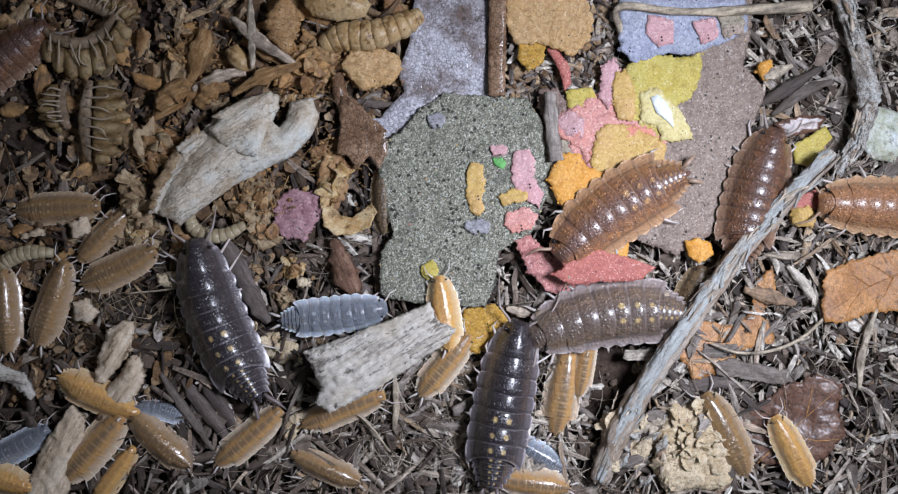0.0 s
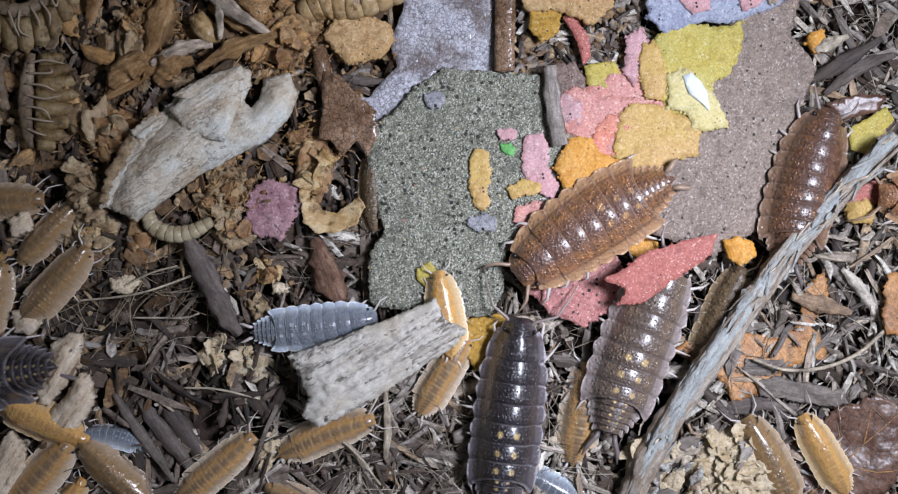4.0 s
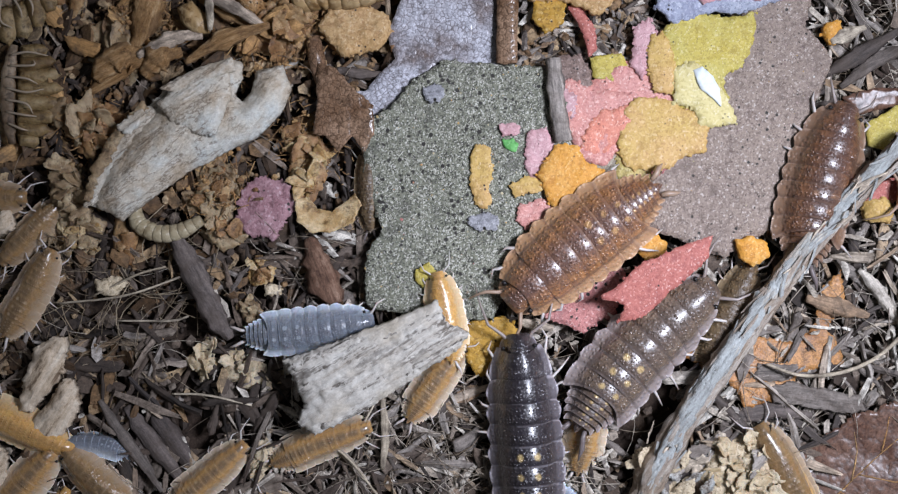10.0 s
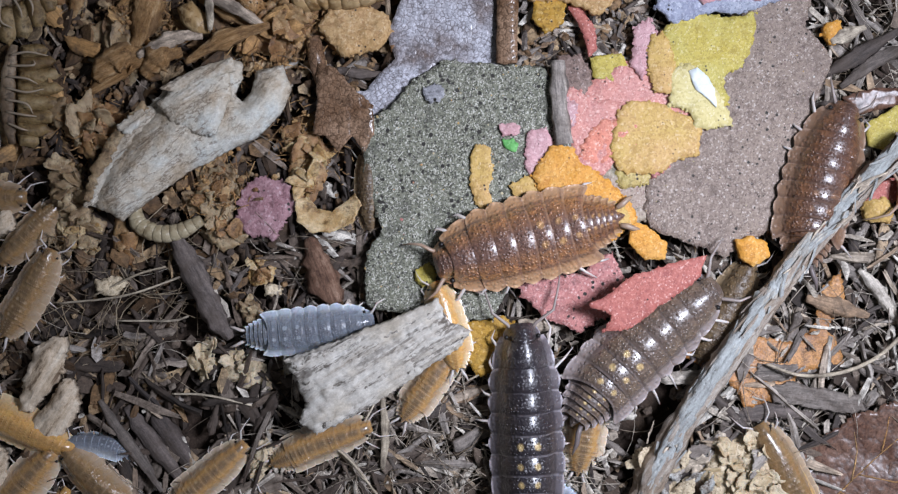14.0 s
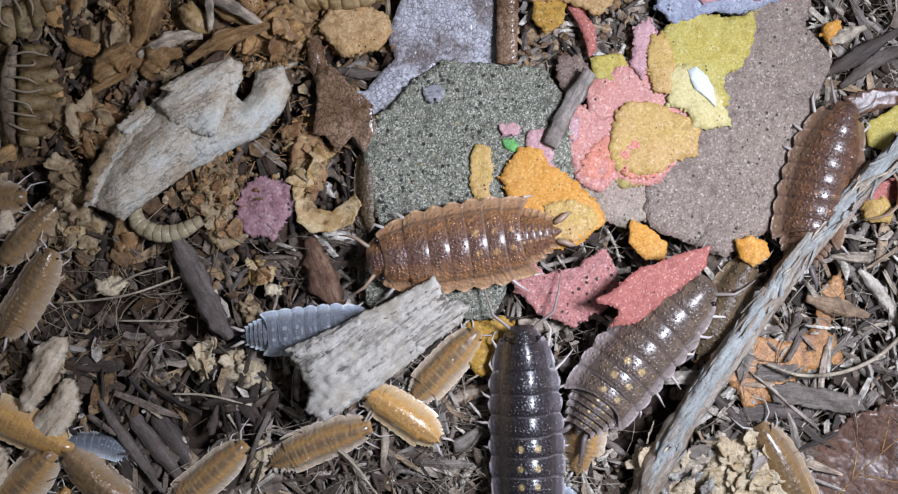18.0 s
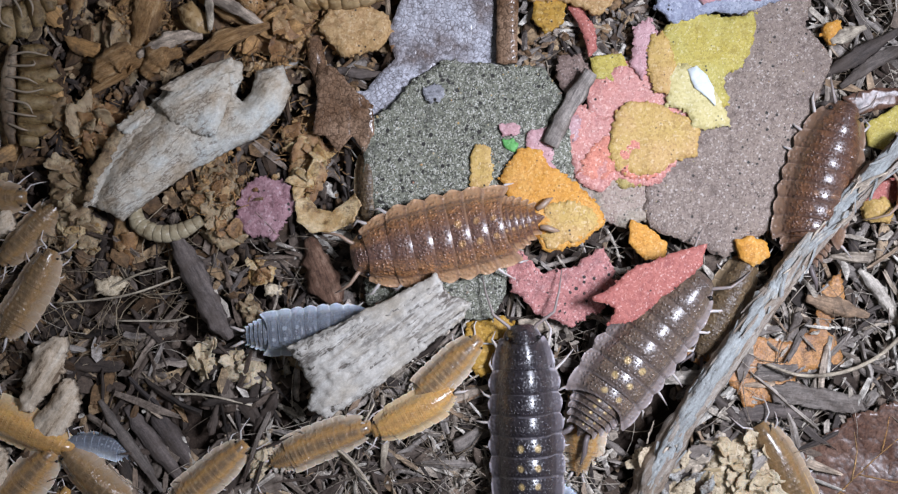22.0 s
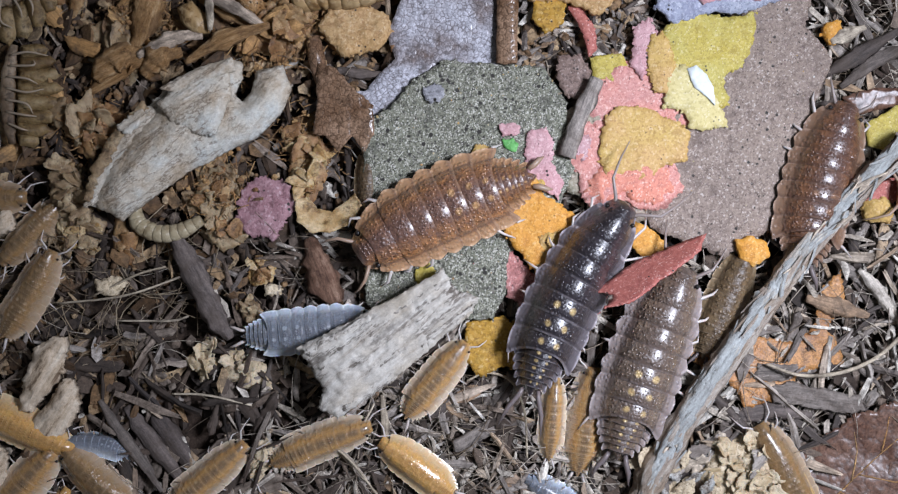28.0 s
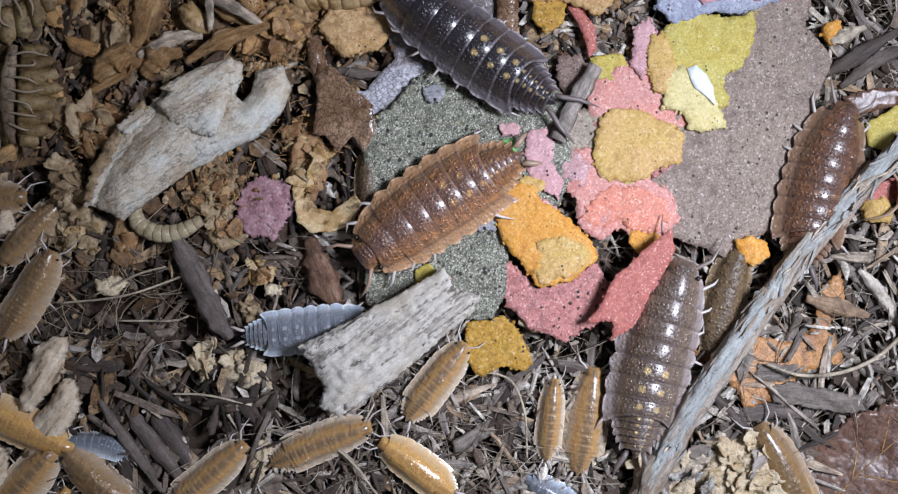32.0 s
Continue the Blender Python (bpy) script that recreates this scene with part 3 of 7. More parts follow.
def tube(bm, pts, radii, sides=6, rough=0.0, seed=0.0):
    """A bent, tapered rod through the points (metres), closed at both ends."""
    rings = []
    pts = [Vector(p) for p in pts]
    for i, p in enumerate(pts):
        d = (pts[min(i + 1, len(pts) - 1)] - pts[max(i - 1, 0)]).normalized()
        a = d.cross(Vector((0, 0, 1)))
        a = a.normalized() if a.length > 0.05 else Vector((1, 0, 0))
        b = a.cross(d)
        ring = []
        for k in range(sides):
            t = 2 * math.pi * k / sides
            r = radii[i] * (1 + rough * (noise.noise((math.cos(t) * 1.5 + seed, math.sin(t) * 1.5, i * 0.25)) + 0.7 * noise.noise((math.cos(t) * 4 + seed, math.sin(t) * 4, i * 0.5))))
            ring.append(bm.verts.new(p + (a * math.cos(t) + b * math.sin(t)) * r))
        rings.append(ring)
    for r0, r1 in zip(rings, rings[1:]):
        for k in range(sides):
            bm.faces.new((r0[k], r0[(k + 1) % sides], r1[(k + 1) % sides], r1[k]))
    bm.faces.new(rings[0][::-1])
    bm.faces.new(rings[-1])


def spline(ctrl, per=6):
    """Points along a smooth line through the given ones."""
    c = [Vector(p) for p in ctrl]
    c = [c[0] * 2 - c[1]] + c + [c[-1] * 2 - c[-2]]
    out = []
    for i in range(1, len(c) - 2):
        for k in range(per):
            t = k / per
            a, b, d, e = c[i - 1], c[i], c[i + 1], c[i + 2]
            out.append(0.5 * ((2 * b) + (d - a) * t + (2 * a - 5 * b + 4 * d - e) * t * t + (3 * b - a - 3 * d + e) * t ** 3))
    return out + [c[-2]]


def rod(name, label, category, line, heights, radii, material, sides=8, rough=0.25, seed=1.0, per=5, group="", flat=1.0):
    """A twig, stalk or thread along a line in the plan, with its own x along it. Millimetres in."""
    cx, cy = centre_of(line)
    turn = math.atan2(line[-1][1] - line[0][1], line[-1][0] - line[0][0])
    place = Matrix.Translation((cx * MM, cy * MM, 0)) @ Matrix.Rotation(turn, 4, "Z")
    back = place.inverted()
    pts = spline([back @ Vector((x * MM, y * MM, heights[min(i, len(heights) - 1)] * MM)) for i, (x, y) in enumerate(line)], per)
    rr = []
    for i in range(len(pts)):
        f = i / (len(pts) - 1) * (len(radii) - 1)
        k = min(int(f), len(radii) - 2)
        rr.append((radii[k] + (radii[k + 1] - radii[k]) * (f - k)) * MM * (1 + rough * 0.6 * noise.noise((i * 0.7, seed, 0))))
    bm = bmesh.new()
    tube(bm, pts, rr, sides, rough, seed)
    if flat != 1.0:
        zs = sum(v.co.z for v in bm.verts) / len(bm.verts)
        for v in bm.verts:
            v.co.z = zs + (v.co.z - zs) * flat
    ob = part(name, bm, material, None)
    ob.matrix_basis = place
    return tagged(ob, label, category, group)


def sliver(rnd, size, wide, thick):
    """Corners and faces of one splinter of wood, along x about its centre. Metres."""
    rings, sides = 4, 5
    vs, fs = [], []
    for i in range(rings):
        f = i / (rings - 1)
        w = rnd.uniform(0.7, 1.1) if 0 < i < rings - 1 else rnd.uniform(0.15, 0.95)
        x0 = (f - 0.5) * size
        bow = thick * 0.6 * math.sin(f * math.pi) * rnd.uniform(-0.3, 1)
        side = wide * 0.22 * rnd.uniform(-1, 1)
        for k in range(sides):
            a = 2 * math.pi * (k + 0.5) / sides
            vs.append((x0 + (rnd.uniform(-0.1, 0.1) * size if i in (0, rings - 1) else 0), side + math.cos(a) * wide * 0.5 * w * rnd.uniform(0.7, 1.1),
                       bow + math.sin(a) * thick * 0.5 * rnd.uniform(0.7, 1.1)))
    for i in range(rings - 1):
        for k in range(sides):
            fs.append((i * sides + k, i * sides + (k + 1) % sides, (i + 1) * sides + (k + 1) % sides, (i + 1) * sides + k))
    fs += [tuple(range(sides))[::-1], tuple(range((rings - 1) * sides, rings * sides))]
    return vs, fs


def scrap(rnd, size, thick):
    """A thin, bent, many-cornered scrap of bark or leaf. Metres."""
    n = rnd.randint(6, 9)
    long, turn, cup = rnd.uniform(1.0, 2.2), rnd.uniform(0, 6.28), rnd.uniform(-0.5, 0.5) / size
    ring = []
    for k in range(n):
        a, r = 2 * math.pi * k / n, size * 0.5 * rnd.uniform(0.6, 1.15)
        ring.append((math.cos(a) * r * long, math.sin(a) * r))
    vs = [(0, 0, thick)] + [(x, y, thick * 0.7 + cup * y * y + rnd.uniform(-0.2, 0.2) * thick) for x, y in ring] + [(x * 0.97, y * 0.97, cup * y * y - thick * 0.3) for x, y in ring] + [(0, 0, -thick * 0.3)]
    fs = []
    for k in range(n):
        k2 = (k + 1) % n
        fs += [(0, 1 + k, 1 + k2), (1 + k2, 1 + k, 1 + n + k, 1 + n + k2), (2 * n + 1, 1 + n + k2, 1 + n + k)]
    return vs, fs


def lump(rnd, size, fine=1):
    """A rough crumb. Metres."""
    bm = bmesh.new()
    bmesh.ops.create_icosphere(bm, subdivisions=fine, radius=size * 0.5)
    sx, sy, sz, off = rnd.uniform(0.7, 1.3), rnd.uniform(0.7, 1.3), rnd.uniform(0.5, 0.9), rnd.uniform(0, 90)
    vs = []
    for v in bm.verts:
        f = 1 + 0.6 * noise.noise(v.co * (1.7 / size) + Vector((off, 0, 0))) + (0.4 * noise.noise(v.co * (4.5 / size) + Vector((off, 9, 0))) if fine > 1 else 0)
        vs.append((v.co.x * f * sx, v.co.y * f * sy, v.co.z * f * sz))
    fs = [tuple(v.index for v in f.verts) for f in bm.faces]
    bm.free()
    return vs, fs


# ---------------------------------------------------------------- tub and ground


def ground_height(x, y):
    """Height of the soil in millimetres."""
    return -3.4 + 1.0 * noise.noise((x * 0.07, y * 0.07, 2.0)) + 0.55 * noise.noise((x * 0.3, y * 0.3, 5.0)) + 0.35 * noise.noise((x * 0.9, y * 0.9, 8.0))


def build_ground():
    nx, ny, wide, deep = 230, 150, 180.0, 116.0
    vs = []
    for j in range(ny + 1):
        for i in range(nx + 1):
            x, y = (i / nx - 0.5) * wide, (j / ny - 0.5) * deep
            vs.append((x * MM, y * MM, ground_height(x, y) * MM))
    fs = [(j * (nx + 1) + i, j * (nx + 1) + i + 1, (j + 1) * (nx + 1) + i + 1, (j + 1) * (nx + 1) + i) for j in range(ny) for i in range(nx)]
    tagged(new("ground", mesh_of("ground", vs, fs, M_SOIL)), "dark moist crumbly soil under the litter", "soil", kind="structure")
    for name, x, y, lx, ly in (("wall_north", 0, 59, 186, 2), ("wall_south", 0, -59, 186, 2), ("wall_east", 92, 0, 2, 116), ("wall_west", -92, 0, 2, 116)):
        bm = bmesh.new()
        bmesh.ops.create_cube(bm, size=1, matrix=Matrix.LocRotScale((x * MM, y * MM, 0.004), None, (lx * MM, ly * MM, 0.026)))
        bmesh.ops.bevel(bm, geom=bm.edges[:], offset=0.0006, segments=2, affect="EDGES")
        tagged(part(name, bm, M_TUB, None), "plain dark plastic wall of the tub", "tub wall", kind="structure")


build_ground()

# ---------------------------------------------------------------- loose litter, countless


COVERS = ((-10, 14, -8, 21), (22, 41, -2, 32), (12, 34, 5, 19.5), (21, 34, 19.5, 26), (-8, 8, 10, 34), (23, 41, 22, 36), (39, 54, -31, -18.5))


def covered(x, y):
    """Whether a broad flake or leaf lies over this spot, so that the litter stays low."""
    return any(a < x < b and c < y < d for a, b, c, d in COVERS)


HOLLOWS = ((-62.0, -55.5, 15.0, 23.0), (-61.0, -51.0, 11.0, 14.5), (-43.5, -39.5, 27.0, 33.0), (-35.0, -29.5, -0.5, 4.5), (-42.0, -35.0, -9.5, -5.0), (-47.5, -42.0, 2.0, 6.5), (18.5, 27.0, -24.0, -11.5), (-32.5, -26.5, -13.0, -5.5), (-33.0, -27.0, -22.5, -18.0))


def hollow(x, y):
    """Whether this spot is one of the dark hollows in the litter."""
    return any(a < x < b and c < y < d for a, b, c, d in HOLLOWS)


def scatter(name, label, category, count, seed, material, size, wide, region, lift, keep=None, kind="sliver"):
    """Countless small pieces of one kind, strewn over the soil as one object."""
    rnd = random.Random(seed)
    verts, faces = [], []
    for _ in range(count):
        x, y = rnd.uniform(region[0], region[1]), rnd.uniform(region[2], region[3])
        if keep and rnd.random() > keep(x, y):
            continue
        cap = -2.7 if hollow(x, y) else -1.0 if covered(x, y) else 9.0
        if cap < -2 and kind != "lump":
            continue
        ln, wd = size[0] + (size[1] - size[0]) * rnd.random() ** 2.2, rnd.uniform(*wide)
        if kind == "sliver":
            vs, fs = sliver(rnd, ln * MM, min(wd, ln * 0.6) * MM, min(wd, ln) * rnd.uniform(0.25, 0.7) * MM)
            m = pose(x * MM, y * MM, min(cap, ground_height(x, y) + rnd.uniform(*lift)) * MM, rnd.uniform(-40, 40), rnd.gauss(0, 11), rnd.uniform(0, 360))
        elif kind == "scrap":
            vs, fs = scrap(rnd, ln * MM, wd * MM)
            m = pose(x * MM, y * MM, min(cap, ground_height(x, y) + rnd.uniform(*lift)) * MM, rnd.gauss(0, 20), rnd.gauss(0, 20), rnd.uniform(0, 360))
        else:
            vs, fs = lump(rnd, ln * MM)
            m = pose(x * MM, y * MM, min(cap, ground_height(x, y) + rnd.uniform(*lift)) * MM, rnd.uniform(-60, 60), 0, rnd.uniform(0, 360))
        k = len(verts)
        verts += [tuple(m @ Vector(v)) for v in vs]
        faces += [tuple(k + i for i in f) for f in fs]
    ob = new(name, mesh_of(name, verts, faces, material, False))
    return tagged(ob, label, category, kind="stuff")


def left_top(x, y):
    """1 in the brown husky corner of the tub, 0 in the grey chippy rest."""
    return 1.0 / (1.0 + math.exp((x * 0.8 - y * 0.9 + 18) / 5.0))


def rights(x, y):
    """1 in the pale, chippy right and front of the tub, 0 towards the dark west."""
    return 1.0 / (1.0 + math.exp(-(x - 0.5 * y + 8) / 6.0))


ALL = (-66, 66, -38, 40)
scatter("wood_litter", "small grey and tan wood splinters over the soil", "wood litter", 5200, 11, M_CHIP_STUFF, (1.0, 7.0), (0.2, 0.9), ALL, (0.3, 2.6), lambda x, y: (1 - 0.75 * left_top(x, y)) * (0.18 + 0.82 * rights(x, y)))
scatter("pale_splinters", "short pale wood splinters on the litter", "wood litter", 3000, 16, M_PALE_STUFF, (0.8, 5.0), (0.25, 0.9), ALL, (1.4, 3.0), lambda x, y: rights(x, y) * (1 - left_top(x, y)))
scatter("dark_splinters", "long dark bark splinters in the shade", "wood litter", 1500, 17, M_BROWN_STUFF, (2.0, 11.0), (0.3, 1.3), (-66, 10, -38, 25), (0.6, 2.9), lambda x, y: 1 - 0.6 * left_top(x, y))
scatter("bark_scraps", "thin brown and grey bark scraps", "bark scraps", 3600, 18, M_BROWN_STUFF, (0.5, 2.4), (0.12, 0.3), ALL, (0.3, 2.5), None, "scrap")
scatter("grey_scraps", "thin pale grey wood scraps", "wood scraps", 1900, 19, M_CHIP_STUFF, (0.5, 2.4), (0.12, 0.3), ALL, (0.6, 2.7), lambda x, y: (1 - 0.8 * left_top(x, y)) * (0.2 + 0.8 * rights(x, y)), "scrap")
scatter("bark_crumbs", "dark brown bark crumbs between the splinters", "bark crumbs", 4200, 12, M_BROWN_STUFF, (0.25, 1.6), (0.4, 1.5), ALL, (0.3, 2.2), None, "lump")
scatter("chip_crumbs", "brown and grey wood crumbs between the flakes", "wood scraps", 700, 41, M_CHIP_STUFF, (0.8, 3.4), (0.4, 1.0), (8, 22, 19.5, 34), (1.6, 3.2))
scatter("chip_crumbs", "tan crumbs of bark between the flakes", "bark crumbs", 500, 42, M_RUST_STUFF, (0.4, 1.8), (0.4, 1.2), (8, 22, 19.5, 34), (1.6, 3.0), None, "lump")
scatter("husk_litter", "rust-brown husk scraps and frass", "husk litter", 2600, 13, M_RUST_STUFF, (0.5, 2.8), (0.15, 0.4), (-66, 12, -20, 40), (0.4, 2.8), left_top, "scrap")
scatter("husk_slivers", "rust-brown husk slivers", "husk litter", 1200, 14, M_RUST_STUFF, (1.0, 9.0), (0.4, 1.7), (-66, 12, -20, 40), (0.4, 2.9), left_top)
scatter("husk_crumbs", "tan crumbs of frass in the husks", "frass crumbs", 2600, 15, M_RUST_STUFF, (0.25, 1.5), (0.4, 1.5), (-66, 12, -24, 40), (0.6, 2.9), left_top, "lump")


def frass(x, y):
    """1 where rust-orange frass is heaped round the husks and beside the leaf."""
    heaps = ((-18.11, 24.62), (-20.98, 22.06), (-15.24, 26.53), (-25.76, 6.44), (-15.56, 11.54), (-40.43, 13.77), (-34.05, 25.57))
    return max(math.exp(-((x - a) ** 2 + (y - b) ** 2) / 9.0) for a, b in heaps)


M_FRASS = litter_mat("frass", [(0.0, (0.20, 0.10, 0.04)), (0.5, (0.40, 0.22, 0.085)), (1.0, (0.56, 0.36, 0.16))], True)
scatter("frass", "heaped rust-orange frass crumbs", "frass crumbs", 9000, 31, M_FRASS, (0.15, 0.75), (0.2, 0.5), (-46, -10, 3, 36), (2.4, 3.8), frass, "lump")
scatter("frass_shreds", "rust-orange shreds in the frass", "frass crumbs", 9000, 32, M_FRASS, (0.4, 2.0), (0.06, 0.2), (-46, -10, 3, 36), (2.6, 4.0), frass)


def hairs(name, label, count, seed, region, keep=None, material=M_FIBRE):
    """Thin bent root hairs lying over the litter."""
    rnd = random.Random(seed)
    bm = bmesh.new()
    for _ in range(count):
        x, y = rnd.uniform(region[0], region[1]), rnd.uniform(region[2], region[3])
        if keep and rnd.random() > keep(x, y):
            continue
        a, ln, curl = rnd.uniform(0, 2 * math.pi), rnd.uniform(2, 9), rnd.uniform(-0.5, 0.5)
        z = ground_height(x, y) + rnd.uniform(1.6, 3.4)
        if covered(x, y) or hollow(x, y):
            continue
        pts = []
        for i in range(6):
            pts.append((x * MM, y * MM, (z + 0.35 * math.sin(i * 0.7)) * MM))
            x, y, a = x + math.cos(a) * ln / 5, y + math.sin(a) * ln / 5, a + curl * rnd.uniform(0.2, 1)
        r = rnd.uniform(0.02, 0.06) * MM
        tube(bm, pts, [r] * 6, 4)
    ob = part(name, bm, material, None)
    return tagged(ob, label, "root fibres", kind="stuff")


hairs("root_fibres", "fine pale root fibres over the litter", 2400, 21, (-64, 64, -37, 38), lambda x, y: 0.15 + 0.85 * rights(x, y) * (1 - left_top(x, y)))

hairs("straw_fibres", "thin straw-brown fibres lying over the dark bark", 260, 22, (-52, -26, -13, 1), None, M_STRAWFIBRE)
hairs("straw_fibres", "thin straw-brown fibres between the young woodlice", 160, 23, (-12, 6, -33, -17))

# ---------------------------------------------------------------- food flakes

G_FLAKE = "coloured food flakes"
FOOD = dict(rel=0.14, rough=0.5, warp=0.14, crumbs=24, dome=0.14, dome_run=0.5)
green_flake = slab("food_flake", "large grey-green gritty food flake with dark pores", "food flake",
    [(-0.6, 20.6), (4.8, 20.2), (10.2, 20.0), (13.0, 15.9), (13.7, 8.3), (11.1, 2.0), (6.7, -0.6), (6.1, -5.6), (4.9, -8.0), (-4.0, -7.7), (-9.1, -6.4), (-9.1, -0.6), (-7.3, 2.0), (-8.5, 5.1), (-9.4, 8.3), (-9.7, 12.1), (-9.1, 13.7), (-5.9, 16.2), (-4.0, 18.4)], 0.2, 0.9, M_GREEN, G_FLAKE, seed=3.1, step=0.55, rel=0.16, rough=0.4, warp=0.5, crumbs=30)
mauve_flake = slab("food_flake", "broad mauve-brown gritty food flake", "food flake",
    [(35.0, 33.1), (40.7, 33.4), (40.4, 27.4), (39.4, 24.5), (41.8, 22.0), (42.3, 20.3), (41.0, 16.9), (39.1, 10.9), (35.9, 2.0), (32.8, 0.4), (30.5, -1.2), (26.4, 0.4), (22.6, 2.0), (21.5, 4.2), (22.0, 7.0), (21.3, 9.6), (23.9, 14.0), (26.4, 16.6), (29.0, 19.1), (32.1, 24.8)], 0.0, 0.55, M_MAUVE, G_FLAKE, seed=4.2, step=0.6, **FOOD)
slab("food_flake", "olive-grey food flake under the pink and orange ones", "food flake",
    [(11.3, 14.4), (13.7, 15.6), (18.8, 15.2), (21.7, 9.6), (23.2, 6.4), (21.8, 2.9), (19.1, 2.3), (16.9, 2.9), (14.4, 5.5), (12.1, 7.0)], 0.05, 0.35, M_OLIVE, G_FLAKE, seed=4.7, step=0.55, **FOOD)
yellow_flake = slab("food_flake", "bright yellow food flake with crumbled edges", "food flake",
    [(24.1, 24.6), (27.3, 26.1), (32.0, 25.2), (34.2, 26.3), (33.4, 22.5), (32.6, 20.0), (30.6, 18.9), (31.1, 15.6), (27.9, 14.3), (25.0, 15.6), (23.8, 18.4), (21.9, 19.0), (22.5, 22.2)], 0.62, 0.26, M_YELLOW, G_FLAKE, seed=5.3, step=0.5, **FOOD)
pale_flake = slab("food_flake", "pale yellow food flake lying on the bright yellow one", "food flake",
    [(24.7, 19.7), (27.2, 20.4), (30.2, 17.7), (31.6, 14.9), (31.9, 13.6), (29.7, 13.2), (27.8, 13.6), (26.9, 15.2), (25.0, 15.8)], 1.0, 0.2, M_PALEYELLOW, G_FLAKE, seed=6.4, step=0.5, **FOOD)
white_chip = slab("white_chip", "smooth white flat chip on the yellow flakes", "chip",
    [(26.8, 19.6), (27.8, 20.0), (29.0, 18.9), (29.7, 17.6), (29.9, 15.6), (29.0, 16.5), (27.6, 17.6)], 1.3, 0.2, M_WHITE, seed=7.1, step=0.5, rel=0.02, rough=0.1)
amber_flake = slab("food_flake", "amber-yellow food flake with uneven edges", "food flake",
    [(19.2, 15.2), (20.6, 16.5), (23.1, 16.8), (24.7, 16.0), (27.3, 14.9), (28.8, 13.7), (28.5, 10.7), (26.3, 10.2), (24.4, 8.9), (21.9, 8.3), (19.7, 8.9), (18.7, 11.4)], 1.05, 0.3, M_AMBER, G_FLAKE, seed=8.2, step=0.5, **FOOD)
slab("food_flake", "narrow salmon-pink food flake beside the yellow ones", "food flake",
    [(14.8, 17.7), (17.5, 19.2), (20.0, 20.8), (23.2, 24.0), (27.0, 22.9), (27.3, 14.6), (23.8, 10.7), (20.3, 8.8), (17.5, 10.2), (15.6, 14.3)], 0.35, 0.22, M_PINK, G_FLAKE, seed=9.2, step=0.5, **FOOD)
pink_flake = slab("food_flake", "salmon-pink food flake with a torn hollow edge", "food flake",
    [(11.0, 10.1), (15.6, 10.9), (17.3, 8.8), (21.6, 7.8), (24.7, 5.8), (25.2, 2.7), (23.7, 0.8), (20.3, 0.7), (19.0, 1.8), (16.8, 0.4), (14.0, 2.3), (13.7, 5.4), (11.6, 7.5)], 0.55, 0.3, M_PINK, G_FLAKE, seed=10.2, step=0.5, **FOOD)
orange_flake = slab("food_flake", "bright orange food flake with a rounded lobe", "food flake",
    [(7.0, 7.0), (9.5, 7.0), (10.5, 5.1), (13.6, 3.2), (16.1, 0.4), (16.5, -1.2), (13.6, -3.7), (10.1, -4.3), (9.2, -3.1), (6.4, 0.7), (4.9, 3.8)], 1.1, 0.3, M_ORANGE, G_FLAKE, seed=11.2, step=0.5, **FOOD)
M_CORAL = flake_mat("coral_flake", (0.66, 0.26, 0.185), (0.80, 0.47, 0.36), (0.46, 0.15, 0.11), 3000, 0.15, 0.9, (0.70, 0.22, 0.13))
M_DUSTYPINK = flake_mat("dusty_pink_flake", (0.50, 0.29, 0.29), (0.66, 0.46, 0.45), (0.32, 0.17, 0.17), 3000, 0.3, 0.8, (0.46, 0.30, 0.33))
for sheet, mat, zz, line in (
        (pink_flake, M_CORAL, 0.93, [(15.2, 4.4), (17.6, 6.4), (21.0, 6.6), (23.8, 4.8), (24.6, 2.8), (22.8, 1.4), (20.2, 1.6), (18.6, 2.8), (16.4, 1.6), (14.6, 2.8)]),
        (pink_flake, M_DUSTYPINK, 0.92, [(11.4, 9.8), (14.4, 10.4), (15.6, 8.8), (14.6, 6.4), (12.2, 7.4)]),
        (orange_flake, M_AMBER, 1.50, [(9.8, 0.6), (12.8, 1.6), (15.4, 0.2), (16.0, -1.4), (13.4, -3.2), (10.4, -3.8), (9.4, -2.6)])):
    slab("flake_layer", "", "", line, zz, 0.1, mat, parent=sheet, seed=28.0 + zz + line[0][0] * 0.1, step=0.42, rel=0.16, rough=0.6, dome=0.1, dome_run=0.6)
red_flake = slab("food_flake", "coral-red narrow food flake tilted on its edge", "food flake",
    [(17.2, -5.0), (19.7, -3.0), (21.5, -1.2), (25.9, 0.8), (29.0, 1.9), (28.5, -0.6), (25.4, -3.7), (21.6, -7.1), (19.2, -7.5), (19.7, -5.8)], 2.3, 0.2, M_RED, G_FLAKE, turn=33, crumbs=10, seed=12.2, step=0.5, rel=0.06, rough=0.3, warp=0.6)
rose_flake = slab("food_flake", "rose-pink pitted food flake", "food flake",
    [(5.2, -2.0), (7.7, -1.4), (10.2, -4.4), (13.7, -3.7), (17.4, -1.3), (18.6, -5.6), (16.9, -8.5), (13.7, -10.3), (9.9, -8.9), (7.2, -6.3)], 0.4, 0.6, M_ROSE, G_FLAKE, crumbs=16, seed=13.2, step=0.5, rel=0.2, rough=0.6, warp=0.4)
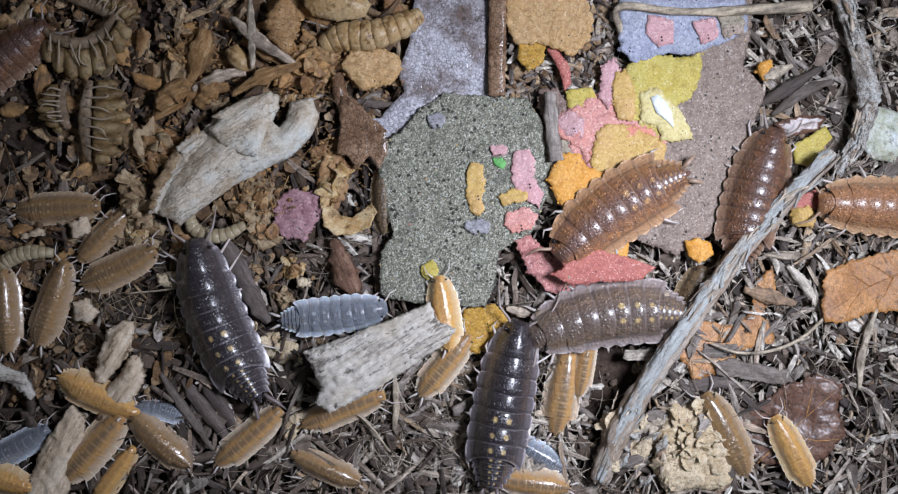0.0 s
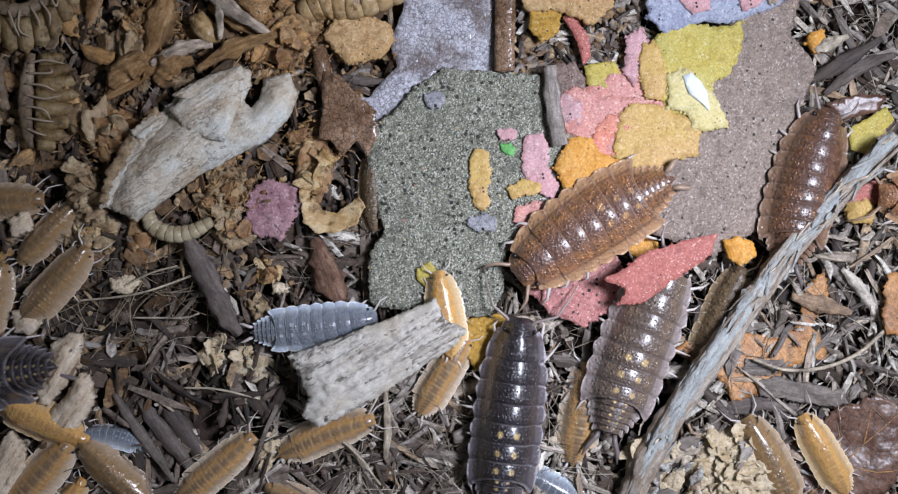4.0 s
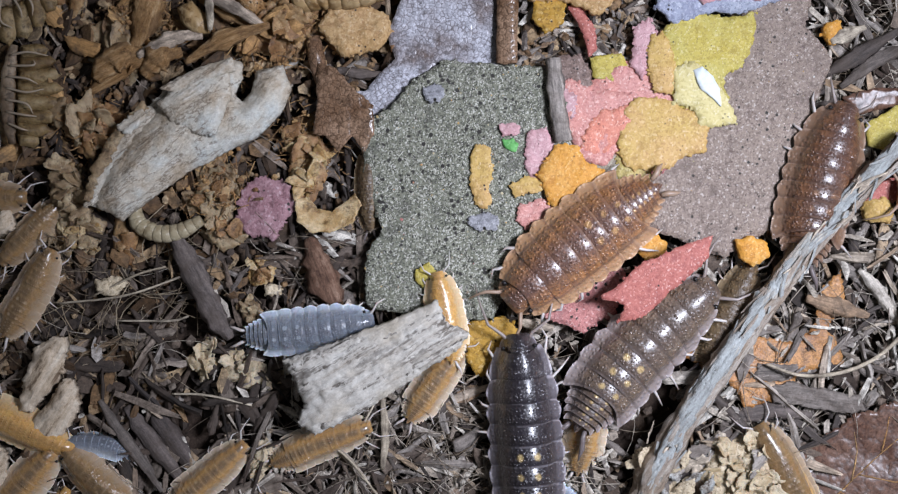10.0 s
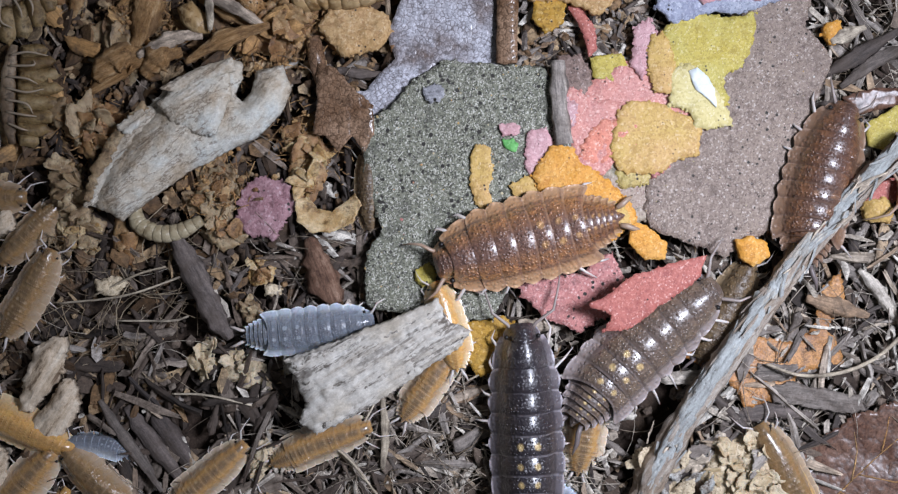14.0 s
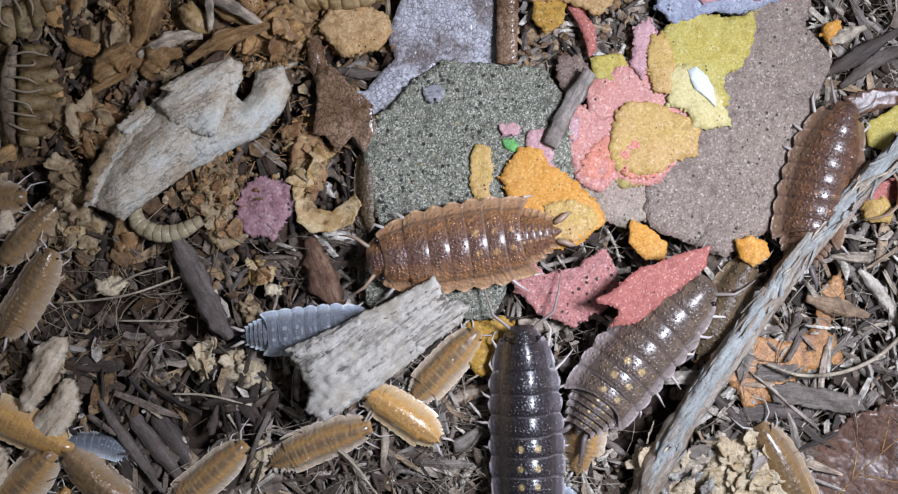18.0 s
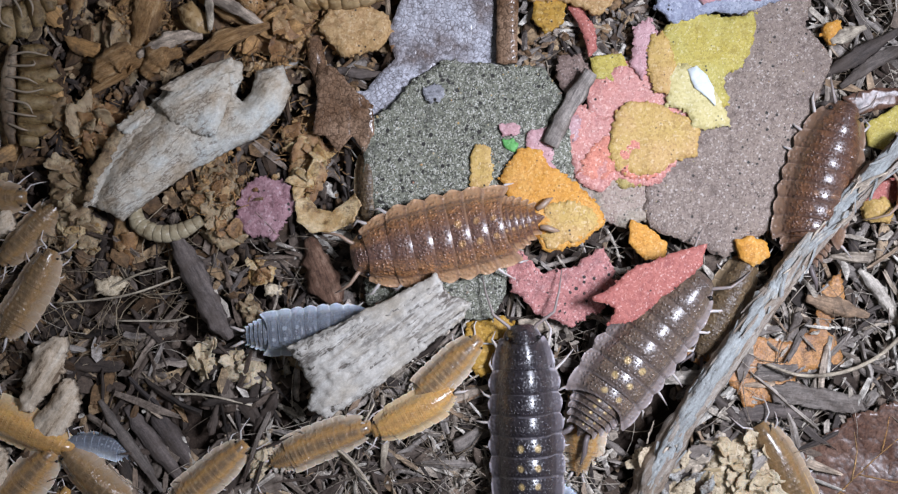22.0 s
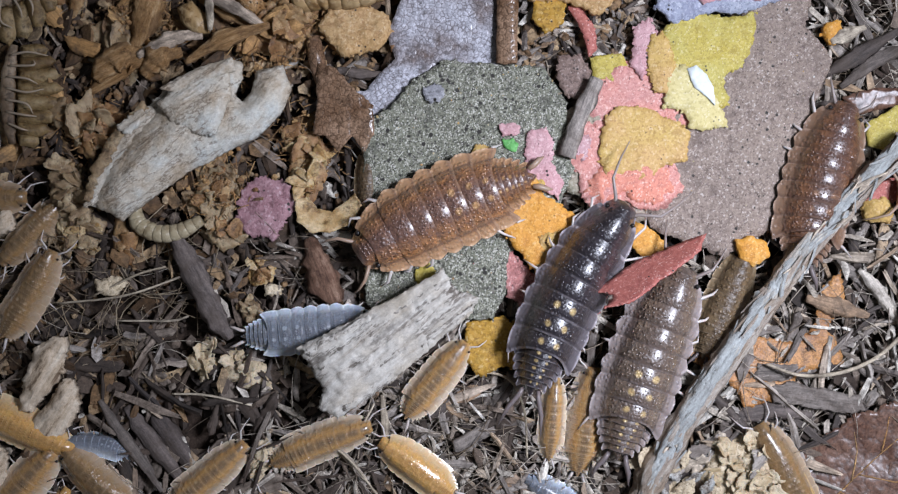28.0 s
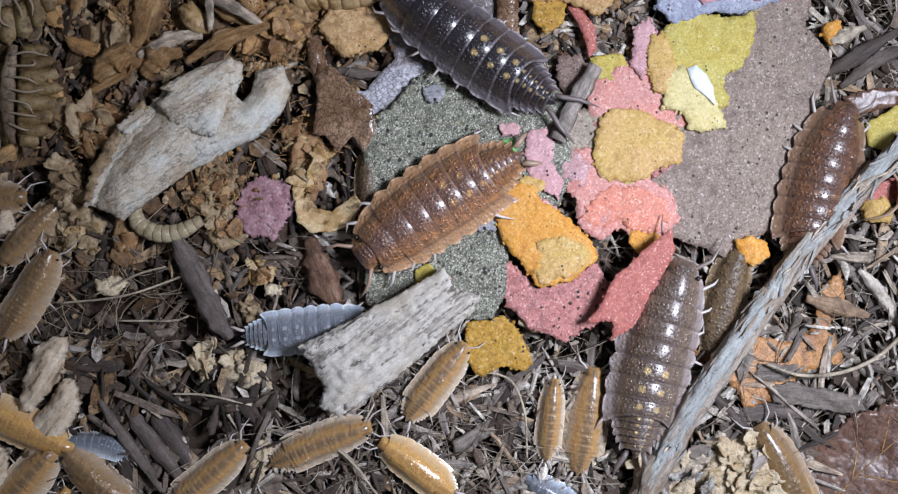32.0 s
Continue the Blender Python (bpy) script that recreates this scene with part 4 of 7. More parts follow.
slab("food_flake", "mustard-yellow crumbly food flake", "food flake",
    [(2.0, -8.3), (6.1, -7.6), (7.7, -9.1), (9.3, -12.8), (8.5, -13.8), (6.1, -13.3), (3.6, -14.3), (2.2, -13.3), (1.8, -10.7)], -0.1, 0.6, M_MUSTARD, G_FLAKE, crumbs=16, seed=14.2, step=0.5, rel=0.25, rough=0.5)
slab("food_flake", "small orange food chip beside the mauve flake", "food flake",
    [(31.5, 0.7), (33.4, 1.2), (35.0, 0.4), (35.4, -1.1), (33.5, -2.2), (32.0, -1.3)], 0.6, 0.8, M_ORANGE, G_FLAKE, seed=15.2, step=0.5, dome=0.4)
slab("food_flake", "small orange food chip beside the mauve flake", "food flake",
    [(20.1, 2.9), (22.0, 2.3), (24.2, 0.4), (23.9, -1.3), (21.7, -1.5), (19.9, 0.4)], 0.4, 0.5, M_ORANGE, G_FLAKE, seed=16.2, step=0.5)
slab("food_flake", "lavender-blue food flake with crumbled edges", "food flake",
    [(22.9, 33.1), (32.7, 33.5), (39.8, 33.3), (40.0, 28.6), (35.5, 27.0), (32.7, 25.7), (28.9, 25.9), (24.8, 24.8), (22.9, 26.5)], 0.65, 0.5, M_BLUE, G_FLAKE, seed=17.2, step=0.55, **FOOD)
slab("food_flake", "pale pink food flake lying on the blue one", "food flake",
    [(26.6, 31.0), (30.2, 30.3), (29.9, 27.2), (28.0, 26.6), (26.2, 28.5)], 1.2, 0.3, M_PALEPINK, G_FLAKE, seed=18.2, step=0.5)
slab("food_flake", "thick peach-coloured food flake", "food flake",
    [(7.7, 33.1), (17.5, 34.9), (19.1, 31.1), (18.9, 27.6), (16.5, 25.5), (13.4, 27.0), (8.9, 27.3), (7.5, 30.2)], 0.5, 1.0, M_PEACH, G_FLAKE, crumbs=16, seed=19.2, step=0.55, rel=0.3, rough=0.6)
slab("food_flake", "narrow coral-red food chip in the litter", "food flake",
    [(13.2, 26.6), (14.5, 26.9), (16.3, 24.2), (16.4, 22.0), (15.6, 21.1), (14.9, 23.6)], 0.2, 0.4, M_RED, G_FLAKE, seed=20.2, step=0.5)
slab("food_flake", "small olive-yellow food chip", "food flake",
    [(15.6, 21.0), (19.1, 21.5), (20.0, 19.9), (18.2, 18.5), (16.0, 18.8)], 0.25, 0.4, M_YELLOW, G_FLAKE, seed=21.2, step=0.5)
slab("food_flake", "mauve-pink pitted food flake in the husks", "food flake",
    [(-23.5, 5.5), (-21.3, 7.7), (-18.1, 7.6), (-17.3, 4.2), (-19.4, 1.0), (-21.9, 1.5), (-23.7, 2.6)], -0.3, 0.5, M_MAUVEPINK, G_FLAKE, seed=22.2, step=0.42, rel=0.3, rough=0.9, crumbs=20, warp=0.8)
slab("food_flake", "olive-yellow food flake behind the twig", "food flake",
    [(46.4, 13.6), (50.7, 16.3), (51.6, 14.8), (48.3, 10.9), (46.6, 11.3)], -0.3, 0.5, M_YELLOW, G_FLAKE, seed=23.2, step=0.5)
slab("food_flake", "small coral-red food flake behind the twig", "food flake",
    [(45.0, 6.4), (49.5, 7.7), (52.0, 6.4), (49.5, 5.0), (45.7, 5.2)], -0.4, 0.5, M_RED, G_FLAKE, seed=23.7, step=0.5)
slab("food_flake", "brown-mauve pitted food flake beside the grey stick", "food flake",
    [(12.2, 21.0), (14.6, 21.4), (15.7, 19.4), (15.9, 17.0), (14.4, 16.2), (12.8, 16.8), (12.0, 18.8)], 0.1, 0.4, M_MAUVEBROWN, G_FLAKE, seed=25.2, step=0.45, **FOOD)
slab("food_flake", "ochre-yellow narrow food flake between pink and yellow", "food flake",
    [(22.2, 23.4), (23.6, 24.0), (24.6, 21.6), (24.9, 18.0), (24.6, 16.6), (22.4, 17.4), (21.9, 20.0)], 0.9, 0.2, M_AMBER, G_FLAKE, seed=25.6, step=0.45, **FOOD)
slab("food_flake", "dusty pink torn food flake at the rim of the yellow ones", "food flake",
    [(20.4, 24.2), (22.0, 25.4), (22.9, 23.8), (22.6, 20.4), (21.4, 18.6), (20.2, 20.0)], 0.75, 0.2, M_PALEPINK, G_FLAKE, seed=26.2, step=0.45, **FOOD)
slab("food_flake", "olive-yellow thin food flake at the mauve one's edge", "food flake",
    [(18.6, 10.2), (20.6, 11.0), (22.6, 10.0), (23.2, 8.2), (21.6, 6.8), (19.2, 6.6), (18.2, 8.0)], 0.5, 0.2, M_OLIVEYELLOW, G_FLAKE, seed=26.6, step=0.45, **FOOD)
slab("food_flake", "thin red-brown food flake at the mauve one's edge", "food flake",
    [(22.0, 10.6), (23.6, 11.2), (24.8, 10.2), (24.0, 8.6), (22.4, 7.6), (21.8, 8.8)], 0.62, 0.2, M_ROSE, G_FLAKE, seed=27.2, step=0.45, **FOOD)
slab("food_flake", "thick mustard crumb beside the leaf's rib", "food flake",
    [(9.4, 27.6), (11.6, 28.4), (13.0, 27.0), (12.4, 24.6), (10.6, 23.6), (9.2, 25.2)], 0.6, 0.5, M_MUSTARD, G_FLAKE, seed=27.6, step=0.45, rel=0.2, rough=0.4)
for lab, mat, zz, line in (
        ("ochre strip of food stuck on the grey-green flake", M_AMBER, 1.15, [(3.0, 11.3), (4.5, 11.1), (4.8, 8.3), (4.3, 6.4), (4.9, 5.1), (4.2, 4.1), (2.9, 4.6), (2.3, 7.0), (2.4, 9.5)]),
        ("small pink crumb on the grey-green flake", M_PALEPINK, 1.15, [(5.4, 13.6), (6.8, 13.8), (7.8, 13.2), (7.5, 12.3), (5.8, 12.2)]),
        ("small green crumb on the grey-green flake", M_GRASS, 1.15, [(5.8, 11.9), (7.0, 12.1), (7.6, 11.2), (7.3, 10.4), (6.2, 10.9)]),
        ("lavender crumb on the grey-green flake", M_LILACGREY, 1.15, [(-2.9, 17.7), (-1.5, 18.2), (-0.4, 17.4), (-0.9, 16.0), (-2.0, 15.8), (-2.8, 16.6)]),
        ("pale lavender patch on the grey-green flake", M_LILACGREY, 1.15, [(2.3, 3.5), (4.0, 4.0), (5.4, 3.2), (5.2, 1.8), (3.2, 1.7), (2.1, 2.5)]),
        ("yellow crumb on the grey-green flake", M_YELLOW, 1.15, [(-3.7, -2.3), (-2.3, -1.7), (-1.4, -2.6), (-1.6, -4.0), (-2.9, -4.5), (-3.8, -3.7)]),
        ("pink patch on the rim of the grey-green flake", M_PALEPINK, 1.15, [(8.9, 12.6), (10.8, 13.2), (11.6, 11.4), (11.2, 9.2), (12.7, 7.1), (12.1, 5.1), (10.5, 6.1), (9.1, 7.3), (8.3, 9.5)]),
        ("pink patch on the rim of the grey-green flake", M_PINK, 1.15, [(7.6, 4.5), (10.2, 5.4), (11.9, 4.2), (11.1, 2.5), (8.5, 1.8), (7.5, 2.9)]),
        ("pale pink patch on the blue flake", M_PALEPINK, 1.2, [(32.6, 30.1), (35.4, 30.7), (35.9, 28.0), (33.7, 27.1)]),
        ("olive-grey patch on the blue flake", M_OLIVE, 1.2, [(35.9, 31.6), (38.9, 32.0), (39.4, 28.7), (36.7, 27.7)]),
        ("yellow patch between pink ones on the flake", M_AMBER, 1.3, [(6.6, 6.7), (8.3, 7.9), (10.5, 7.1), (10.2, 6.3), (7.3, 5.4)])):
    slab("food_crumb", lab, "food crumb", line, zz, 0.3, mat, "crumbs on the flakes", seed=24.0 + zz + line[0][0] * 0.01, step=0.4, rel=0.14, rough=0.5)


M_DUST = litter_mat("flake_dust", [(0.0, (0.55, 0.22, 0.20)), (0.25, (0.62, 0.40, 0.10)), (0.5, (0.66, 0.58, 0.36)), (0.75, (0.30, 0.22, 0.17)), (0.9, (0.72, 0.70, 0.66)), (1.0, (0.10, 0.07, 0.05))], True)
M_MAUVEDUST = litter_mat("mauve_dust", [(0.0, (0.13, 0.09, 0.08)), (0.3, (0.26, 0.18, 0.16)), (0.7, (0.42, 0.32, 0.29)), (1.0, (0.66, 0.58, 0.54))], True)


def flake_dust(name, label, count, seed, flake, material, size):
    """Fine crumbs rubbed off the flakes, lying on the upper faces of one of them."""
    rnd = random.Random(seed)
    spots = [flake.location + p.center for p in flake.data.polygons if p.normal.z > 0.6]
    verts, faces = [], []
    for _ in range(count):
        c = rnd.choice(spots)
        vs, fs = lump(rnd, rnd.uniform(*size) * rnd.uniform(0.5, 1.0) * MM)
        k = len(verts)
        verts += [(v[0] + c.x, v[1] + c.y, v[2] + c.z) for v in vs]
        faces += [tuple(k + i for i in f) for f in fs]
    tagged(new(name, mesh_of(name, verts, faces, material, False)), label, "food crumbs", kind="stuff")


flake_dust("flake_dust", "fine mauve food grains on the mauve flake", 900, 61, mauve_flake, M_MAUVEDUST, (0.12, 0.26))
flake_dust("flake_dust", "fine coloured food crumbs on the mauve flake", 60, 62, mauve_flake, M_DUST, (0.14, 0.30))
flake_dust("flake_dust", "fine coloured food crumbs on the grey-green flake", 160, 63, green_flake, M_DUST, (0.12, 0.36))

# ---------------------------------------------------------------- dead leaves, husks, bark and twigs

fibre_stick = rod("stick", "grey fibrous split stick beside the pink flakes", "stick", [(11.4, 20.5), (11.8, 15.8), (12.7, 11.4)], [0, 0.1, 0], [0.8, 0.95, 0.75], M_GREYSTICK, 10, 0.5, 51.0, 6, "sticks in the litter", 0.55)
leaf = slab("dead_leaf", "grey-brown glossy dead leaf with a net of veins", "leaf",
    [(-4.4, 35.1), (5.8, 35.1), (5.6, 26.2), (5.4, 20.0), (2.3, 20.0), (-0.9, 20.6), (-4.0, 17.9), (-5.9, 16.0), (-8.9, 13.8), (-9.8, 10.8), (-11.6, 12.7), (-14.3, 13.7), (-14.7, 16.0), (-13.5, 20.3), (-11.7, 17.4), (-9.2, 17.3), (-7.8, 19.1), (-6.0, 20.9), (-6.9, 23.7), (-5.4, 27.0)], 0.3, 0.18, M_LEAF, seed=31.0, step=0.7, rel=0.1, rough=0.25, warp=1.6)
slab("leaf_midrib", "", "", [(5.4, 35.3), (7.7, 35.1), (7.5, 20.3), (6.1, 20.1), (5.2, 20.3)], 0.9, 0.7, M_LEAFBROWN, parent=leaf, seed=31.5, step=0.6, rel=0.08, rough=0.1, dome=0.3)
slab("leaf_shred", "", "", [(-14.5, 20.3), (-12.4, 19.6), (-10.6, 17.6), (-8.4, 15.6), (-8.2, 12.4), (-9.4, 10.4), (-10.6, 12.2), (-12.2, 10.4), (-13.6, 12.2), (-15.0, 12.4), (-14.6, 15.8)], 0.75, 0.15, M_LEAFBROWN, parent=leaf, seed=31.7, step=0.5, rel=0.1, rough=0.25, warp=1.0)

husk = slab("husk_shard", "pale grey weathered husk shard with a curled notch", "husk",
    [(-39.2, 4.5), (-38.7, 7.3), (-37.4, 9.6), (-35.3, 12.1), (-33.0, 14.7), (-31.7, 16.7), (-31.3, 17.6), (-28.5, 19.2), (-23.9, 20.7), (-22.8, 20.3), (-22.7, 18.6), (-23.6, 16.8), (-22.8, 16.0), (-21.8, 17.0), (-21.2, 19.3), (-18.3, 20.0), (-17.3, 17.3), (-18.6, 14.5), (-21.1, 12.1), (-23.9, 10.7), (-27.9, 8.7), (-32.9, 5.2), (-36.0, 2.8), (-37.0, 3.6)], 1.0, 0.5, M_BONE, seed=32.0, step=0.5, rel=0.26, rough=0.2, dome=2.6, dome_run=2.4, grain=0.6)
slab("husk_plate", "", "", [(-31.8, 15.6), (-29.8, 17.3), (-26.8, 18.6), (-23.8, 19.2), (-23.6, 16.4), (-24.6, 13.9), (-25.4, 11.9), (-27.7, 12.3), (-29.8, 13.3)], 3.15, 0.25, M_BONE, parent=husk, seed=32.2, step=0.45, rel=0.22, rough=0.25, dome=0.7, dome_run=1.0, grain=0.6)
slab("husk_rim", "", "", [(-31.3, 17.1), (-27.4, 19.3), (-23.5, 20.5), (-23.0, 19.1), (-26.5, 17.8), (-29.6, 16.7)], 3.4, 0.3, M_BONE, parent=husk, seed=32.3, step=0.45, rel=0.15, rough=0.2, dome=0.5)
for k, line in enumerate(([(-39.8, 4.3), (-38.6, 7.9), (-36.2, 12.3), (-32.7, 15.9), (-30.4, 17.6), (-32.7, 13.5), (-36.0, 8.8), (-37.9, 5.1)], [(-40.0, 5.0), (-39.1, 8.2), (-36.7, 12.5), (-33.5, 15.9), (-32.7, 15.2), (-35.7, 11.4), (-38.0, 7.6), (-39.0, 4.8)], [(-36.0, 12.9), (-33.5, 14.9), (-32.4, 14.5), (-35.0, 12.3)])):
    slab("husk_lining", "", "", line, 2.1 + 0.45 * k, 0.14, M_BONE if k != 1 else M_SHEETTAN, parent=husk, seed=32.5 + k, step=0.4, rel=0.28, rough=0.5, dome=0.2)

bark = slab("bark_chunk", "white weathered fissured chunk of bark", "bark",
    [(-18.1, -11.8), (-13.7, -10.3), (-8.8, -8.5), (-1.5, -5.4), (-0.6, -7.6), (1.9, -8.9), (1.0, -10.5), (-3.8, -13.5), (-8.2, -16.6), (-14.6, -19.9), (-16.4, -18.6), (-15.8, -16.4)], 2.2, 2.2, M_BARK, seed=33.0, step=0.38, rel=0.42, rough=0.3, dome=1.1, dome_run=1.2, grain=0.55)

for k, line in enumerate(([(-16.0, -13.9), (-11.2, -11.6), (-5.7, -9.3), (-5.1, -9.8), (-10.5, -12.3), (-15.4, -14.8)], [(-13.6, -15.7), (-8.1, -12.7), (-2.7, -10.2), (-2.2, -10.8), (-7.5, -13.6), (-12.7, -16.5)], [(-8.7, -9.6), (-3.3, -7.3), (-1.1, -6.6), (-0.8, -7.3), (-3.9, -8.5), (-8.1, -10.4)],
                          [(-14.5, -18.4), (-9.9, -15.7), (-5.7, -13.6), (-5.3, -14.1), (-9.3, -16.4), (-13.8, -19.2)], [(-5.1, -12.7), (-0.8, -10.2), (1.3, -9.4), (1.1, -10.1), (-2.4, -12.2), (-4.6, -13.4)], [(-17.2, -12.2), (-13.6, -10.6), (-9.9, -9.2), (-9.7, -9.8), (-13.2, -11.3), (-16.7, -12.9)])):
    slab("bark_ridge", "", "", line, 4.55 if k != 3 else 4.2, 0.35, M_BARK, parent=bark, seed=33.3 + k * 0.37, step=0.35, rel=0.3, rough=0.3, dome=0.45, dome_run=0.5, grain=0.55)

for lab, mat, line, z, th, dm in (
        ("tan crumbly lump of food", M_PEACH, [(-14.5, 24.4), (-13.1, 26.5), (-11.2, 27.3), (-7.1, 25.9), (-6.1, 23.9), (-7.7, 21.9), (-11.5, 21.0), (-13.3, 22.5)], 0.0, 0.9, 0.35),
        ("cream crumbly clod of food", M_CREAM, [(30.6, -21.6), (33.4, -20.7), (35.8, -21.7), (38.0, -24.3), (39.1, -27.6), (38.4, -32.4), (29.2, -33.0), (27.6, -29.4), (28.2, -25.0)], -1.5, 1.4, 0.9),
        ("ochre crumb beside the twig", M_AMBER, [(46.0, 5.2), (48.5, 5.5), (50.0, 4.5), (49.0, 2.6), (46.3, 2.9)], -1.2, 1.2, 0.8),
        ("small white crumb in the litter", M_CREAM, [(-20.5, -4.4), (-19.3, -4.1), (-18.6, -4.8), (-19.3, -5.4), (-20.4, -5.3)], -1.2, 0.8, 0.4),
        ("pale pebble-like crumb in the litter", M_CREAM, [(-39.5, -3.8), (-36.9, -3.3), (-35.8, -4.1), (-36.9, -5.2), (-39.0, -5.2)], -1.3, 0.8, 0.6),
        ("orange-brown crumb in the litter", M_ORANGE, [(41.8, 24.9), (43.4, 25.1), (43.7, 22.9), (42.3, 22.4), (41.6, 23.5)], -0.4, 0.8, 0.4)):
    slab("crumb", lab, "crumb", line, z, th, mat, "crumbs in the litter", crumbs=8, seed=40 + line[0][0] * 0.013, step=0.42, rel=0.45, rough=0.5, dome=dm, dome_run=1.0, warp=0.9)


def shard_meshes(material, seed):
    """Some thin, cupped, torn shards of one material."""
    rnd, out = random.Random(seed), []
    for i in range(6):
        n, cup = rnd.randint(7, 9), rnd.uniform(-0.35, 0.35)
        ring = [(math.cos(6.28 * k / n) * rnd.uniform(0.9, 2.0), math.sin(6.28 * k / n) * rnd.uniform(0.5, 1.1)) for k in range(n)]
        out.append(slab_mesh("husk_piece", ring, 0.10, material, rel=0.16, step=0.4, rough=0.4, seed=seed + i * 0.7, ridge=lambda x, y, c=cup: c * y * y)[0])
    return out


SHARDS = {m: shard_meshes(m, 130.0 + 9 * i) for i, m in enumerate((M_SHEETAMBER, M_SHEETRUST, M_SHEETTAN, M_RUST, M_SHEETCREAM))}


def shard_pile(label, outline, z, mats, count, seed, size=(0.5, 1.1), high=1.4):
    """A crumpled torn husk: one sheet with loose shards heaped on it."""
    base = slab("crumpled_husk", label, "husk", outline, z, 0.15, mats[0], "crumpled husks", seed=seed, step=0.42, rel=0.4, rough=0.6, warp=1.0, dome=0.4, dome_run=1.2)
    cx, cy = centre_of(outline)
    rnd = random.Random(int(seed * 31))
    for _ in range(count):
        (x, y), f = rnd.choice(outline), rnd.uniform(0.1, 1.0)
        big = rnd.uniform(*size)
        ob = new("husk_piece", rnd.choice(SHARDS[rnd.choice(mats)]))
        ob.parent = base
        ob.matrix_basis = Matrix.LocRotScale(((x - cx) * f * MM, (y - cy) * f * MM, (0.2 + rnd.uniform(0.2, 1.0) * high * (1.1 - f)) * MM), Euler((rnd.gauss(0, 0.4), rnd.gauss(0, 0.4), rnd.uniform(0, 6.28))), Vector((big, big, big)))
    return base


for k, line in enumerate(([(-25.6, -12.0), (-23.8, -11.2), (-22.4, -12.4), (-20.4, -13.1), (-20.4, -15.2), (-22.6, -16.0), (-24.7, -14.8)], [(-28.6, -11.2), (-26.3, -10.5), (-25.7, -13.3), (-27.5, -14.5), (-28.9, -13.3)], [(-23.1, -22.5), (-20.4, -22.0), (-19.7, -24.4), (-21.3, -25.8), (-23.4, -24.8)])):
    shard_pile("cream angular scraps of rotten wood", line, -0.8, (M_SHEETCREAM,), 9, 151.0 + k, (0.5, 1.0), 0.9)
shard_pile("pinkish-tan crumpled husk leaning on the shard", [(-44.6, 7.6), (-43.4, 9.4), (-40.8, 8.6), (-39.6, 5.4), (-40.2, 2.2), (-42.2, 2.0), (-44.0, 4.8)], 0.2, (M_SHEETTAN,), 16, 149.0, (0.5, 1.1), 1.3)
shard_pile("cream flaky heap of rotten wood beside the twig", [(30.2, -21.8), (33.4, -21.0), (35.8, -21.9), (37.6, -24.3), (38.4, -27.6), (37.6, -32.0), (29.6, -32.4), (27.8, -29.4), (28.2, -25.0)], 0.2, (M_SHEETCREAM,), 110, 160.0, (0.45, 1.1), 1.6)
shard_pile("rust-brown crumpled husk in the shade", [(-43.4, 14.9), (-41.4, 15.9), (-37.6, 16.0), (-35.9, 14.6), (-36.0, 12.1), (-38.2, 10.3), (-40.1, 10.7), (-42.5, 12.4)], 0.0, (M_SHEETRUST, M_SHEETTAN), 26, 141.0, (0.6, 1.4), 1.8)
shard_pile("torn tan husk scraps in the litter", [(-27.8, 8.3), (-26.1, 9.8), (-23.5, 9.2), (-23.1, 6.4), (-24.2, 3.7), (-23.0, 0.7), (-25.2, -0.7), (-26.7, 0.8), (-28.1, 5.1)], -0.4, (M_SHEETTAN, M_SHEETRUST), 22, 142.0)
shard_pile("torn amber husk ring in the litter", [(-22.7, -1.5), (-21.0, -0.9), (-19.5, -1.8), (-19.8, -3.8), (-21.4, -4.4), (-22.7, -3.4)], -0.9, (M_SHEETAMBER, M_SHEETRUST), 9, 143.0, (0.4, 0.8), 1.0)
shard_pile("torn tan nut scrap in the litter", [(-23.5, -6.6), (-22.4, -5.8), (-21.2, -6.4), (-20.9, -8.0), (-22.2, -8.6), (-23.3, -8.0)], -0.8, (M_SHEETTAN,), 8, 144.0, (0.4, 0.8), 1.0)
shard_pile("orange-brown torn husk beside the leaf", [(-17.6, 12.6), (-14.7, 12.7), (-13.4, 10.8), (-13.8, 7.6), (-15.0, 5.2), (-17.2, 5.0), (-17.9, 8.0)], -0.1, (M_SHEETRUST, M_SHEETAMBER), 20, 145.0, (0.5, 1.2), 1.4)
shard_pile("rust-orange husk scraps over the frass", [(-22.0, 26.4), (-18.4, 28.0), (-14.6, 27.0), (-15.8, 22.6), (-19.4, 20.8), (-22.8, 22.6)], 0.2, (M_SHEETRUST, M_RUST), 30, 146.0, (0.6, 1.4), 1.8)
shard_pile("tan husk scraps in the dark corner", [(-40.6, 24.4), (-36.4, 26.2), (-33.6, 22.8), (-35.2, 18.6), (-39.4, 18.2)], -0.6, (M_SHEETTAN, M_RUST), 22, 147.0, (0.7, 1.5), 1.6)
shard_pile("pale tan husk scraps beside the shard", [(-44.4, 2.6), (-41.0, 4.6), (-38.4, 2.4), (-39.4, -0.6), (-43.2, -0.8)], -0.8, (M_SHEETTAN, M_SHEETAMBER), 16, 148.0)

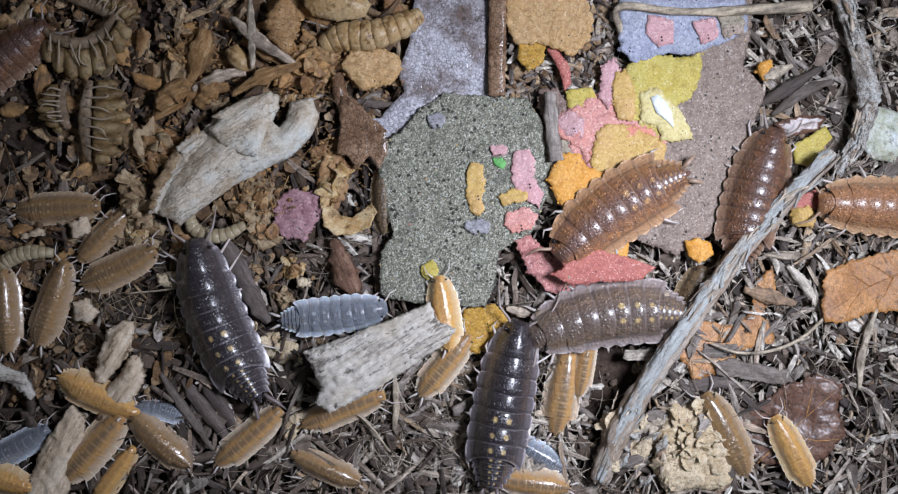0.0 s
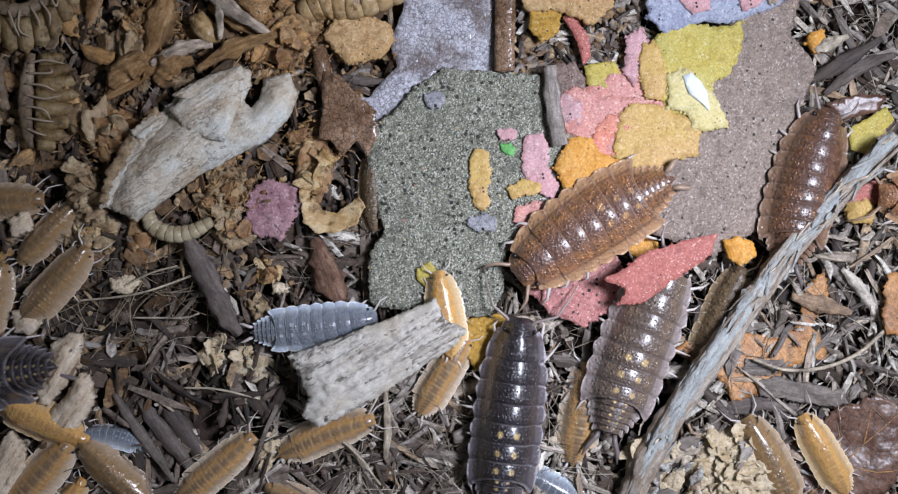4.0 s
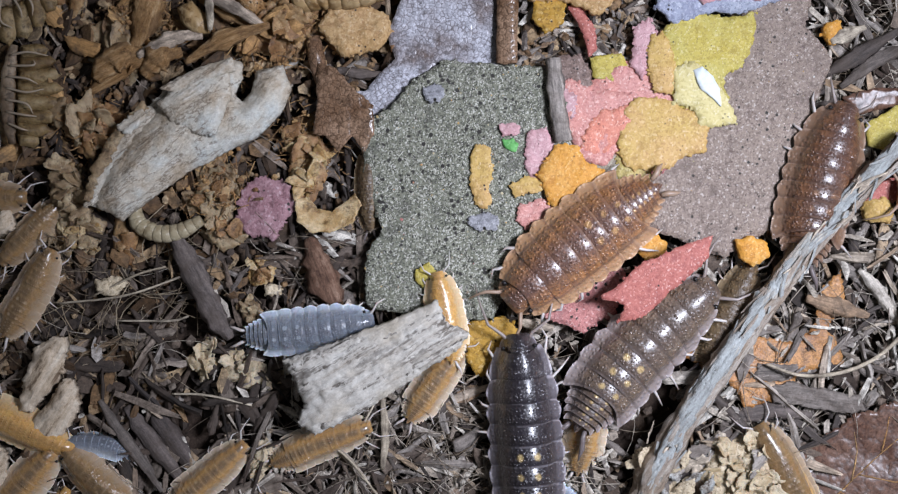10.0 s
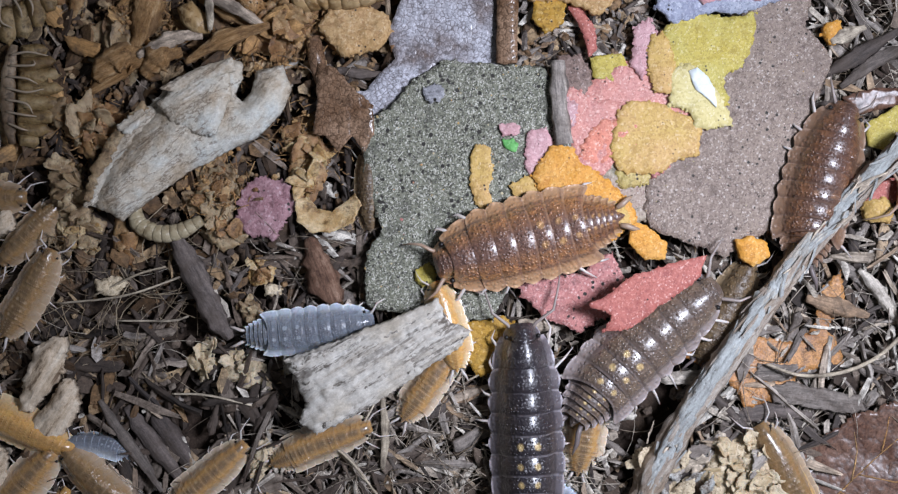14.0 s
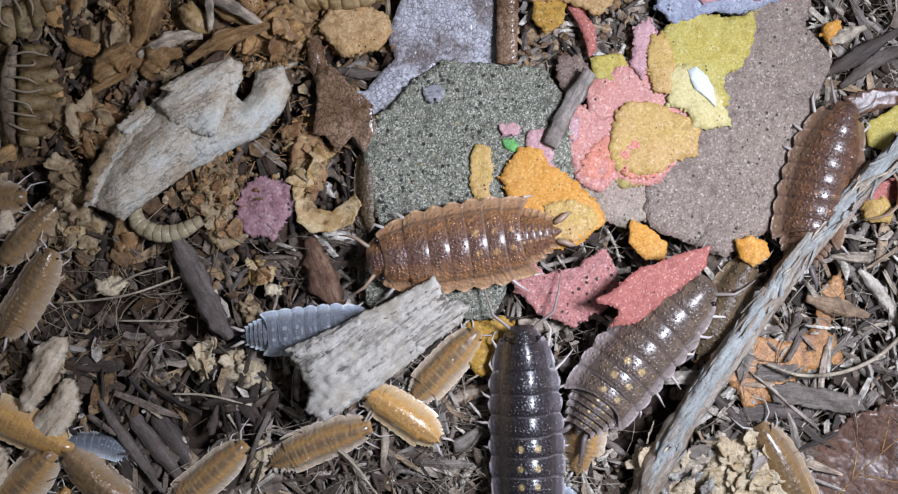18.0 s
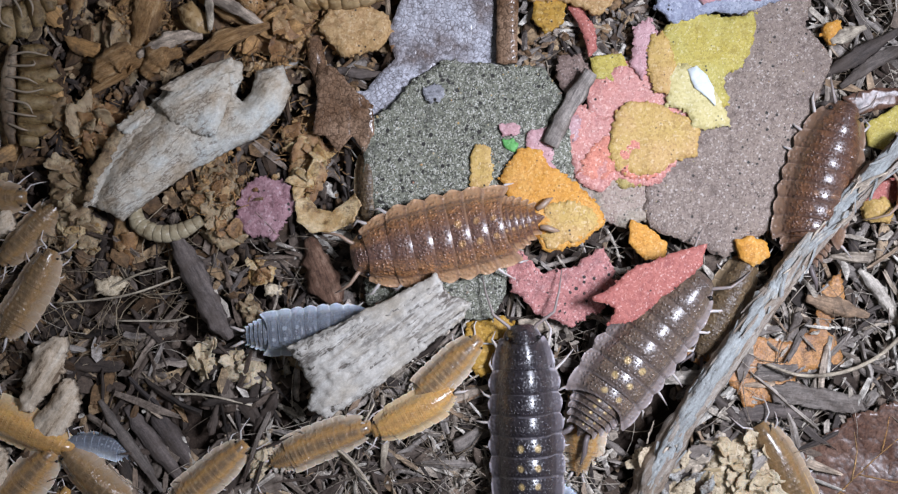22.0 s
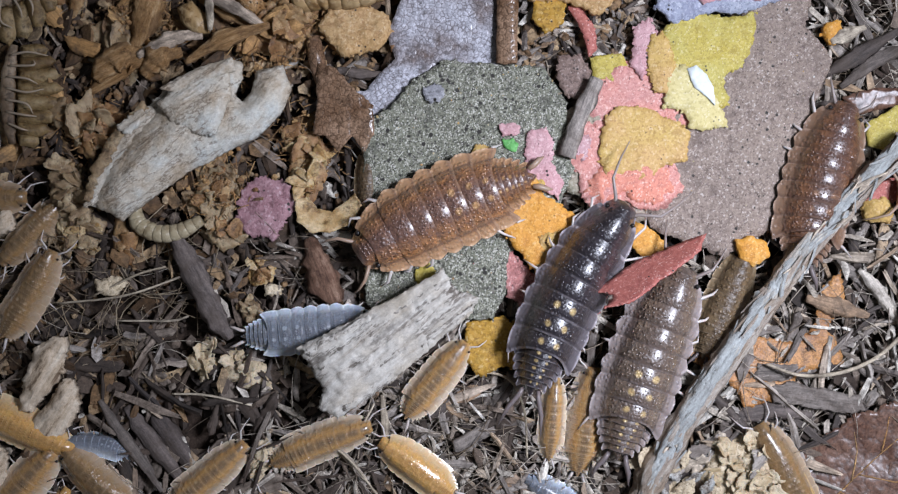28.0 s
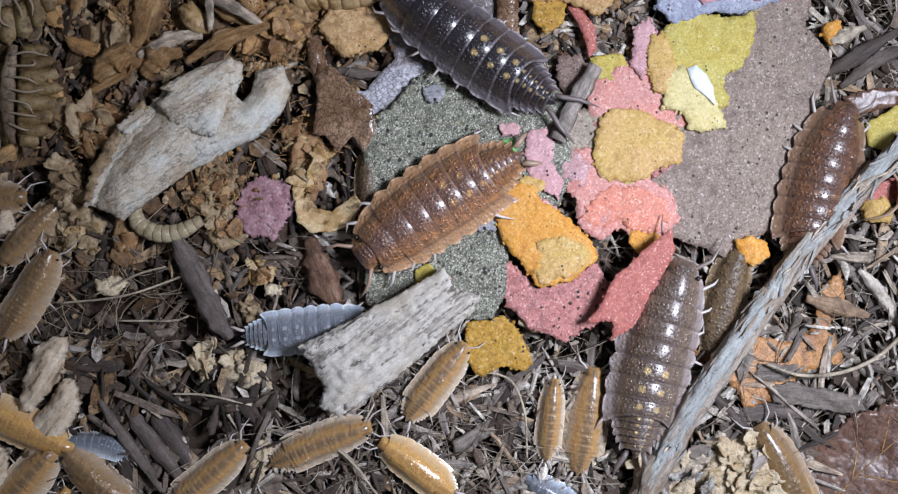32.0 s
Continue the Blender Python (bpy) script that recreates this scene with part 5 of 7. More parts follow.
slab("shell_scrap", "pale greenish-white glossy shell scrap in the litter", "shell scrap", [(55.6, 17.8), (58.0, 19.0), (61.0, 18.2), (62.0, 14.0), (60.2, 11.4), (57.2, 11.8), (55.4, 14.2)], -0.6, 0.4, M_SCRAP, seed=161.0, step=0.45, rel=0.1, rough=0.2, dome=1.4, dome_run=2.0)
torn_leaf = slab("dead_leaf", "torn orange-brown leaf scrap under the twig", "leaf",
    [(25.9, -12.2), (29.1, -10.3), (34.8, -10.1), (39.3, -10.8), (41.1, -8.2), (41.8, -4.4), (43.9, -2.5), (44.3, -5.7), (42.5, -8.9), (44.5, -13.3), (39.3, -14.1), (37.5, -16.6), (32.9, -17.9), (32.1, -15.9), (29.1, -13.5)], -0.9, 0.16, M_LEAFORANGE, "dead leaves", seed=34.0, step=0.5, rel=0.14, rough=0.55, warp=1.4)
orange_leaf = slab("dead_leaf", "bright orange-brown dead leaf with a pale stalk", "leaf",
    [(49.7, -8.0), (50.7, -3.0), (55.3, -1.6), (61.9, -0.1), (63.2, -8.3), (57.2, -8.8), (53.0, -10.0), (50.0, -10.1)], 0.2, 0.16, M_LEAFORANGE, "dead leaves", seed=35.0, step=0.5, rel=0.14, rough=0.55, warp=1.8)
red_leaf = slab("dead_leaf", "red-brown glossy dead leaf with pale veins", "leaf",
    [(38.8, -27.6), (39.5, -23.5), (41.3, -21.9), (44.5, -19.2), (50.0, -17.2), (53.2, -18.4), (52.2, -22.0), (53.4, -25.2), (50.4, -28.6), (46.4, -30.0), (42.6, -29.2)], -0.5, 0.16, M_LEAFRED, "dead leaves", seed=36.0, step=0.5, rel=0.12, rough=0.7, warp=1.8)
slab("dead_leaf", "red-brown leaf scrap behind the twig", "leaf",
    [(43.7, 16.7), (47.6, 17.8), (50.7, 17.5), (49.9, 15.7), (46.0, 14.8)], -0.2, 0.16, M_LEAFRED, "dead leaves", seed=37.0, step=0.6, rel=0.1, rough=0.25, warp=1.0)


def veins(sheet, lines, wide, material):
    """Raised veins, each lying on the leaf's own upper face."""
    tops = [(v.co.x, v.co.y, v.co.z) for v in sheet.data.vertices[:len(sheet.data.vertices) // 2]]
    for line in lines:
        pts = []
        for i in range(len(line) - 1):
            for k in range(6):
                x, y = (line[i][a] + (line[i + 1][a] - line[i][a]) * k / 6 for a in (0, 1))
                x, y = x * MM - sheet.location.x, y * MM - sheet.location.y
                z = min(tops, key=lambda q: (q[0] - x) ** 2 + (q[1] - y) ** 2)[2]
                pts.append(Vector((x, y, z)))
        bm = bmesh.new()
        tube(bm, pts, [wide * MM * (1 - 0.6 * i / len(pts)) for i in range(len(pts))], 5)
        part("vein", bm, material, sheet)


veins(orange_leaf, ([(62.2, -3.0), (56.8, -5.3), (50.3, -8.8)], [(59.9, -4.2), (57.6, -2.6), (55.7, -1.9)], [(56.8, -5.3), (54.5, -3.8), (51.4, -3.4)], [(59.9, -4.2), (58.8, -6.5), (56.8, -8.6)], [(55.3, -6.3), (53.7, -8.0), (53.0, -9.6)]), 0.13, M_LEAFORANGE)
veins(red_leaf, ([(41.8, -29.3), (46.9, -24.2), (53.3, -18.1)], [(45.0, -26.1), (45.7, -22.9), (45.3, -20.3)], [(48.2, -22.9), (48.8, -20.3), (49.0, -18.6)], [(45.7, -25.4), (49.5, -26.1), (53.3, -25.8)], [(43.7, -27.4), (46.9, -29.0), (50.1, -30.2)]), 0.12, M_RUST)
veins(torn_leaf, ([(27.5, -11.7), (32.9, -13.3), (40.6, -13.3)], [(32.9, -13.3), (34.2, -11.7), (34.8, -10.5)], [(34.8, -13.3), (34.8, -15.2), (33.5, -17.2)]), 0.11, M_LEAFORANGE)

TWIG = [(50.7, 12.4), (44.5, 6.3), (38.6, -0.4), (34.4, -6.2), (30.0, -12.6), (26.0, -18.8), (22.8, -25.1), (20.2, -31.4)]
TWIG_UP = [3.0, 2.8, 2.8, 2.6, 2.2, 1.6, 0.8, 0.0]
twig = rod("twig", "flattened stringy bark twig with a pale blue-grey lichened side", "twig", TWIG, TWIG_UP, [0.95, 0.95, 1.05, 1.2, 1.35, 1.5, 1.6, 1.3], M_TWIGBARK, 16, 0.5, 41.0, 9, flat=0.7)
for k, (off, wide, up) in enumerate(((0.5, 0.58, 0.8), (0.0, 0.5, 0.95))):
    strip = rod("lichen_strip", "", "", [(x - off * 0.82, y + off * 0.57) for x, y in TWIG], [z + up for z in TWIG_UP], [wide * f for f in (0.9, 1.0, 1.0, 1.2, 1.3, 1.2, 0.9, 0.5)], M_LICHEN, 14, 0.55, 41.6 + k, 16, flat=0.7)
    strip.matrix_basis = twig.matrix_basis.inverted() @ strip.matrix_basis
    strip.parent = twig
for off, wide, start in ((-0.95, 0.3, 0), (-0.6, 0.4, 2), (0.95, 0.24, 1)):
    strip = rod("bark_fibre", "", "", [(x - off * 0.82, y + off * 0.57) for x, y in TWIG[start:]], [z + 0.8 for z in TWIG_UP[start:]], [wide * 0.6, wide, wide * 1.2, wide, wide * 0.5], M_TWIGBARK, 9, 0.7, 43.0 + off, 11, flat=0.8)
    strip.matrix_basis = twig.matrix_basis.inverted() @ strip.matrix_basis
    strip.parent = twig


def fray(stem, line, heights, wide, count, seed, mats):
    """Loose bark flakes and frayed strips on a twig, each a part of it."""
    rnd = random.Random(seed)
    back = stem.matrix_basis.inverted()
    for _ in range(count):
        f = rnd.uniform(0.02, 0.98) * (len(line) - 1)
        i = min(int(f), len(line) - 2)
        t = f - i
        x, y = (line[i][k] + (line[i + 1][k] - line[i][k]) * t for k in (0, 1))
        z = heights[i] + (heights[i + 1] - heights[i]) * t
        a = math.atan2(line[i + 1][1] - line[i][1], line[i + 1][0] - line[i][0])
        off = rnd.uniform(-1.05, 1.05)
        if rnd.random() < 0.25:
            vs, fs = scrap(rnd, rnd.uniform(0.5, 1.4) * MM, rnd.uniform(0.10, 0.25) * MM)
        else:
            vs, fs = sliver(rnd, rnd.uniform(1.5, 4.5) * MM, rnd.uniform(0.25, 0.7) * MM, rnd.uniform(0.15, 0.4) * MM)
        ob = new("bark_flake", mesh_of("bark_flake", vs, fs, mats[int(rnd.random() ** 2 * len(mats)) if off > 0 else rnd.randrange(len(mats))], False))
        ob.parent = stem
        ob.matrix_basis = back @ pose((x - math.sin(a) * off * wide) * MM, (y + math.cos(a) * off * wide) * MM,
            (z + wide * 0.95 * math.sqrt(max(0, 1.1 - off * off))) * MM, math.degrees(-off * 0.9), rnd.gauss(0, 10), math.degrees(a) + rnd.gauss(0, 11))


fray(twig, TWIG, TWIG_UP, 1.25, 70, 3, (M_LICHEN, M_TWIGBARK, M_LICHEN, M_PALEWOOD))


def bark_shreds():
    """Papery shreds peeled off the lower end of the twig, in a heap beside the clod."""
    rnd = random.Random(19)
    for _ in range(46):
        x, y = rnd.gauss(25.6, 2.6), rnd.gauss(-25.4, 2.4)
        size = rnd.uniform(1.0, 2.6)
        n = 7
        ring = [(math.cos(6.28 * k / n) * size * rnd.uniform(0.7, 1.5), math.sin(6.28 * k / n) * size * rnd.uniform(0.3, 0.7)) for k in range(n)]
        cup = rnd.uniform(0.1, 0.5)
        me, _ = slab_mesh("bark_shred", ring, 0.12, rnd.choice((M_PALEWOOD, M_CHIP, M_TWIG, M_CREAM)), rel=0.2, step=0.4, rough=0.4, seed=rnd.uniform(90, 120), ridge=lambda a, b, c=cup: -c * b * b)
        ob = new("bark_shred", me)
        ob.matrix_basis = pose(x * MM, y * MM, rnd.uniform(-0.6, 1.6) * MM, rnd.gauss(0, 25), rnd.gauss(0, 20), rnd.gauss(60, 35))
        tagged(ob, "papery pale bark shred beside the twig", "bark shred", "bark shreds")


bark_shreds()
knotty = rod("twig", "pale grey lichened twig with knots", "twig",
    [(52.5, 34.6), (54.1, 28.5), (55.8, 21.6), (55.7, 17.7), (54.5, 13.9), (52.2, 10.0)], [1, 1, 1.2, 1.0, 0.6, 0], [1.2, 1.0, 1.7, 1.4, 0.9, 0.7], M_TWIG, 12, 0.5, 42.0, 8)
fray(knotty, [(52.5, 34.6), (54.1, 28.5), (55.8, 21.6), (55.7, 17.7), (54.5, 13.9), (52.2, 10.0)], [1, 1, 1.2, 1.0, 0.6, 0], 1.2, 70, 5, (M_TWIG, M_TWIG, M_CHIP, M_PALEWOOD))
rod("twig", "thin bent pale twig over the blue flake", "twig",
    [(23.3, 28.3), (22.7, 31.9), (31.7, 31.3), (39.3, 31.6), (48.4, 32.2)], [0.4, 2, 1.9, 1.7, 1.0], [0.55, 0.5, 0.5, 0.6, 0.9], M_STRAW, 8, 0.3, 43.0, 8)
for lab, mat, line, hs, rr in (
        ("dark-stained splintered stick on the soil", M_DARKTWIG, [(-30.9, 1.7), (-28.2, -3.1), (-26.3, -7.2), (-24.3, -10.2)], [0, 0.3, 0.3, 0], [1.3, 1.4, 1.3, 1.1]),
        ("dark-stained splintered stick on the soil", M_DARKTWIG, [(-36.1, -17.9), (-33.4, -21.6), (-29.0, -27.2)], [-0.6, -0.4, -0.5], [0.9, 1.0, 0.9]),
        ("dark-stained splintered stick on the soil", M_DARKTWIG, [(-34.1, -17.2), (-30.9, -21.6), (-28.0, -26.1)], [-1.0, -0.8, -0.8], [1.0, 1.2, 1.1]),
        ("grey-brown splintered stick on the soil", M_CHIP, [(-38.9, -17.1), (-36.1, -21.2), (-31.9, -27.2)], [0, 0.2, 0.2], [0.55, 0.65, 0.6]),
        ("red-brown fibrous rotten stick in the litter", M_REDWOOD, [(-15.6, 1.0), (-14.4, -2.6), (-12.6, -6.3)], [-0.3, -0.1, -0.5], [1.1, 1.5, 1.9]),
        ("dark wet stick in the litter", M_DARKTWIG, [(-12.5, 19.8), (-10.1, 19.3), (-7.4, 19.3)], [-0.4, 0, 0.1], [0.5, 0.6, 0.5]),
                ("short white splinter between the feelers", M_PALEWOOD, [(7.7, -8.3), (9.6, -8.7), (11.6, -9.0)], [0.2, 0.4, 0.3], [0.6, 0.75, 0.6]),
        ("pale straw stalk on the litter", M_STRAW, [(-7.4, -16.4), (-7.1, -20.9), (-7.4, -24.8)], [0.5, 0.3, -0.4], [0.42, 0.5, 0.42]),
        ("rust-coloured bark strip among the husks", M_RUSTSTRIP, [(-32.8, 29.3), (-33.8, 24.8), (-35.5, 21.5)], [0.5, 0.3, 0.0], [1.7, 1.6, 0.8]),
        ("tan bark strip leaning on the husk", M_RUSTSTRIP, [(-28.9, 20.2), (-24.6, 22.7), (-19.6, 24.3)], [1.8, 2.4, 2.0], [0.6, 1.1, 0.7]),
        ("tan stick in the husks", M_RUSTSTRIP, [(-40.1, 17.1), (-34.4, 20.9), (-27.8, 23.6)], [0.0, 0.6, 0.8], [0.9, 1.0, 0.7]),
        ("tan stick in the husks", M_RUSTSTRIP, [(-27.8, 27.9), (-24.3, 26.0), (-19.9, 24.2)], [0.2, 0.6, 0.6], [0.9, 1.0, 0.8]),
        ("grey wood splinter beside the mauve flake", M_CHIP, [(41.7, 19.1), (45.5, 21.3), (50.2, 24.2)], [0.2, 0.3, 0.2], [0.7, 0.8, 0.6]),
        ("grey wood splinter beside the mauve flake", M_CHIP, [(43.6, 17.8), (48.0, 21.0), (51.8, 22.3)], [-0.2, 0.0, 0.2], [0.6, 0.7, 0.6]),
        ("pale straw stalk on the litter", M_STRAW, [(42.3, 22.8), (44.2, 23.6), (46.2, 24.4)], [0.4, 0.5, 0.5], [0.7, 0.75, 0.5]),
        ("dark charred splinter under the twig", M_DARKTWIG, [(30.4, -19.4), (35.5, -18.4), (40.6, -18.9)], [-0.6, -0.5, -0.6], [0.8, 0.9, 0.7]),
        ("grey weathered splinter on the litter", M_CHIP, [(39.9, -5.7), (43.1, -6.6), (46.9, -7.7)], [-0.4, -0.3, -0.4], [0.8, 1.0, 0.7]),
        ("grey weathered splinter on the litter", M_CHIP, [(45.7, -2.5), (47.9, -5.0), (49.8, -8.2)], [-0.2, 0.0, -0.2], [0.6, 0.7, 0.6]),
        ("pale straw stalk on the litter", M_STRAW, [(55.3, -19.2), (55.7, -13.8), (57.6, -8.4)], [0, 0.4, 0.3], [0.5, 0.55, 0.45])):
    rod("stick", lab, "stick", line, hs, [rr[0] * 0.5] + rr + [rr[-1] * 0.45], mat, 15, 0.38, 50 + line[0][0] * 0.1, 9, "sticks in the litter", 0.62)
rod("leaf_stalk", "thin arching orange leaf stalk", "stalk",
    [(35.2, -13.0), (39.0, -14.2), (43.4, -13.8), (47.2, -12.1), (51.0, -8.8)], [0.4, 0.9, 1.2, 1.3, 1.2], [0.16, 0.2, 0.22, 0.22, 0.25], M_STRAW, 7, 0.1, 44.0, 8)
for line, hs in (([(-43.6, -6.3), (-36.0, -5.4), (-29.0, -3.0)], [-0.3, 0.3, 0.2]), ([(-39.5, -5.4), (-34.7, -3.1), (-31.5, -2.2)], [0.2, 0.4, 0.2]), ([(-10.5, -21.6), (-9.2, -19.1), (-8.2, -17.2)], [0.4, 1.0, 1.4]),
                 ([(-30.9, -16.4), (-27.0, -16.5), (-21.9, -17.7)], [-0.3, 0.0, -0.2]), ([(2.0, -14.9), (4.2, -14.0), (6.9, -14.9), (8.4, -18.4), (8.7, -23.5)], [0, 0.3, 0.4, 0.3, 0]),
                 ([(-16.5, -20.5), (-11.7, -22.9), (-7.9, -27.5)], [0.4, 0.9, 0.6]), ([(-36.9, -8.2), (-30.9, -8.2), (-29.0, -7.7)], [0, 0.2, 0]), ([(-26.1, 28.1), (-25.9, 25.6), (-26.3, 23.7)], [1.6, 2.2, 1.6])):
    rod("root_thread", "thin pale root thread lying on the litter", "root thread", line, hs, [0.12, 0.14, 0.12], M_STRAW, 6, 0.2, 60 + line[0][0] * 0.1, 7, "root threads")
slab("wood_chunk", "flat grey weathered wood splinter under the twig", "wood", [(35.8, -15.6), (38.3, -15.1), (42.5, -16.0), (45.8, -16.5), (46.4, -18.2), (43.7, -18.6), (39.3, -17.7), (36.2, -17.4)], -0.9, 0.9, M_CHIP, "wood chunks", turn=-8, seed=71.5, step=0.4, rel=0.35, rough=0.3, dome=0.4, grain=0.01)
for line, z, turn in (([(-47.7, -18.2), (-46.9, -14.6), (-45.9, -11.4), (-43.6, -9.9), (-42.3, -10.0), (-42.8, -13.9), (-44.4, -16.0), (-46.2, -18.2)], 0.7, 58), ([(-46.5, -19.9), (-44.4, -17.0), (-42.6, -14.5), (-41.3, -14.6), (-41.0, -17.2), (-41.9, -19.9), (-43.9, -21.6), (-45.4, -21.2)], 0.9, 55),
                      ([(-50.8, -21.2), (-49.0, -22.8), (-49.5, -26.8), (-51.5, -33.1), (-54.8, -36.7), (-58.6, -36.7), (-56.7, -31.4), (-54.0, -26.0)], 0.6, 62), ([(-50.7, -7.5), (-48.9, -6.8), (-47.4, -8.8), (-48.4, -10.1), (-50.3, -9.9)], 0.2, 20),
                      ([(-51.3, 3.3), (-48.9, 4.1), (-48.3, 2.0), (-50.5, 1.2)], 0.4, 35), ([(-58.0, 2.0), (-54.8, 2.4), (-54.6, 1.5), (-57.6, 1.0)], 0.4, 5)):
    slab("wood_chunk", "cream soft-rotten wood chunk in the litter", "wood", line, z - 1.0, 1.2, M_ROTTEN, "wood chunks", turn=turn, seed=70 + z + turn, step=0.42, rel=0.45, rough=0.4, dome=0.9, dome_run=0.8, grain=0.01)
slab("wood_chunk", "bluish-white bark strip at the tub's edge", "wood", [(-61.9, -14.7), (-59.7, -16.1), (-57.3, -17.0), (-55.6, -19.9), (-56.3, -20.7), (-58.8, -18.5), (-61.9, -17.2)], -0.2, 0.8, M_BARK, "wood chunks", turn=-35, seed=75.1, step=0.42, rel=0.4, rough=0.4, dome=0.5, grain=0.01)
curl = slab("curled_husk", "amber see-through curled husk on the litter", "husk", [(-17.0, 5.2), (-15.6, 5.6), (-14.6, 4.4), (-13.0, 3.9), (-12.0, 4.7), (-10.3, 6.0), (-9.7, 4.6), (-10.6, 2.7), (-12.8, 1.7), (-15.2, 1.6), (-16.8, 2.9)], 0.2, 0.14, M_SHEETAMBER, seed=46.0, step=0.42, rel=0.18, rough=0.3, warp=0.9, ridge=lambda x, y: 0.06 * x * x + 0.05 * y * y)
rod("curled_husk", "glossy dark amber husk beside the leaf", "husk", [(-15.1, 23.3), (-14.7, 20.9), (-14.2, 18.1)], [0.2, 0.4, 0.2], [0.8, 1.0, 0.7], M_LEAFBROWN, 10, 0.1, 47.0, 6)


def larva(name, label, category, line, heights, radii, material, rings):
    """A segmented body along a line in the plan, each ring a part."""
    pts = spline([Vector((x * MM, y * MM, h * MM)) for (x, y), h in zip(line, heights)], 16)
    ob = new(name)
    ob.empty_display_size = 0.002
    ob.location = pts[len(pts) // 2]
    tagged(ob, label, category)
    base = ob.location.copy()
    for k in range(rings):
        a, b = k * (len(pts) - 1) / rings, (k + 1.12) * (len(pts) - 1) / rings
        cut, rr = [], []
        for i in range(7):
            f = min(a + (b - a) * i / 6, len(pts) - 1.001)
            cut.append(pts[int(f)].lerp(pts[int(f) + 1], f - int(f)) - base)
            g = f / (len(pts) - 1) * (len(radii) - 1)
            q = min(int(g), len(radii) - 2)
            rr.append((radii[q] + (radii[q + 1] - radii[q]) * (g - q)) * MM * (0.90 + 0.13 * math.sin(math.pi * min(1, i / 5.5)) ** 0.6))
        bm = bmesh.new()
        tube(bm, cut, rr, 14, 0.05, 48.0 + k)
        part("ring", bm, material, ob)


larva("mealworm", "curled pale segmented mealworm", "mealworm", [(-34.9, 4.6), (-34.4, 2.6), (-32.2, 1.5), (-29.7, 1.8), (-27.4, 3.0)], [0.2, 0.4, 0.5, 0.5, 0.6], [0.6, 0.95, 1.0, 1.0, 0.9, 0.6], M_GRUB, 11)
larva("mealworm", "pale straight segmented mealworm in the shade", "mealworm", [(-60.9, -3.0), (-59.0, -1.6), (-56.3, -0.7), (-53.2, -0.8)], [0.2, 0.4, 0.5, 0.4], [0.8, 1.05, 1.08, 1.0, 0.6], M_GRUB, 10)
larva("larva_skin", "amber segmented empty larva skin on the husks", "larva skin", [(-17.1, 26.9), (-14.0, 28.1), (-10.2, 28.3), (-6.4, 29.6), (-3.7, 31.2)], [0.8, 1.3, 1.5, 1.3, 1.0], [1.2, 1.9, 2.1, 2.0, 1.7, 1.0], M_HUSKAMBER, 10)

slab("husk", "cream rounded empty seed husk", "husk", [(-19.5, 34.4), (-17.1, 35.1), (-12.1, 34.7), (-10.4, 32.4), (-11.3, 30.7), (-14.8, 30.1), (-18.2, 30.8), (-19.3, 32.2)], 1.0, 0.5, M_HUSKAMBER, "seed husks", seed=49.0, step=0.45, rel=0.15, rough=0.25, dome=2.0, dome_run=1.8)
slab("husk", "glossy amber oval seed husk in the shade", "husk", [(-30.1, 26.5), (-28.5, 27.2), (-26.7, 25.5), (-26.4, 23.7), (-27.9, 23.4), (-29.5, 24.6)], 0.6, 0.4, M_HUSKAMBER, "seed husks", turn=-50, seed=49.3, step=0.4, rel=0.12, rough=0.15, dome=1.2, dome_run=1.0)
for lab, mat, line, hs, rr in (
        ("grey-brown soft plug of frass in the husks", M_TAN, [(-22.2, 33.8), (-22.4, 30.0), (-21.8, 26.0)], [0.8, 1.0, 0.6], [2.0, 2.4, 1.7]),
        ("pale upright straw in the husks", M_STRAW, [(-26.5, 33.6), (-26.2, 28.6), (-26.2, 23.8)], [2.2, 2.4, 1.8], [0.5, 0.6, 0.5]),
        ("pale grey stick across the husks", M_PALECHIP, [(-28.9, 30.5), (-25.4, 27.5), (-20.5, 24.3)], [1.8, 2.2, 1.8], [0.8, 0.95, 0.7]),
        ("pale straw across the husks", M_PALECHIP, [(-34.3, 21.1), (-30.5, 22.9), (-27.1, 23.2)], [1.2, 1.6, 1.5], [0.7, 0.9, 0.7]),
        ("tan husk roll in the shade", M_RUSTSTRIP, [(-39.0, 18.5), (-37.1, 20.8), (-33.7, 21.6)], [0.6, 1.0, 0.8], [1.3, 1.7, 1.2]),
        ("tan husk roll in the shade", M_RUSTSTRIP, [(-33.7, 18.9), (-32.1, 20.8), (-29.5, 21.6)], [0.8, 1.1, 0.8], [1.2, 1.6, 1.1])):
    rod("stick", lab, "stick", line, hs, [rr[0] * 0.5] + rr + [rr[-1] * 0.45], mat, 13, 0.5, 50 + line[0][0] * 0.1, 9, "sticks in the litter", 0.7)


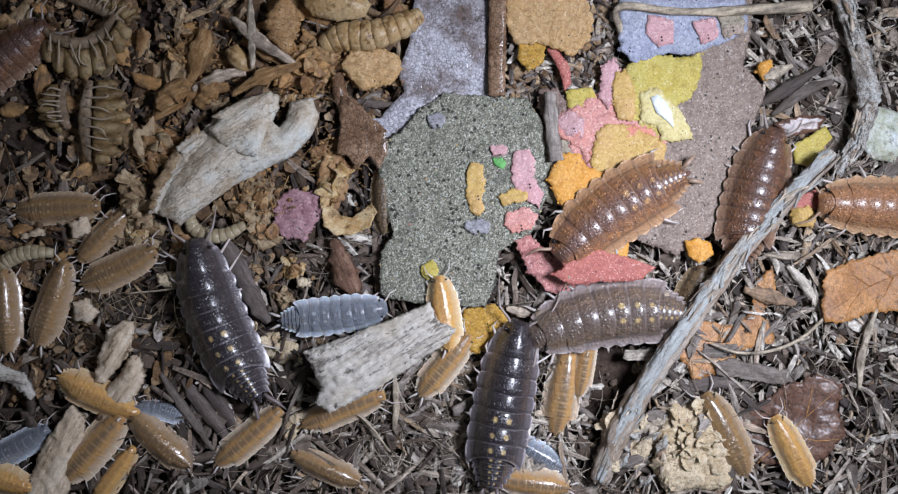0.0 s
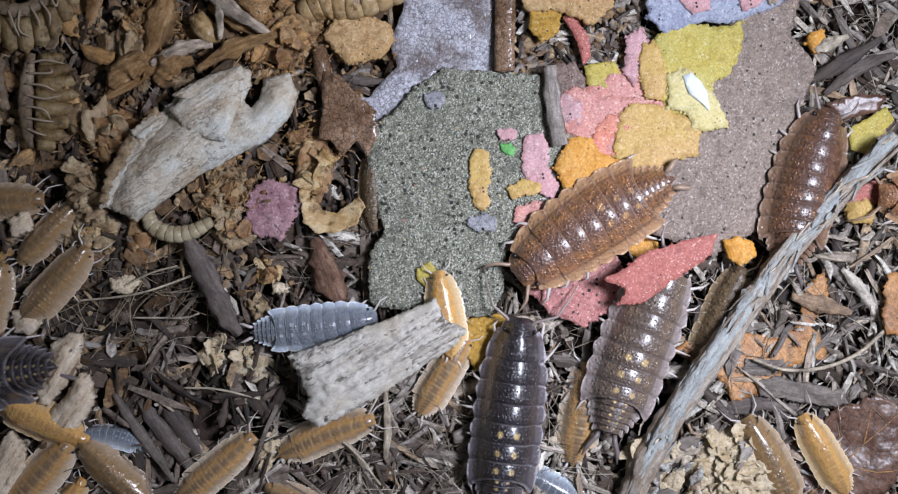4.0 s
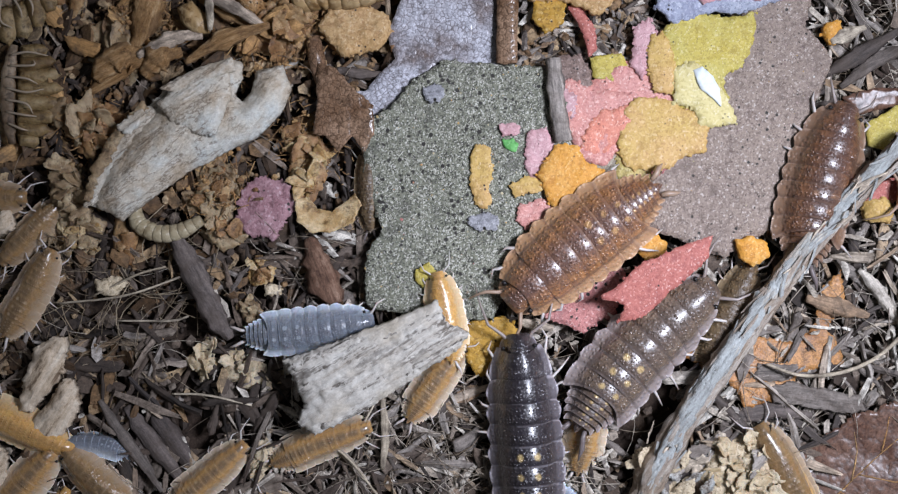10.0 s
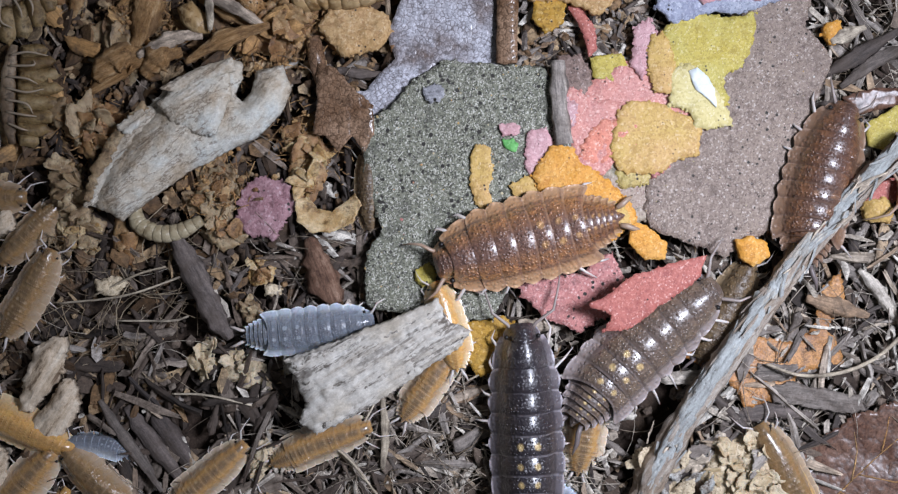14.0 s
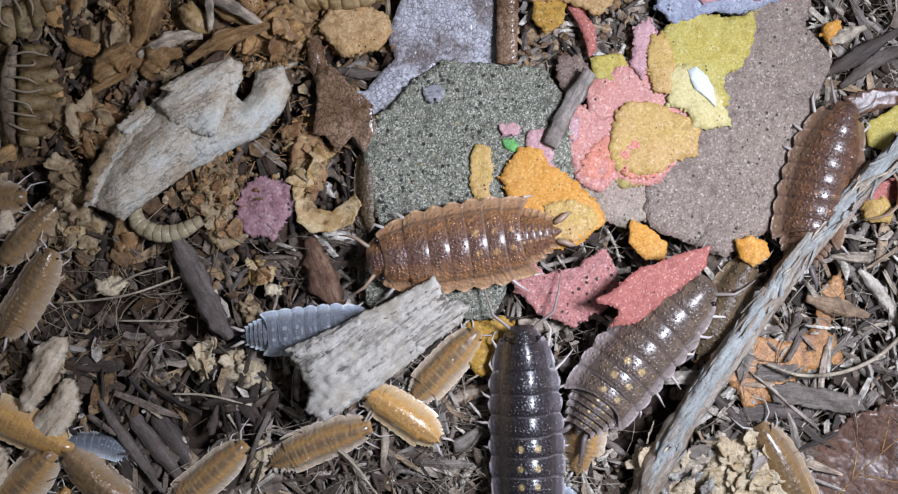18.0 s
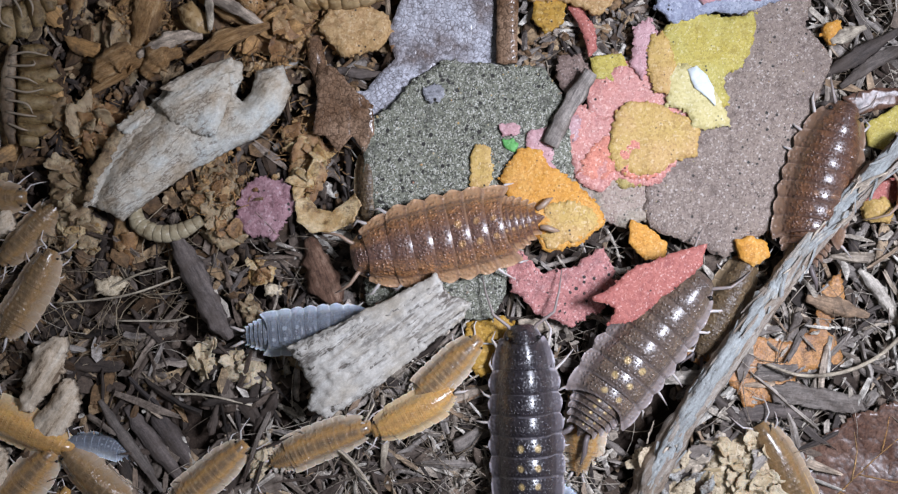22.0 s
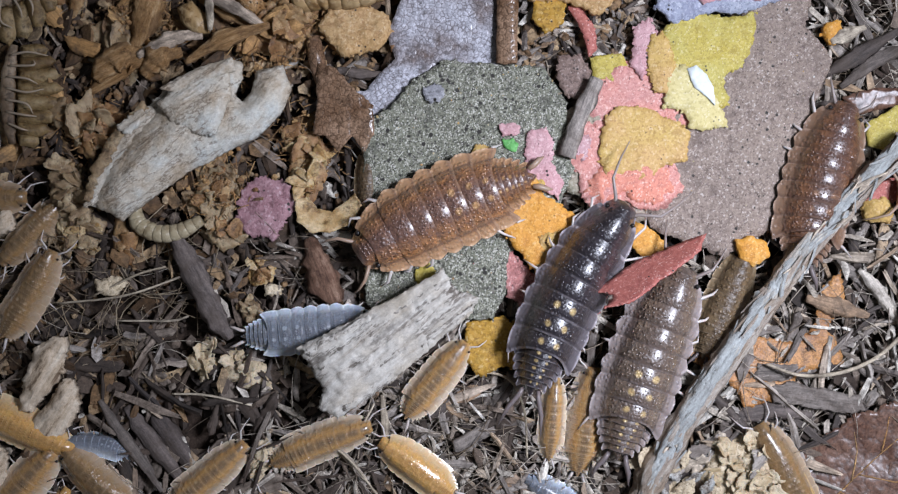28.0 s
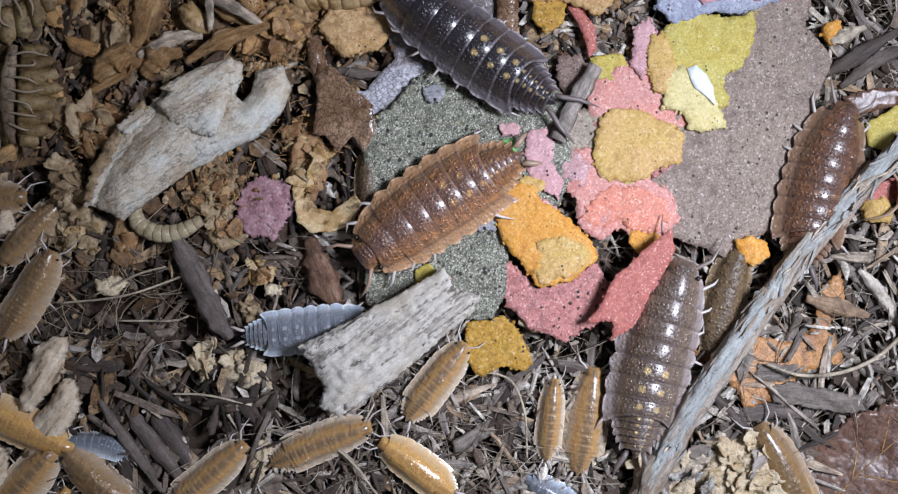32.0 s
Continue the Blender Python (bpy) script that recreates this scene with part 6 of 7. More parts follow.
def husk_scraps():
    """Curled brown scraps of husk heaped in the shady corner."""
    rnd = random.Random(8)
    protos = []
    for i in range(9):
        n = 7
        ring = [(math.cos(6.28 * k / n) * rnd.uniform(1.3, 3.2), math.sin(6.28 * k / n) * rnd.uniform(0.7, 1.5)) for k in range(n)]
        cup = rnd.uniform(0.25, 0.5)
        me, _ = slab_mesh("husk_scrap", ring, 0.10, (M_SHEETRUST, M_SHEETTAN, M_RUST)[i % 3], rel=0.2, step=0.45, rough=0.35, seed=80.0 + i, ridge=lambda x, y, c=cup: -c * y * y)
        protos.append(me)
    made = 0
    while made < 64:
        x, y = rnd.uniform(-62, 0), rnd.uniform(-4, 33)
        if rnd.random() > left_top(x, y) or (-40 < x < -17 and 3 < y < 21):
            continue
        made += 1
        ob = new("husk_scrap", rnd.choice(protos))
        ob.matrix_basis = pose(x * MM, y * MM, (ground_height(x, y) + rnd.uniform(2.0, 3.2)) * MM, rnd.gauss(0, 18), rnd.gauss(0, 14), rnd.uniform(0, 360))
        tagged(ob, "curled rust-brown husk scrap in the shade", "husk", "husk scraps")


husk_scraps()

# ---------------------------------------------------------------- woodlice

PLATES = (  # name, front, rear, width, height
    ("head", -0.008, 0.112, 0.52, 0.84), ("back_plate", 0.084, 0.212, 0.84, 0.90), ("back_plate", 0.198, 0.316, 0.93, 0.97),
    ("back_plate", 0.300, 0.412, 1.0, 1.0), ("back_plate", 0.396, 0.507, 1.0, 1.0), ("back_plate", 0.492, 0.60, 0.98, 0.98),
    ("back_plate", 0.585, 0.690, 0.93, 0.94), ("back_plate", 0.676, 0.770, 0.86, 0.87), ("tail_plate", 0.752, 0.804, 0.70, 0.79),
    ("tail_plate", 0.790, 0.840, 0.66, 0.72), ("tail_plate", 0.826, 0.874, 0.60, 0.64), ("tail_plate", 0.861, 0.908, 0.51, 0.55),
    ("tail_plate", 0.895, 0.941, 0.40, 0.46), ("telson", 0.928, 0.988, 0.22, 0.36))
GIRTH = ((0.0, 0.06, 0.12, 0.20, 0.30, 0.42, 0.52, 0.60, 0.69, 0.77), (0.62, 0.74, 0.83, 0.90, 0.95, 0.985, 1.0, 1.0, 0.975, 0.92))


def bent(p, size, bend):
    """Bends a point of a straight body sideways; bend is the turn from tail to head in radians."""
    if abs(bend) < 1e-3:
        return p
    r = size / bend
    t = p[0] / r
    return r * math.sin(t) - p[1] * math.sin(t), r * (1 - math.cos(t)) + p[1] * math.cos(t), p[2]


def warts(bm, grid, at, rnd, wide, nu, nv):
    """Small raised grains in uneven rows across a plate."""
    for row in (0.30, 0.48, 0.64, 0.80):
        count = rnd.randint(15, 19)
        for q in range(count):
            if rnd.random() < 0.22:
                continue
            y = (2 * (q + 0.5) / count - 1) * 0.66 + rnd.uniform(-0.02, 0.02)
            v = row + rnd.uniform(-0.035, 0.035)
            fi = (math.asin(y * math.sin(radians(84))) / radians(84) + 1) / 2 * (nu - 1)
            fj = v * (nv - 1)
            i, j = int(fi), int(fj)
            p, px, py = grid[j][i].co, grid[j][i + 1].co, grid[j + 1][i].co
            ex, ey = px - p, py - p
            up = ex.cross(ey).normalized()
            up = up if up.z > 0 else -up
            c = p + ex * (fi - i) + ey * (fj - j)
            r = wide * rnd.uniform(0.010, 0.017)
            e1 = ex.normalized()
            e2 = up.cross(e1)
            rings = []
            for f, h in ((1.0, -0.1), (0.62, 0.42)):
                rings.append([bm.verts.new(c + (e1 * math.cos(t) + e2 * math.sin(t)) * r * f + up * r * h) for t in (0, 1.047, 2.094, 3.142, 4.189, 5.236)])
            tip = bm.verts.new(c + up * r * 0.62)
            for w in rings[0] + rings[1] + [tip]:
                at[w] = ((y + 1) / 2, v)
            for t in range(6):
                u = (t + 1) % 6
                bm.faces.new((rings[0][t], rings[0][u], rings[1][u], rings[1][t]))
                bm.faces.new((rings[1][t], rings[1][u], tip))


def plate_bmesh(k, size, wide, high, bend, lap=1.0, tail=1.0, nu=27, nv=7):
    """One overlapping plate: a domed middle, flatter rounded skirts and a raised hind rim."""
    name, s0, s1, w, h = PLATES[k]
    bm = bmesh.new()
    uv = bm.loops.layers.uv.new("plate")
    ln = s1 - s0
    keel = ([(q[1] + q[2]) / 2 for q in PLATES], [q[4] for q in PLATES])
    top, low, at = [], [], {}
    for side, rows in ((0, top), (1, low)):
        for j in range(nv):
            v = j / (nv - 1)
            row = []
            for i in range(nu):
                fi = (2 * i / (nu - 1) - 1) * radians(84)
                y = math.sin(fi) / math.sin(radians(84))
                a = abs(y)
                z = 0.27 + 0.73 * max(0.0, 1 - (a / 0.72) ** 2.2) ** 0.8 if a < 0.72 else 0.06 + 0.21 * max(0.0, 1 - (a - 0.72) / 0.28) ** 1.3
                if name == "head":
                    s = s0 + ln * (v + (1 - v) * 0.42 * a ** 4)
                    ww, hh = w * (0.92 + 0.08 * v), h * (0.50 + 0.50 * v ** 0.4)
                elif name == "telson":
                    s = s0 + ln * v * (1 - 0.75 * a ** 1.2)
                    ww, hh = w * (1 - 0.35 * v), h * (1 - 0.45 * v)
                elif name == "tail_plate":
                    s = s0 + ln * ((1 - v) * 0.35 * a ** 7 + v * (1 + 0.75 * a ** 5 - 0.5 * max(0.0, a - 0.93) / 0.07))
                    ww, hh = w * tail * (0.95 + 0.05 * v), h * (0.965 + 0.035 * v - (0.02 * lap if j == nv - 1 else 0))
                else:
                    corner = 1 - math.sqrt(max(0.0, 1 - (max(0.0, a - 0.84) / 0.16) ** 2))
                    first = -0.34 * a ** 2.0 + 0.40 * corner if k == 1 else 0.10 * a ** 7 + 0.20 * corner
                    swept = (0.12 if k < 5 else 0.20 if k == 5 else 0.40 if k == 6 else 1.0) * a ** 3 - (0.40 if k < 6 else 0.36 if k == 6 else 0.45) * corner
                    s = s0 + ln * ((1 - v) * first + v * (1 + swept * (1.0 if lap > 0.5 else 0.45)))
                    ww = (np.interp(s0 + ln * (0.25 + 0.75 * v), *GIRTH) if k > 1 else 0.62 + 0.23 * v ** 0.6) * (1 - (lap * 0.05 * abs((v - 0.5) / 0.5) ** 3 if k > 1 else 0.03 * v * v))
                    if k > 5:
                        ww *= 1 - (1 - tail) * (0.15 if k == 6 else 0.4)
                    hh = h * (1 - lap * 0.11 * (1 - math.sin(math.pi * (0.10 + 0.62 * v))) - (0.025 * lap if j == nv - 1 else 0))
                if lap < 0.5 and k:
                    hh = float(np.interp(s0 + ln * v, *keel)) * (1 - 0.012 * (1 - v))
                p = [size * (0.5 - s), wide * 0.5 * ww * y, high * (0.13 + 0.87 * hh * z)]
                if side:
                    p[2] -= high * (0.05 if lap > 0.5 else 0.018)
                    p[1] *= 0.985
                vert = bm.verts.new(bent(p, size, bend))
                at[vert] = ((y + 1) / 2, v)
                row.append(vert)
            rows.append(row)
    for rows in (top, low):
        for j in range(nv - 1):
            for i in range(nu - 1):
                bm.faces.new((rows[j][i], rows[j][i + 1], rows[j + 1][i + 1], rows[j + 1][i]))
    if lap > 0.5 and name in ("back_plate", "head"):
        warts(bm, top, at, random.Random(k + int(size * 1e6)), wide, nu, nv)
    rim_t = top[0] + [r[-1] for r in top[1:]] + top[-1][-2::-1] + [r[0] for r in top[-2:0:-1]]
    rim_l = low[0] + [r[-1] for r in low[1:]] + low[-1][-2::-1] + [r[0] for r in low[-2:0:-1]]
    n = len(rim_t)
    for i in range(n):
        bm.faces.new((rim_t[i], rim_t[(i + 1) % n], rim_l[(i + 1) % n], rim_l[i]))
    ring = set(rim_t)
    for e in bm.edges:
        if e.verts[0] in ring and e.verts[1] in ring:
            e.smooth = False
    for f in bm.faces:
        for lp in f.loops:
            lp[uv].uv = at[lp.vert]
    bmesh.ops.recalc_face_normals(bm, faces=bm.faces[:])
    return bm


def flexed(x, size, bend):
    """The pose that a rigid ring of the body at x takes when the body bends."""
    if abs(bend) < 1e-3:
        return Matrix.Identity(4)
    r = size / bend
    return Matrix.Translation((r * math.sin(x / r), r * (1 - math.cos(x / r)), 0)) @ Matrix.Rotation(x / r, 4, "Z") @ Matrix.Translation((-x, 0, 0))


def limb(name, root, pts, radii, material, parent, sides=5):
    """A leg, feeler or tail spike, pivoting at its root."""
    bm = bmesh.new()
    r = Vector(root)
    tube(bm, [Vector(p) - r for p in pts], radii, sides)
    ob = part(name, bm, material, parent)
    ob.location = r
    return ob


WALKING_PARTS, BODY_LENGTH = {}, {}


def woodlouse(label, shell, size, ratio, m, bend=0.0, group="woodlice", name="woodlouse", high=0.20, reach=1.0, feelers=1.0, seed=1, spikes=1.0, tail=1.0):
    """One woodlouse facing its +x, size millimetres long, at the pose m."""
    rnd = random.Random(seed)
    plain, spotted, limb_m = SHELLS[shell]
    ob = new(name)
    ob.empty_display_size = 0.002
    ob.matrix_basis = m
    tagged(ob, label, "woodlouse", group)
    ln, wd, hg = size * MM, size * ratio * MM, size * high * MM
    bend = radians(bend)
    WALKING_PARTS[ob] = []
    BODY_LENGTH[ob] = ln
    for k, spec in enumerate(PLATES):
        p = part(spec[0], plate_bmesh(k, ln, wd, hg, bend, 1.0 if size > 14 else 0.3, tail if size > 14 else 1.12), spotted if k >= 5 and spec[0] != "telson" else plain, ob)
        WALKING_PARTS[ob].append((-1, 0, p, ln * (0.5 - (spec[1] + spec[2]) / 2)))
        if k == 0:
            for s in (-1, 1):
                bm = bmesh.new()
                bmesh.ops.create_icosphere(bm, subdivisions=1, radius=wd * 0.035, matrix=Matrix.Translation(bent((ln * 0.445, s * wd * 0.205, hg * 0.42), ln, bend)))
                part("eye", bm, M_EYE, p)
    bm = bmesh.new()
    cuts = [bent((ln * (0.44 - 0.80 * i / 12), 0, hg * 0.17), ln, bend) for i in range(13)]
    tube(bm, cuts, [wd * 0.30 * (0.35 + 0.65 * math.sin(math.pi * (0.12 + 0.76 * i / 12)) ** 0.7) for i in range(13)], 8)
    for v in bm.verts:
        v.co.z = hg * 0.17 + (v.co.z - hg * 0.17) * 0.45 * hg / wd * 2
    part("belly", bm, M_BELLY, ob, "pale soft underside")
    for k in range(1, 8):
        _, s0, s1, w, _ = PLATES[k]
        x = ln * (0.5 - (s0 + s1) / 2)
        lean = (4 - k) * 0.035 * ln
        for s in (-1, 1):
            j = rnd.uniform(-0.02, 0.02) * ln
            far = reach * rnd.choice((-0.7, -0.6, -0.4, 0.0, 0.4, 1.0))
            pts = [bent(q, ln, bend) for q in (
                (x, s * wd * 0.20, hg * 0.20), (x + lean * 0.5, s * wd * 0.40 * w, hg * 0.16), (x + lean + j, s * wd * (0.5 * w + 0.06 * far), hg * 0.14),
                (x + lean * 1.5 + j * 2, s * wd * (0.5 * w + 0.20 * far), -0.02 * hg))]
            WALKING_PARTS[ob].append((k, s, limb("leg", pts[0], pts, [wd * q for q in (0.024, 0.024, 0.017, 0.006)], M_LIMB, ob), x))
    for s in (-1, 1):
        turn = rnd.uniform(0.7, 1.2)
        pts = [bent(q, ln, bend) for q in (
            (ln * 0.46, s * wd * 0.10, hg * 0.30), (ln * 0.505, s * wd * 0.19, hg * 0.34), (ln * (0.53 + 0.02 * feelers), s * wd * (0.19 + 0.13 * feelers * turn), hg * 0.46),
            (ln * (0.545 + 0.075 * feelers), s * wd * (0.21 + 0.17 * feelers * turn), hg * 0.30), (ln * (0.555 + 0.13 * feelers), s * wd * (0.21 + 0.20 * feelers * turn), hg * 0.16))]
        WALKING_PARTS[ob].append((0, s, limb("feeler", pts[0], pts, [wd * 0.026, wd * 0.024, wd * 0.019, wd * 0.013, wd * 0.005], limb_m, ob, 6), ln * 0.45))
        pts = [bent(q, ln, bend) for q in (
            (-ln * 0.455, s * wd * 0.10, hg * 0.20), (-ln * 0.49, s * wd * 0.125, hg * 0.20), (-ln * (0.50 + 0.04 * spikes), s * wd * (0.14 + 0.05 * spikes), hg * 0.18), (-ln * (0.50 + 0.10 * spikes), s * wd * (0.14 + 0.09 * spikes), hg * 0.14))]
        WALKING_PARTS[ob].append((-1, s, limb("tail_spike", pts[0], pts, [wd * 0.028, wd * 0.036, wd * 0.032, wd * 0.006], limb_m if shell in ("amber", "pale", "grey_blue", "amber_dark", "orange_brown") else M_LIMB_DARK, ob, 6), -ln * 0.46))
    return ob


A = woodlouse("large orange-brown woodlouse with a glossy dark back", "orange_brown", 21.5, 0.465, pose(0, 0, 0), seed=1, reach=0.7, spikes=0.5, feelers=0.6, tail=0.90)
B = woodlouse("large dark purple-grey woodlouse with golden tail spots", "dark", 23.5, 0.36, pose(0, 0, 0), seed=2, spikes=1.6, feelers=1.5)
C = woodlouse("large bronze-brown woodlouse with golden tail spots", "bronze", 22.5, 0.41, pose(0, 0, 0), seed=3)
DD = woodlouse("large red-brown glossy woodlouse beside the twig", "red_brown", 19.0, 0.46, (0, pose(0.04064, 0.00655, 0.0006, 0, 0, 75))[1], bend=-16, seed=4, feelers=0.6)
E = woodlouse("large dark brown woodlouse with golden tail spots", "dark", 24.0, 0.365, pose(0, 0, 0), seed=5)
FF = woodlouse("large light orange-brown woodlouse on the wood chips", "light_orange", 19.5, 0.43, (0, pose(0.05911, 0.00541, 0.0000, 0, 0, 176))[1], bend=4, seed=6)
S1 = woodlouse("small amber woodlouse poking out from under the bark", "amber", 10.4, 0.44, pose(0, 0, 0), seed=7)
S2 = woodlouse("small amber woodlouse with a dark back", "amber_dark", 11.0, 0.40, pose(0, 0, 0), seed=8)
S3 = woodlouse("small orange woodlouse among the wood chips", "amber", 11.0, 0.40, pose(0, 0, 0), seed=9)
S4 = woodlouse("small pale amber woodlouse on the litter", "pale", 11.5, 0.40, pose(0, 0, 0), seed=10, bend=12)
S5 = woodlouse("small olive-brown woodlouse half under the twig", "olive", 13.0, 0.40, pose(0, 0, 0), seed=11)
S6 = woodlouse("small slim amber woodlouse in the litter", "amber_dark", 9.5, 0.34, pose(0, 0, 0), seed=12)
for lab, shell, size, ratio, bend, m in (
        ("small grey-blue woodlouse half under the bark", "grey_blue", 15.0, 0.36, 6, (9, pose(-0.01574, -0.00919, 0.0000, 0, 0, 7))[1]),
        ("small orange woodlouse at the tub's edge", "amber", 12.5, 0.40, 8, (9, pose(-0.04743, -0.01998, -0.0006, 0, 0, -25))[1]),
        ("small amber woodlouse with a dark back", "amber_dark", 12.5, 0.42, 6, (9, pose(-0.04800, -0.02723, -0.0005, 0, 0, 47))[1]),
        ("small pale amber woodlouse in a cluster", "pale", 11.0, 0.42, -10, (9, pose(-0.03877, -0.02625, -0.0004, 0, 0, 138))[1]),
        ("small grey woodlouse lying on its side", "grey_blue", 8.5, 0.34, 40, (9, pose(-0.03893, -0.02229, -0.0009, 30, 0, 169))[1]),
        ("small amber woodlouse with pale skirts", "amber_dark", 12.0, 0.36, 8, (9, pose(-0.02704, -0.02580, -0.0005, 0, 0, 40))[1]),
        ("small amber woodlouse with a dark back", "amber_dark", 12.6, 0.36, -14, (9, pose(-0.01448, -0.02176, -0.0004, 0, -4, 22))[1]),
        ("small pale amber woodlouse among the roots", "pale", 10.5, 0.36, 0, (0, pose(-0.01647, -0.02994, -0.0008, 0, 0, 157))[1]),
        ("small dark olive woodlouse under the flake's edge", "olive", 9.5, 0.36, 0, (9, pose(-0.00893, 0.00612, -0.0007, 0, 0, 92))[1]),
        ("small pale amber woodlouse in the shade", "pale", 12.0, 0.38, 0, (0, pose(-0.05291, 0.00523, -0.0007, 0, 0, 3))[1]),
        ("small pale amber woodlouse in the shade", "pale", 10.0, 0.38, 0, (0, pose(-0.04648, 0.00173, -0.0008, 0, 0, -134))[1]),
        ("small dull tan woodlouse with a glossy back", "pale", 12.5, 0.38, 6, (0, pose(-0.05353, -0.00789, -0.0007, 0, 0, 71))[1]),
        ("small pale woodlouse at the tub's edge", "pale", 12.0, 0.38, 6, (0, pose(-0.05976, -0.00877, -0.0007, 0, 0, 92))[1]),
        ("small grey-blue woodlouse at the tub's edge", "grey_blue", 11.0, 0.36, 6, (0, pose(-0.05861, -0.02724, -0.0007, 0, 0, 29))[1]),
        ("small amber woodlouse in the shade", "amber", 10.0, 0.36, 0, (0, pose(-0.04552, -0.03109, -0.0014, 0, 0, 54))[1]),
        ("small amber woodlouse under the large ones", "amber_dark", 12.5, 0.42, 4, (9, pose(0.01537, -0.01970, -0.0014, 0, 0, 81))[1]),
        ("small amber woodlouse beside the large dark one", "amber_dark", 11.0, 0.40, 4, (0, pose(0.01130, -0.03180, -0.0008, 0, 0, 172))[1]),
        ("small grey-blue woodlouse under the large dark one", "grey_blue", 9.0, 0.40, 0, (0, pose(0.01240, -0.02820, -0.0014, 0, 0, 150))[1]),
        ("small orange woodlouse at the tub's edge", "amber", 11.0, 0.42, 0, (0, pose(-0.06097, -0.03079, 0.0002, 0, 0, -17))[1]),
        ("dull red-brown woodlouse in the dark corner", "red_brown", 16.0, 0.45, 0, (0, pose(-0.06034, 0.02509, -0.0008, 0, 0, 37))[1]),
        ("small amber woodlouse behind the clod", "pale", 13.0, 0.40, 8, (9, pose(0.03753, -0.02540, -0.0006, 0, 0, 117))[1])):
    woodlouse(lab, shell, size, ratio, m, bend, "small woodlice", seed=int(size * 10 + bend), spikes=0.8)


def side_shell(label, outer, inner, z, count, seed):
    """An empty woodlouse shell on its side: overlapping back plates along the outer line, the belly strip and its legs inside."""
    rnd = random.Random(seed)
    out, ins = spline([Vector((x, y, 0)) for x, y in outer], 12), spline([Vector((x, y, 0)) for x, y in inner], 12)

    def at(line, f):
        g = max(0.0, min(f, 1.0)) * (len(line) - 1.001)
        return line[int(g)].lerp(line[int(g) + 1], g - int(g))

    shell = new("woodlouse_shell")
    shell.empty_display_size = 0.002
    mid = at(out, 0.5).lerp(at(ins, 0.5), 0.5)
    shell.location = (mid.x * MM, mid.y * MM, z * MM)
    tagged(shell, label, "woodlouse", "empty woodlouse shells")
    for k in range(count):
        f0, f1 = k / count, (k + 1.25) / count
        slim = 0.55 + 0.45 * math.sin(math.pi * (0.12 + 0.76 * k / (count - 1)))
        ring = []
        for f, g in ((f0, 0.0), (f0, 0.55), (f0 + 0.02, 0.9), ((f0 + f1) / 2, 1.06), (f1 - 0.03, 0.92), (f1, 0.5), (f1, 0.0)):
            p = at(ins, f).lerp(at(out, f), 0.15 + g * 0.85 * slim)
            ring.append((p.x, p.y))
        slab("shell_plate", "", "", ring, z + 0.2 + 0.05 * (k % 2), 0.16, M_SHEDPLATE, parent=shell, seed=seed + k * 0.31, step=0.45, rel=0.12, rough=0.12, dome=1.0, dome_run=0.7)
    back = Matrix.Translation(shell.location).inverted()
    belly = [at(ins, i / 6) for i in range(7)]
    strip = rod("belly", "", "", [(p.x, p.y) for p in belly], [z + 0.9], [0.4, 0.75, 0.85, 0.75, 0.4], M_SHEDBELLY, 10, 0.3, seed + 0.5, 6, flat=0.6)
    strip.matrix_basis = back @ strip.matrix_basis
    strip.parent = shell
    for k in range(7):
        f = 0.12 + 0.11 * k
        p, q = at(ins, f), at(out, f + 0.05 + rnd.uniform(-0.03, 0.03))
        knee = p.lerp(q, 0.45) + Vector((rnd.uniform(-0.4, 0.4), rnd.uniform(-0.4, 0.4), 0))
        tip = p.lerp(q, rnd.uniform(0.5, 0.72)) + Vector((rnd.uniform(-0.9, 0.9), rnd.uniform(-0.9, 0.9), 0))
        leg = rod("leg", "", "", [(p.x, p.y), (knee.x, knee.y), (tip.x, tip.y)], [z + 1.3, z + 1.75, z + 1.35], [0.13, 0.14, 0.11, 0.05], M_SHEDLIMB, 6, 0.15, seed + k, 5)
        leg.matrix_basis = back @ leg.matrix_basis
        leg.parent = shell


side_shell("tan empty woodlouse shell lying on its side, legs upward", [(-55.2, 24.6), (-52.6, 22.8), (-49.5, 22.3), (-46.4, 23.4), (-43.8, 25.5), (-41.6, 28.2)], [(-54.2, 29.2), (-52.4, 27.8), (-49.8, 27.2), (-47.6, 27.8), (-45.8, 29.4), (-44.8, 31.0)], 0.4, 8, 171.0)
side_shell("tan empty woodlouse shell lying on its side, legs outward", [(-43.8, 22.9), (-43.1, 20.2), (-43.2, 17.0), (-43.7, 13.8), (-45.2, 10.9)], [(-48.2, 22.4), (-48.7, 19.8), (-49.0, 17.0), (-48.8, 14.0), (-48.4, 11.4)], -0.3, 8, 172.0)
side_shell("small tan empty woodlouse shell lying on its side", [(-54.6, 22.2), (-55.6, 19.9), (-55.4, 17.4), (-53.8, 15.2)], [(-51.8, 21.8), (-52.2, 19.6), (-51.9, 17.6), (-51.2, 15.8)], -0.5, 7, 173.0)
side_shell("pale empty woodlouse shell deep among the husks", [(-50.6, 36.2), (-47.0, 35.6), (-43.6, 33.8), (-40.8, 31.4)], [(-51.6, 33.6), (-48.6, 32.8), (-45.8, 31.4), (-44.0, 30.0)], -0.9, 8, 174.0)

# ---------------------------------------------------------------- wood chips that can be told apart


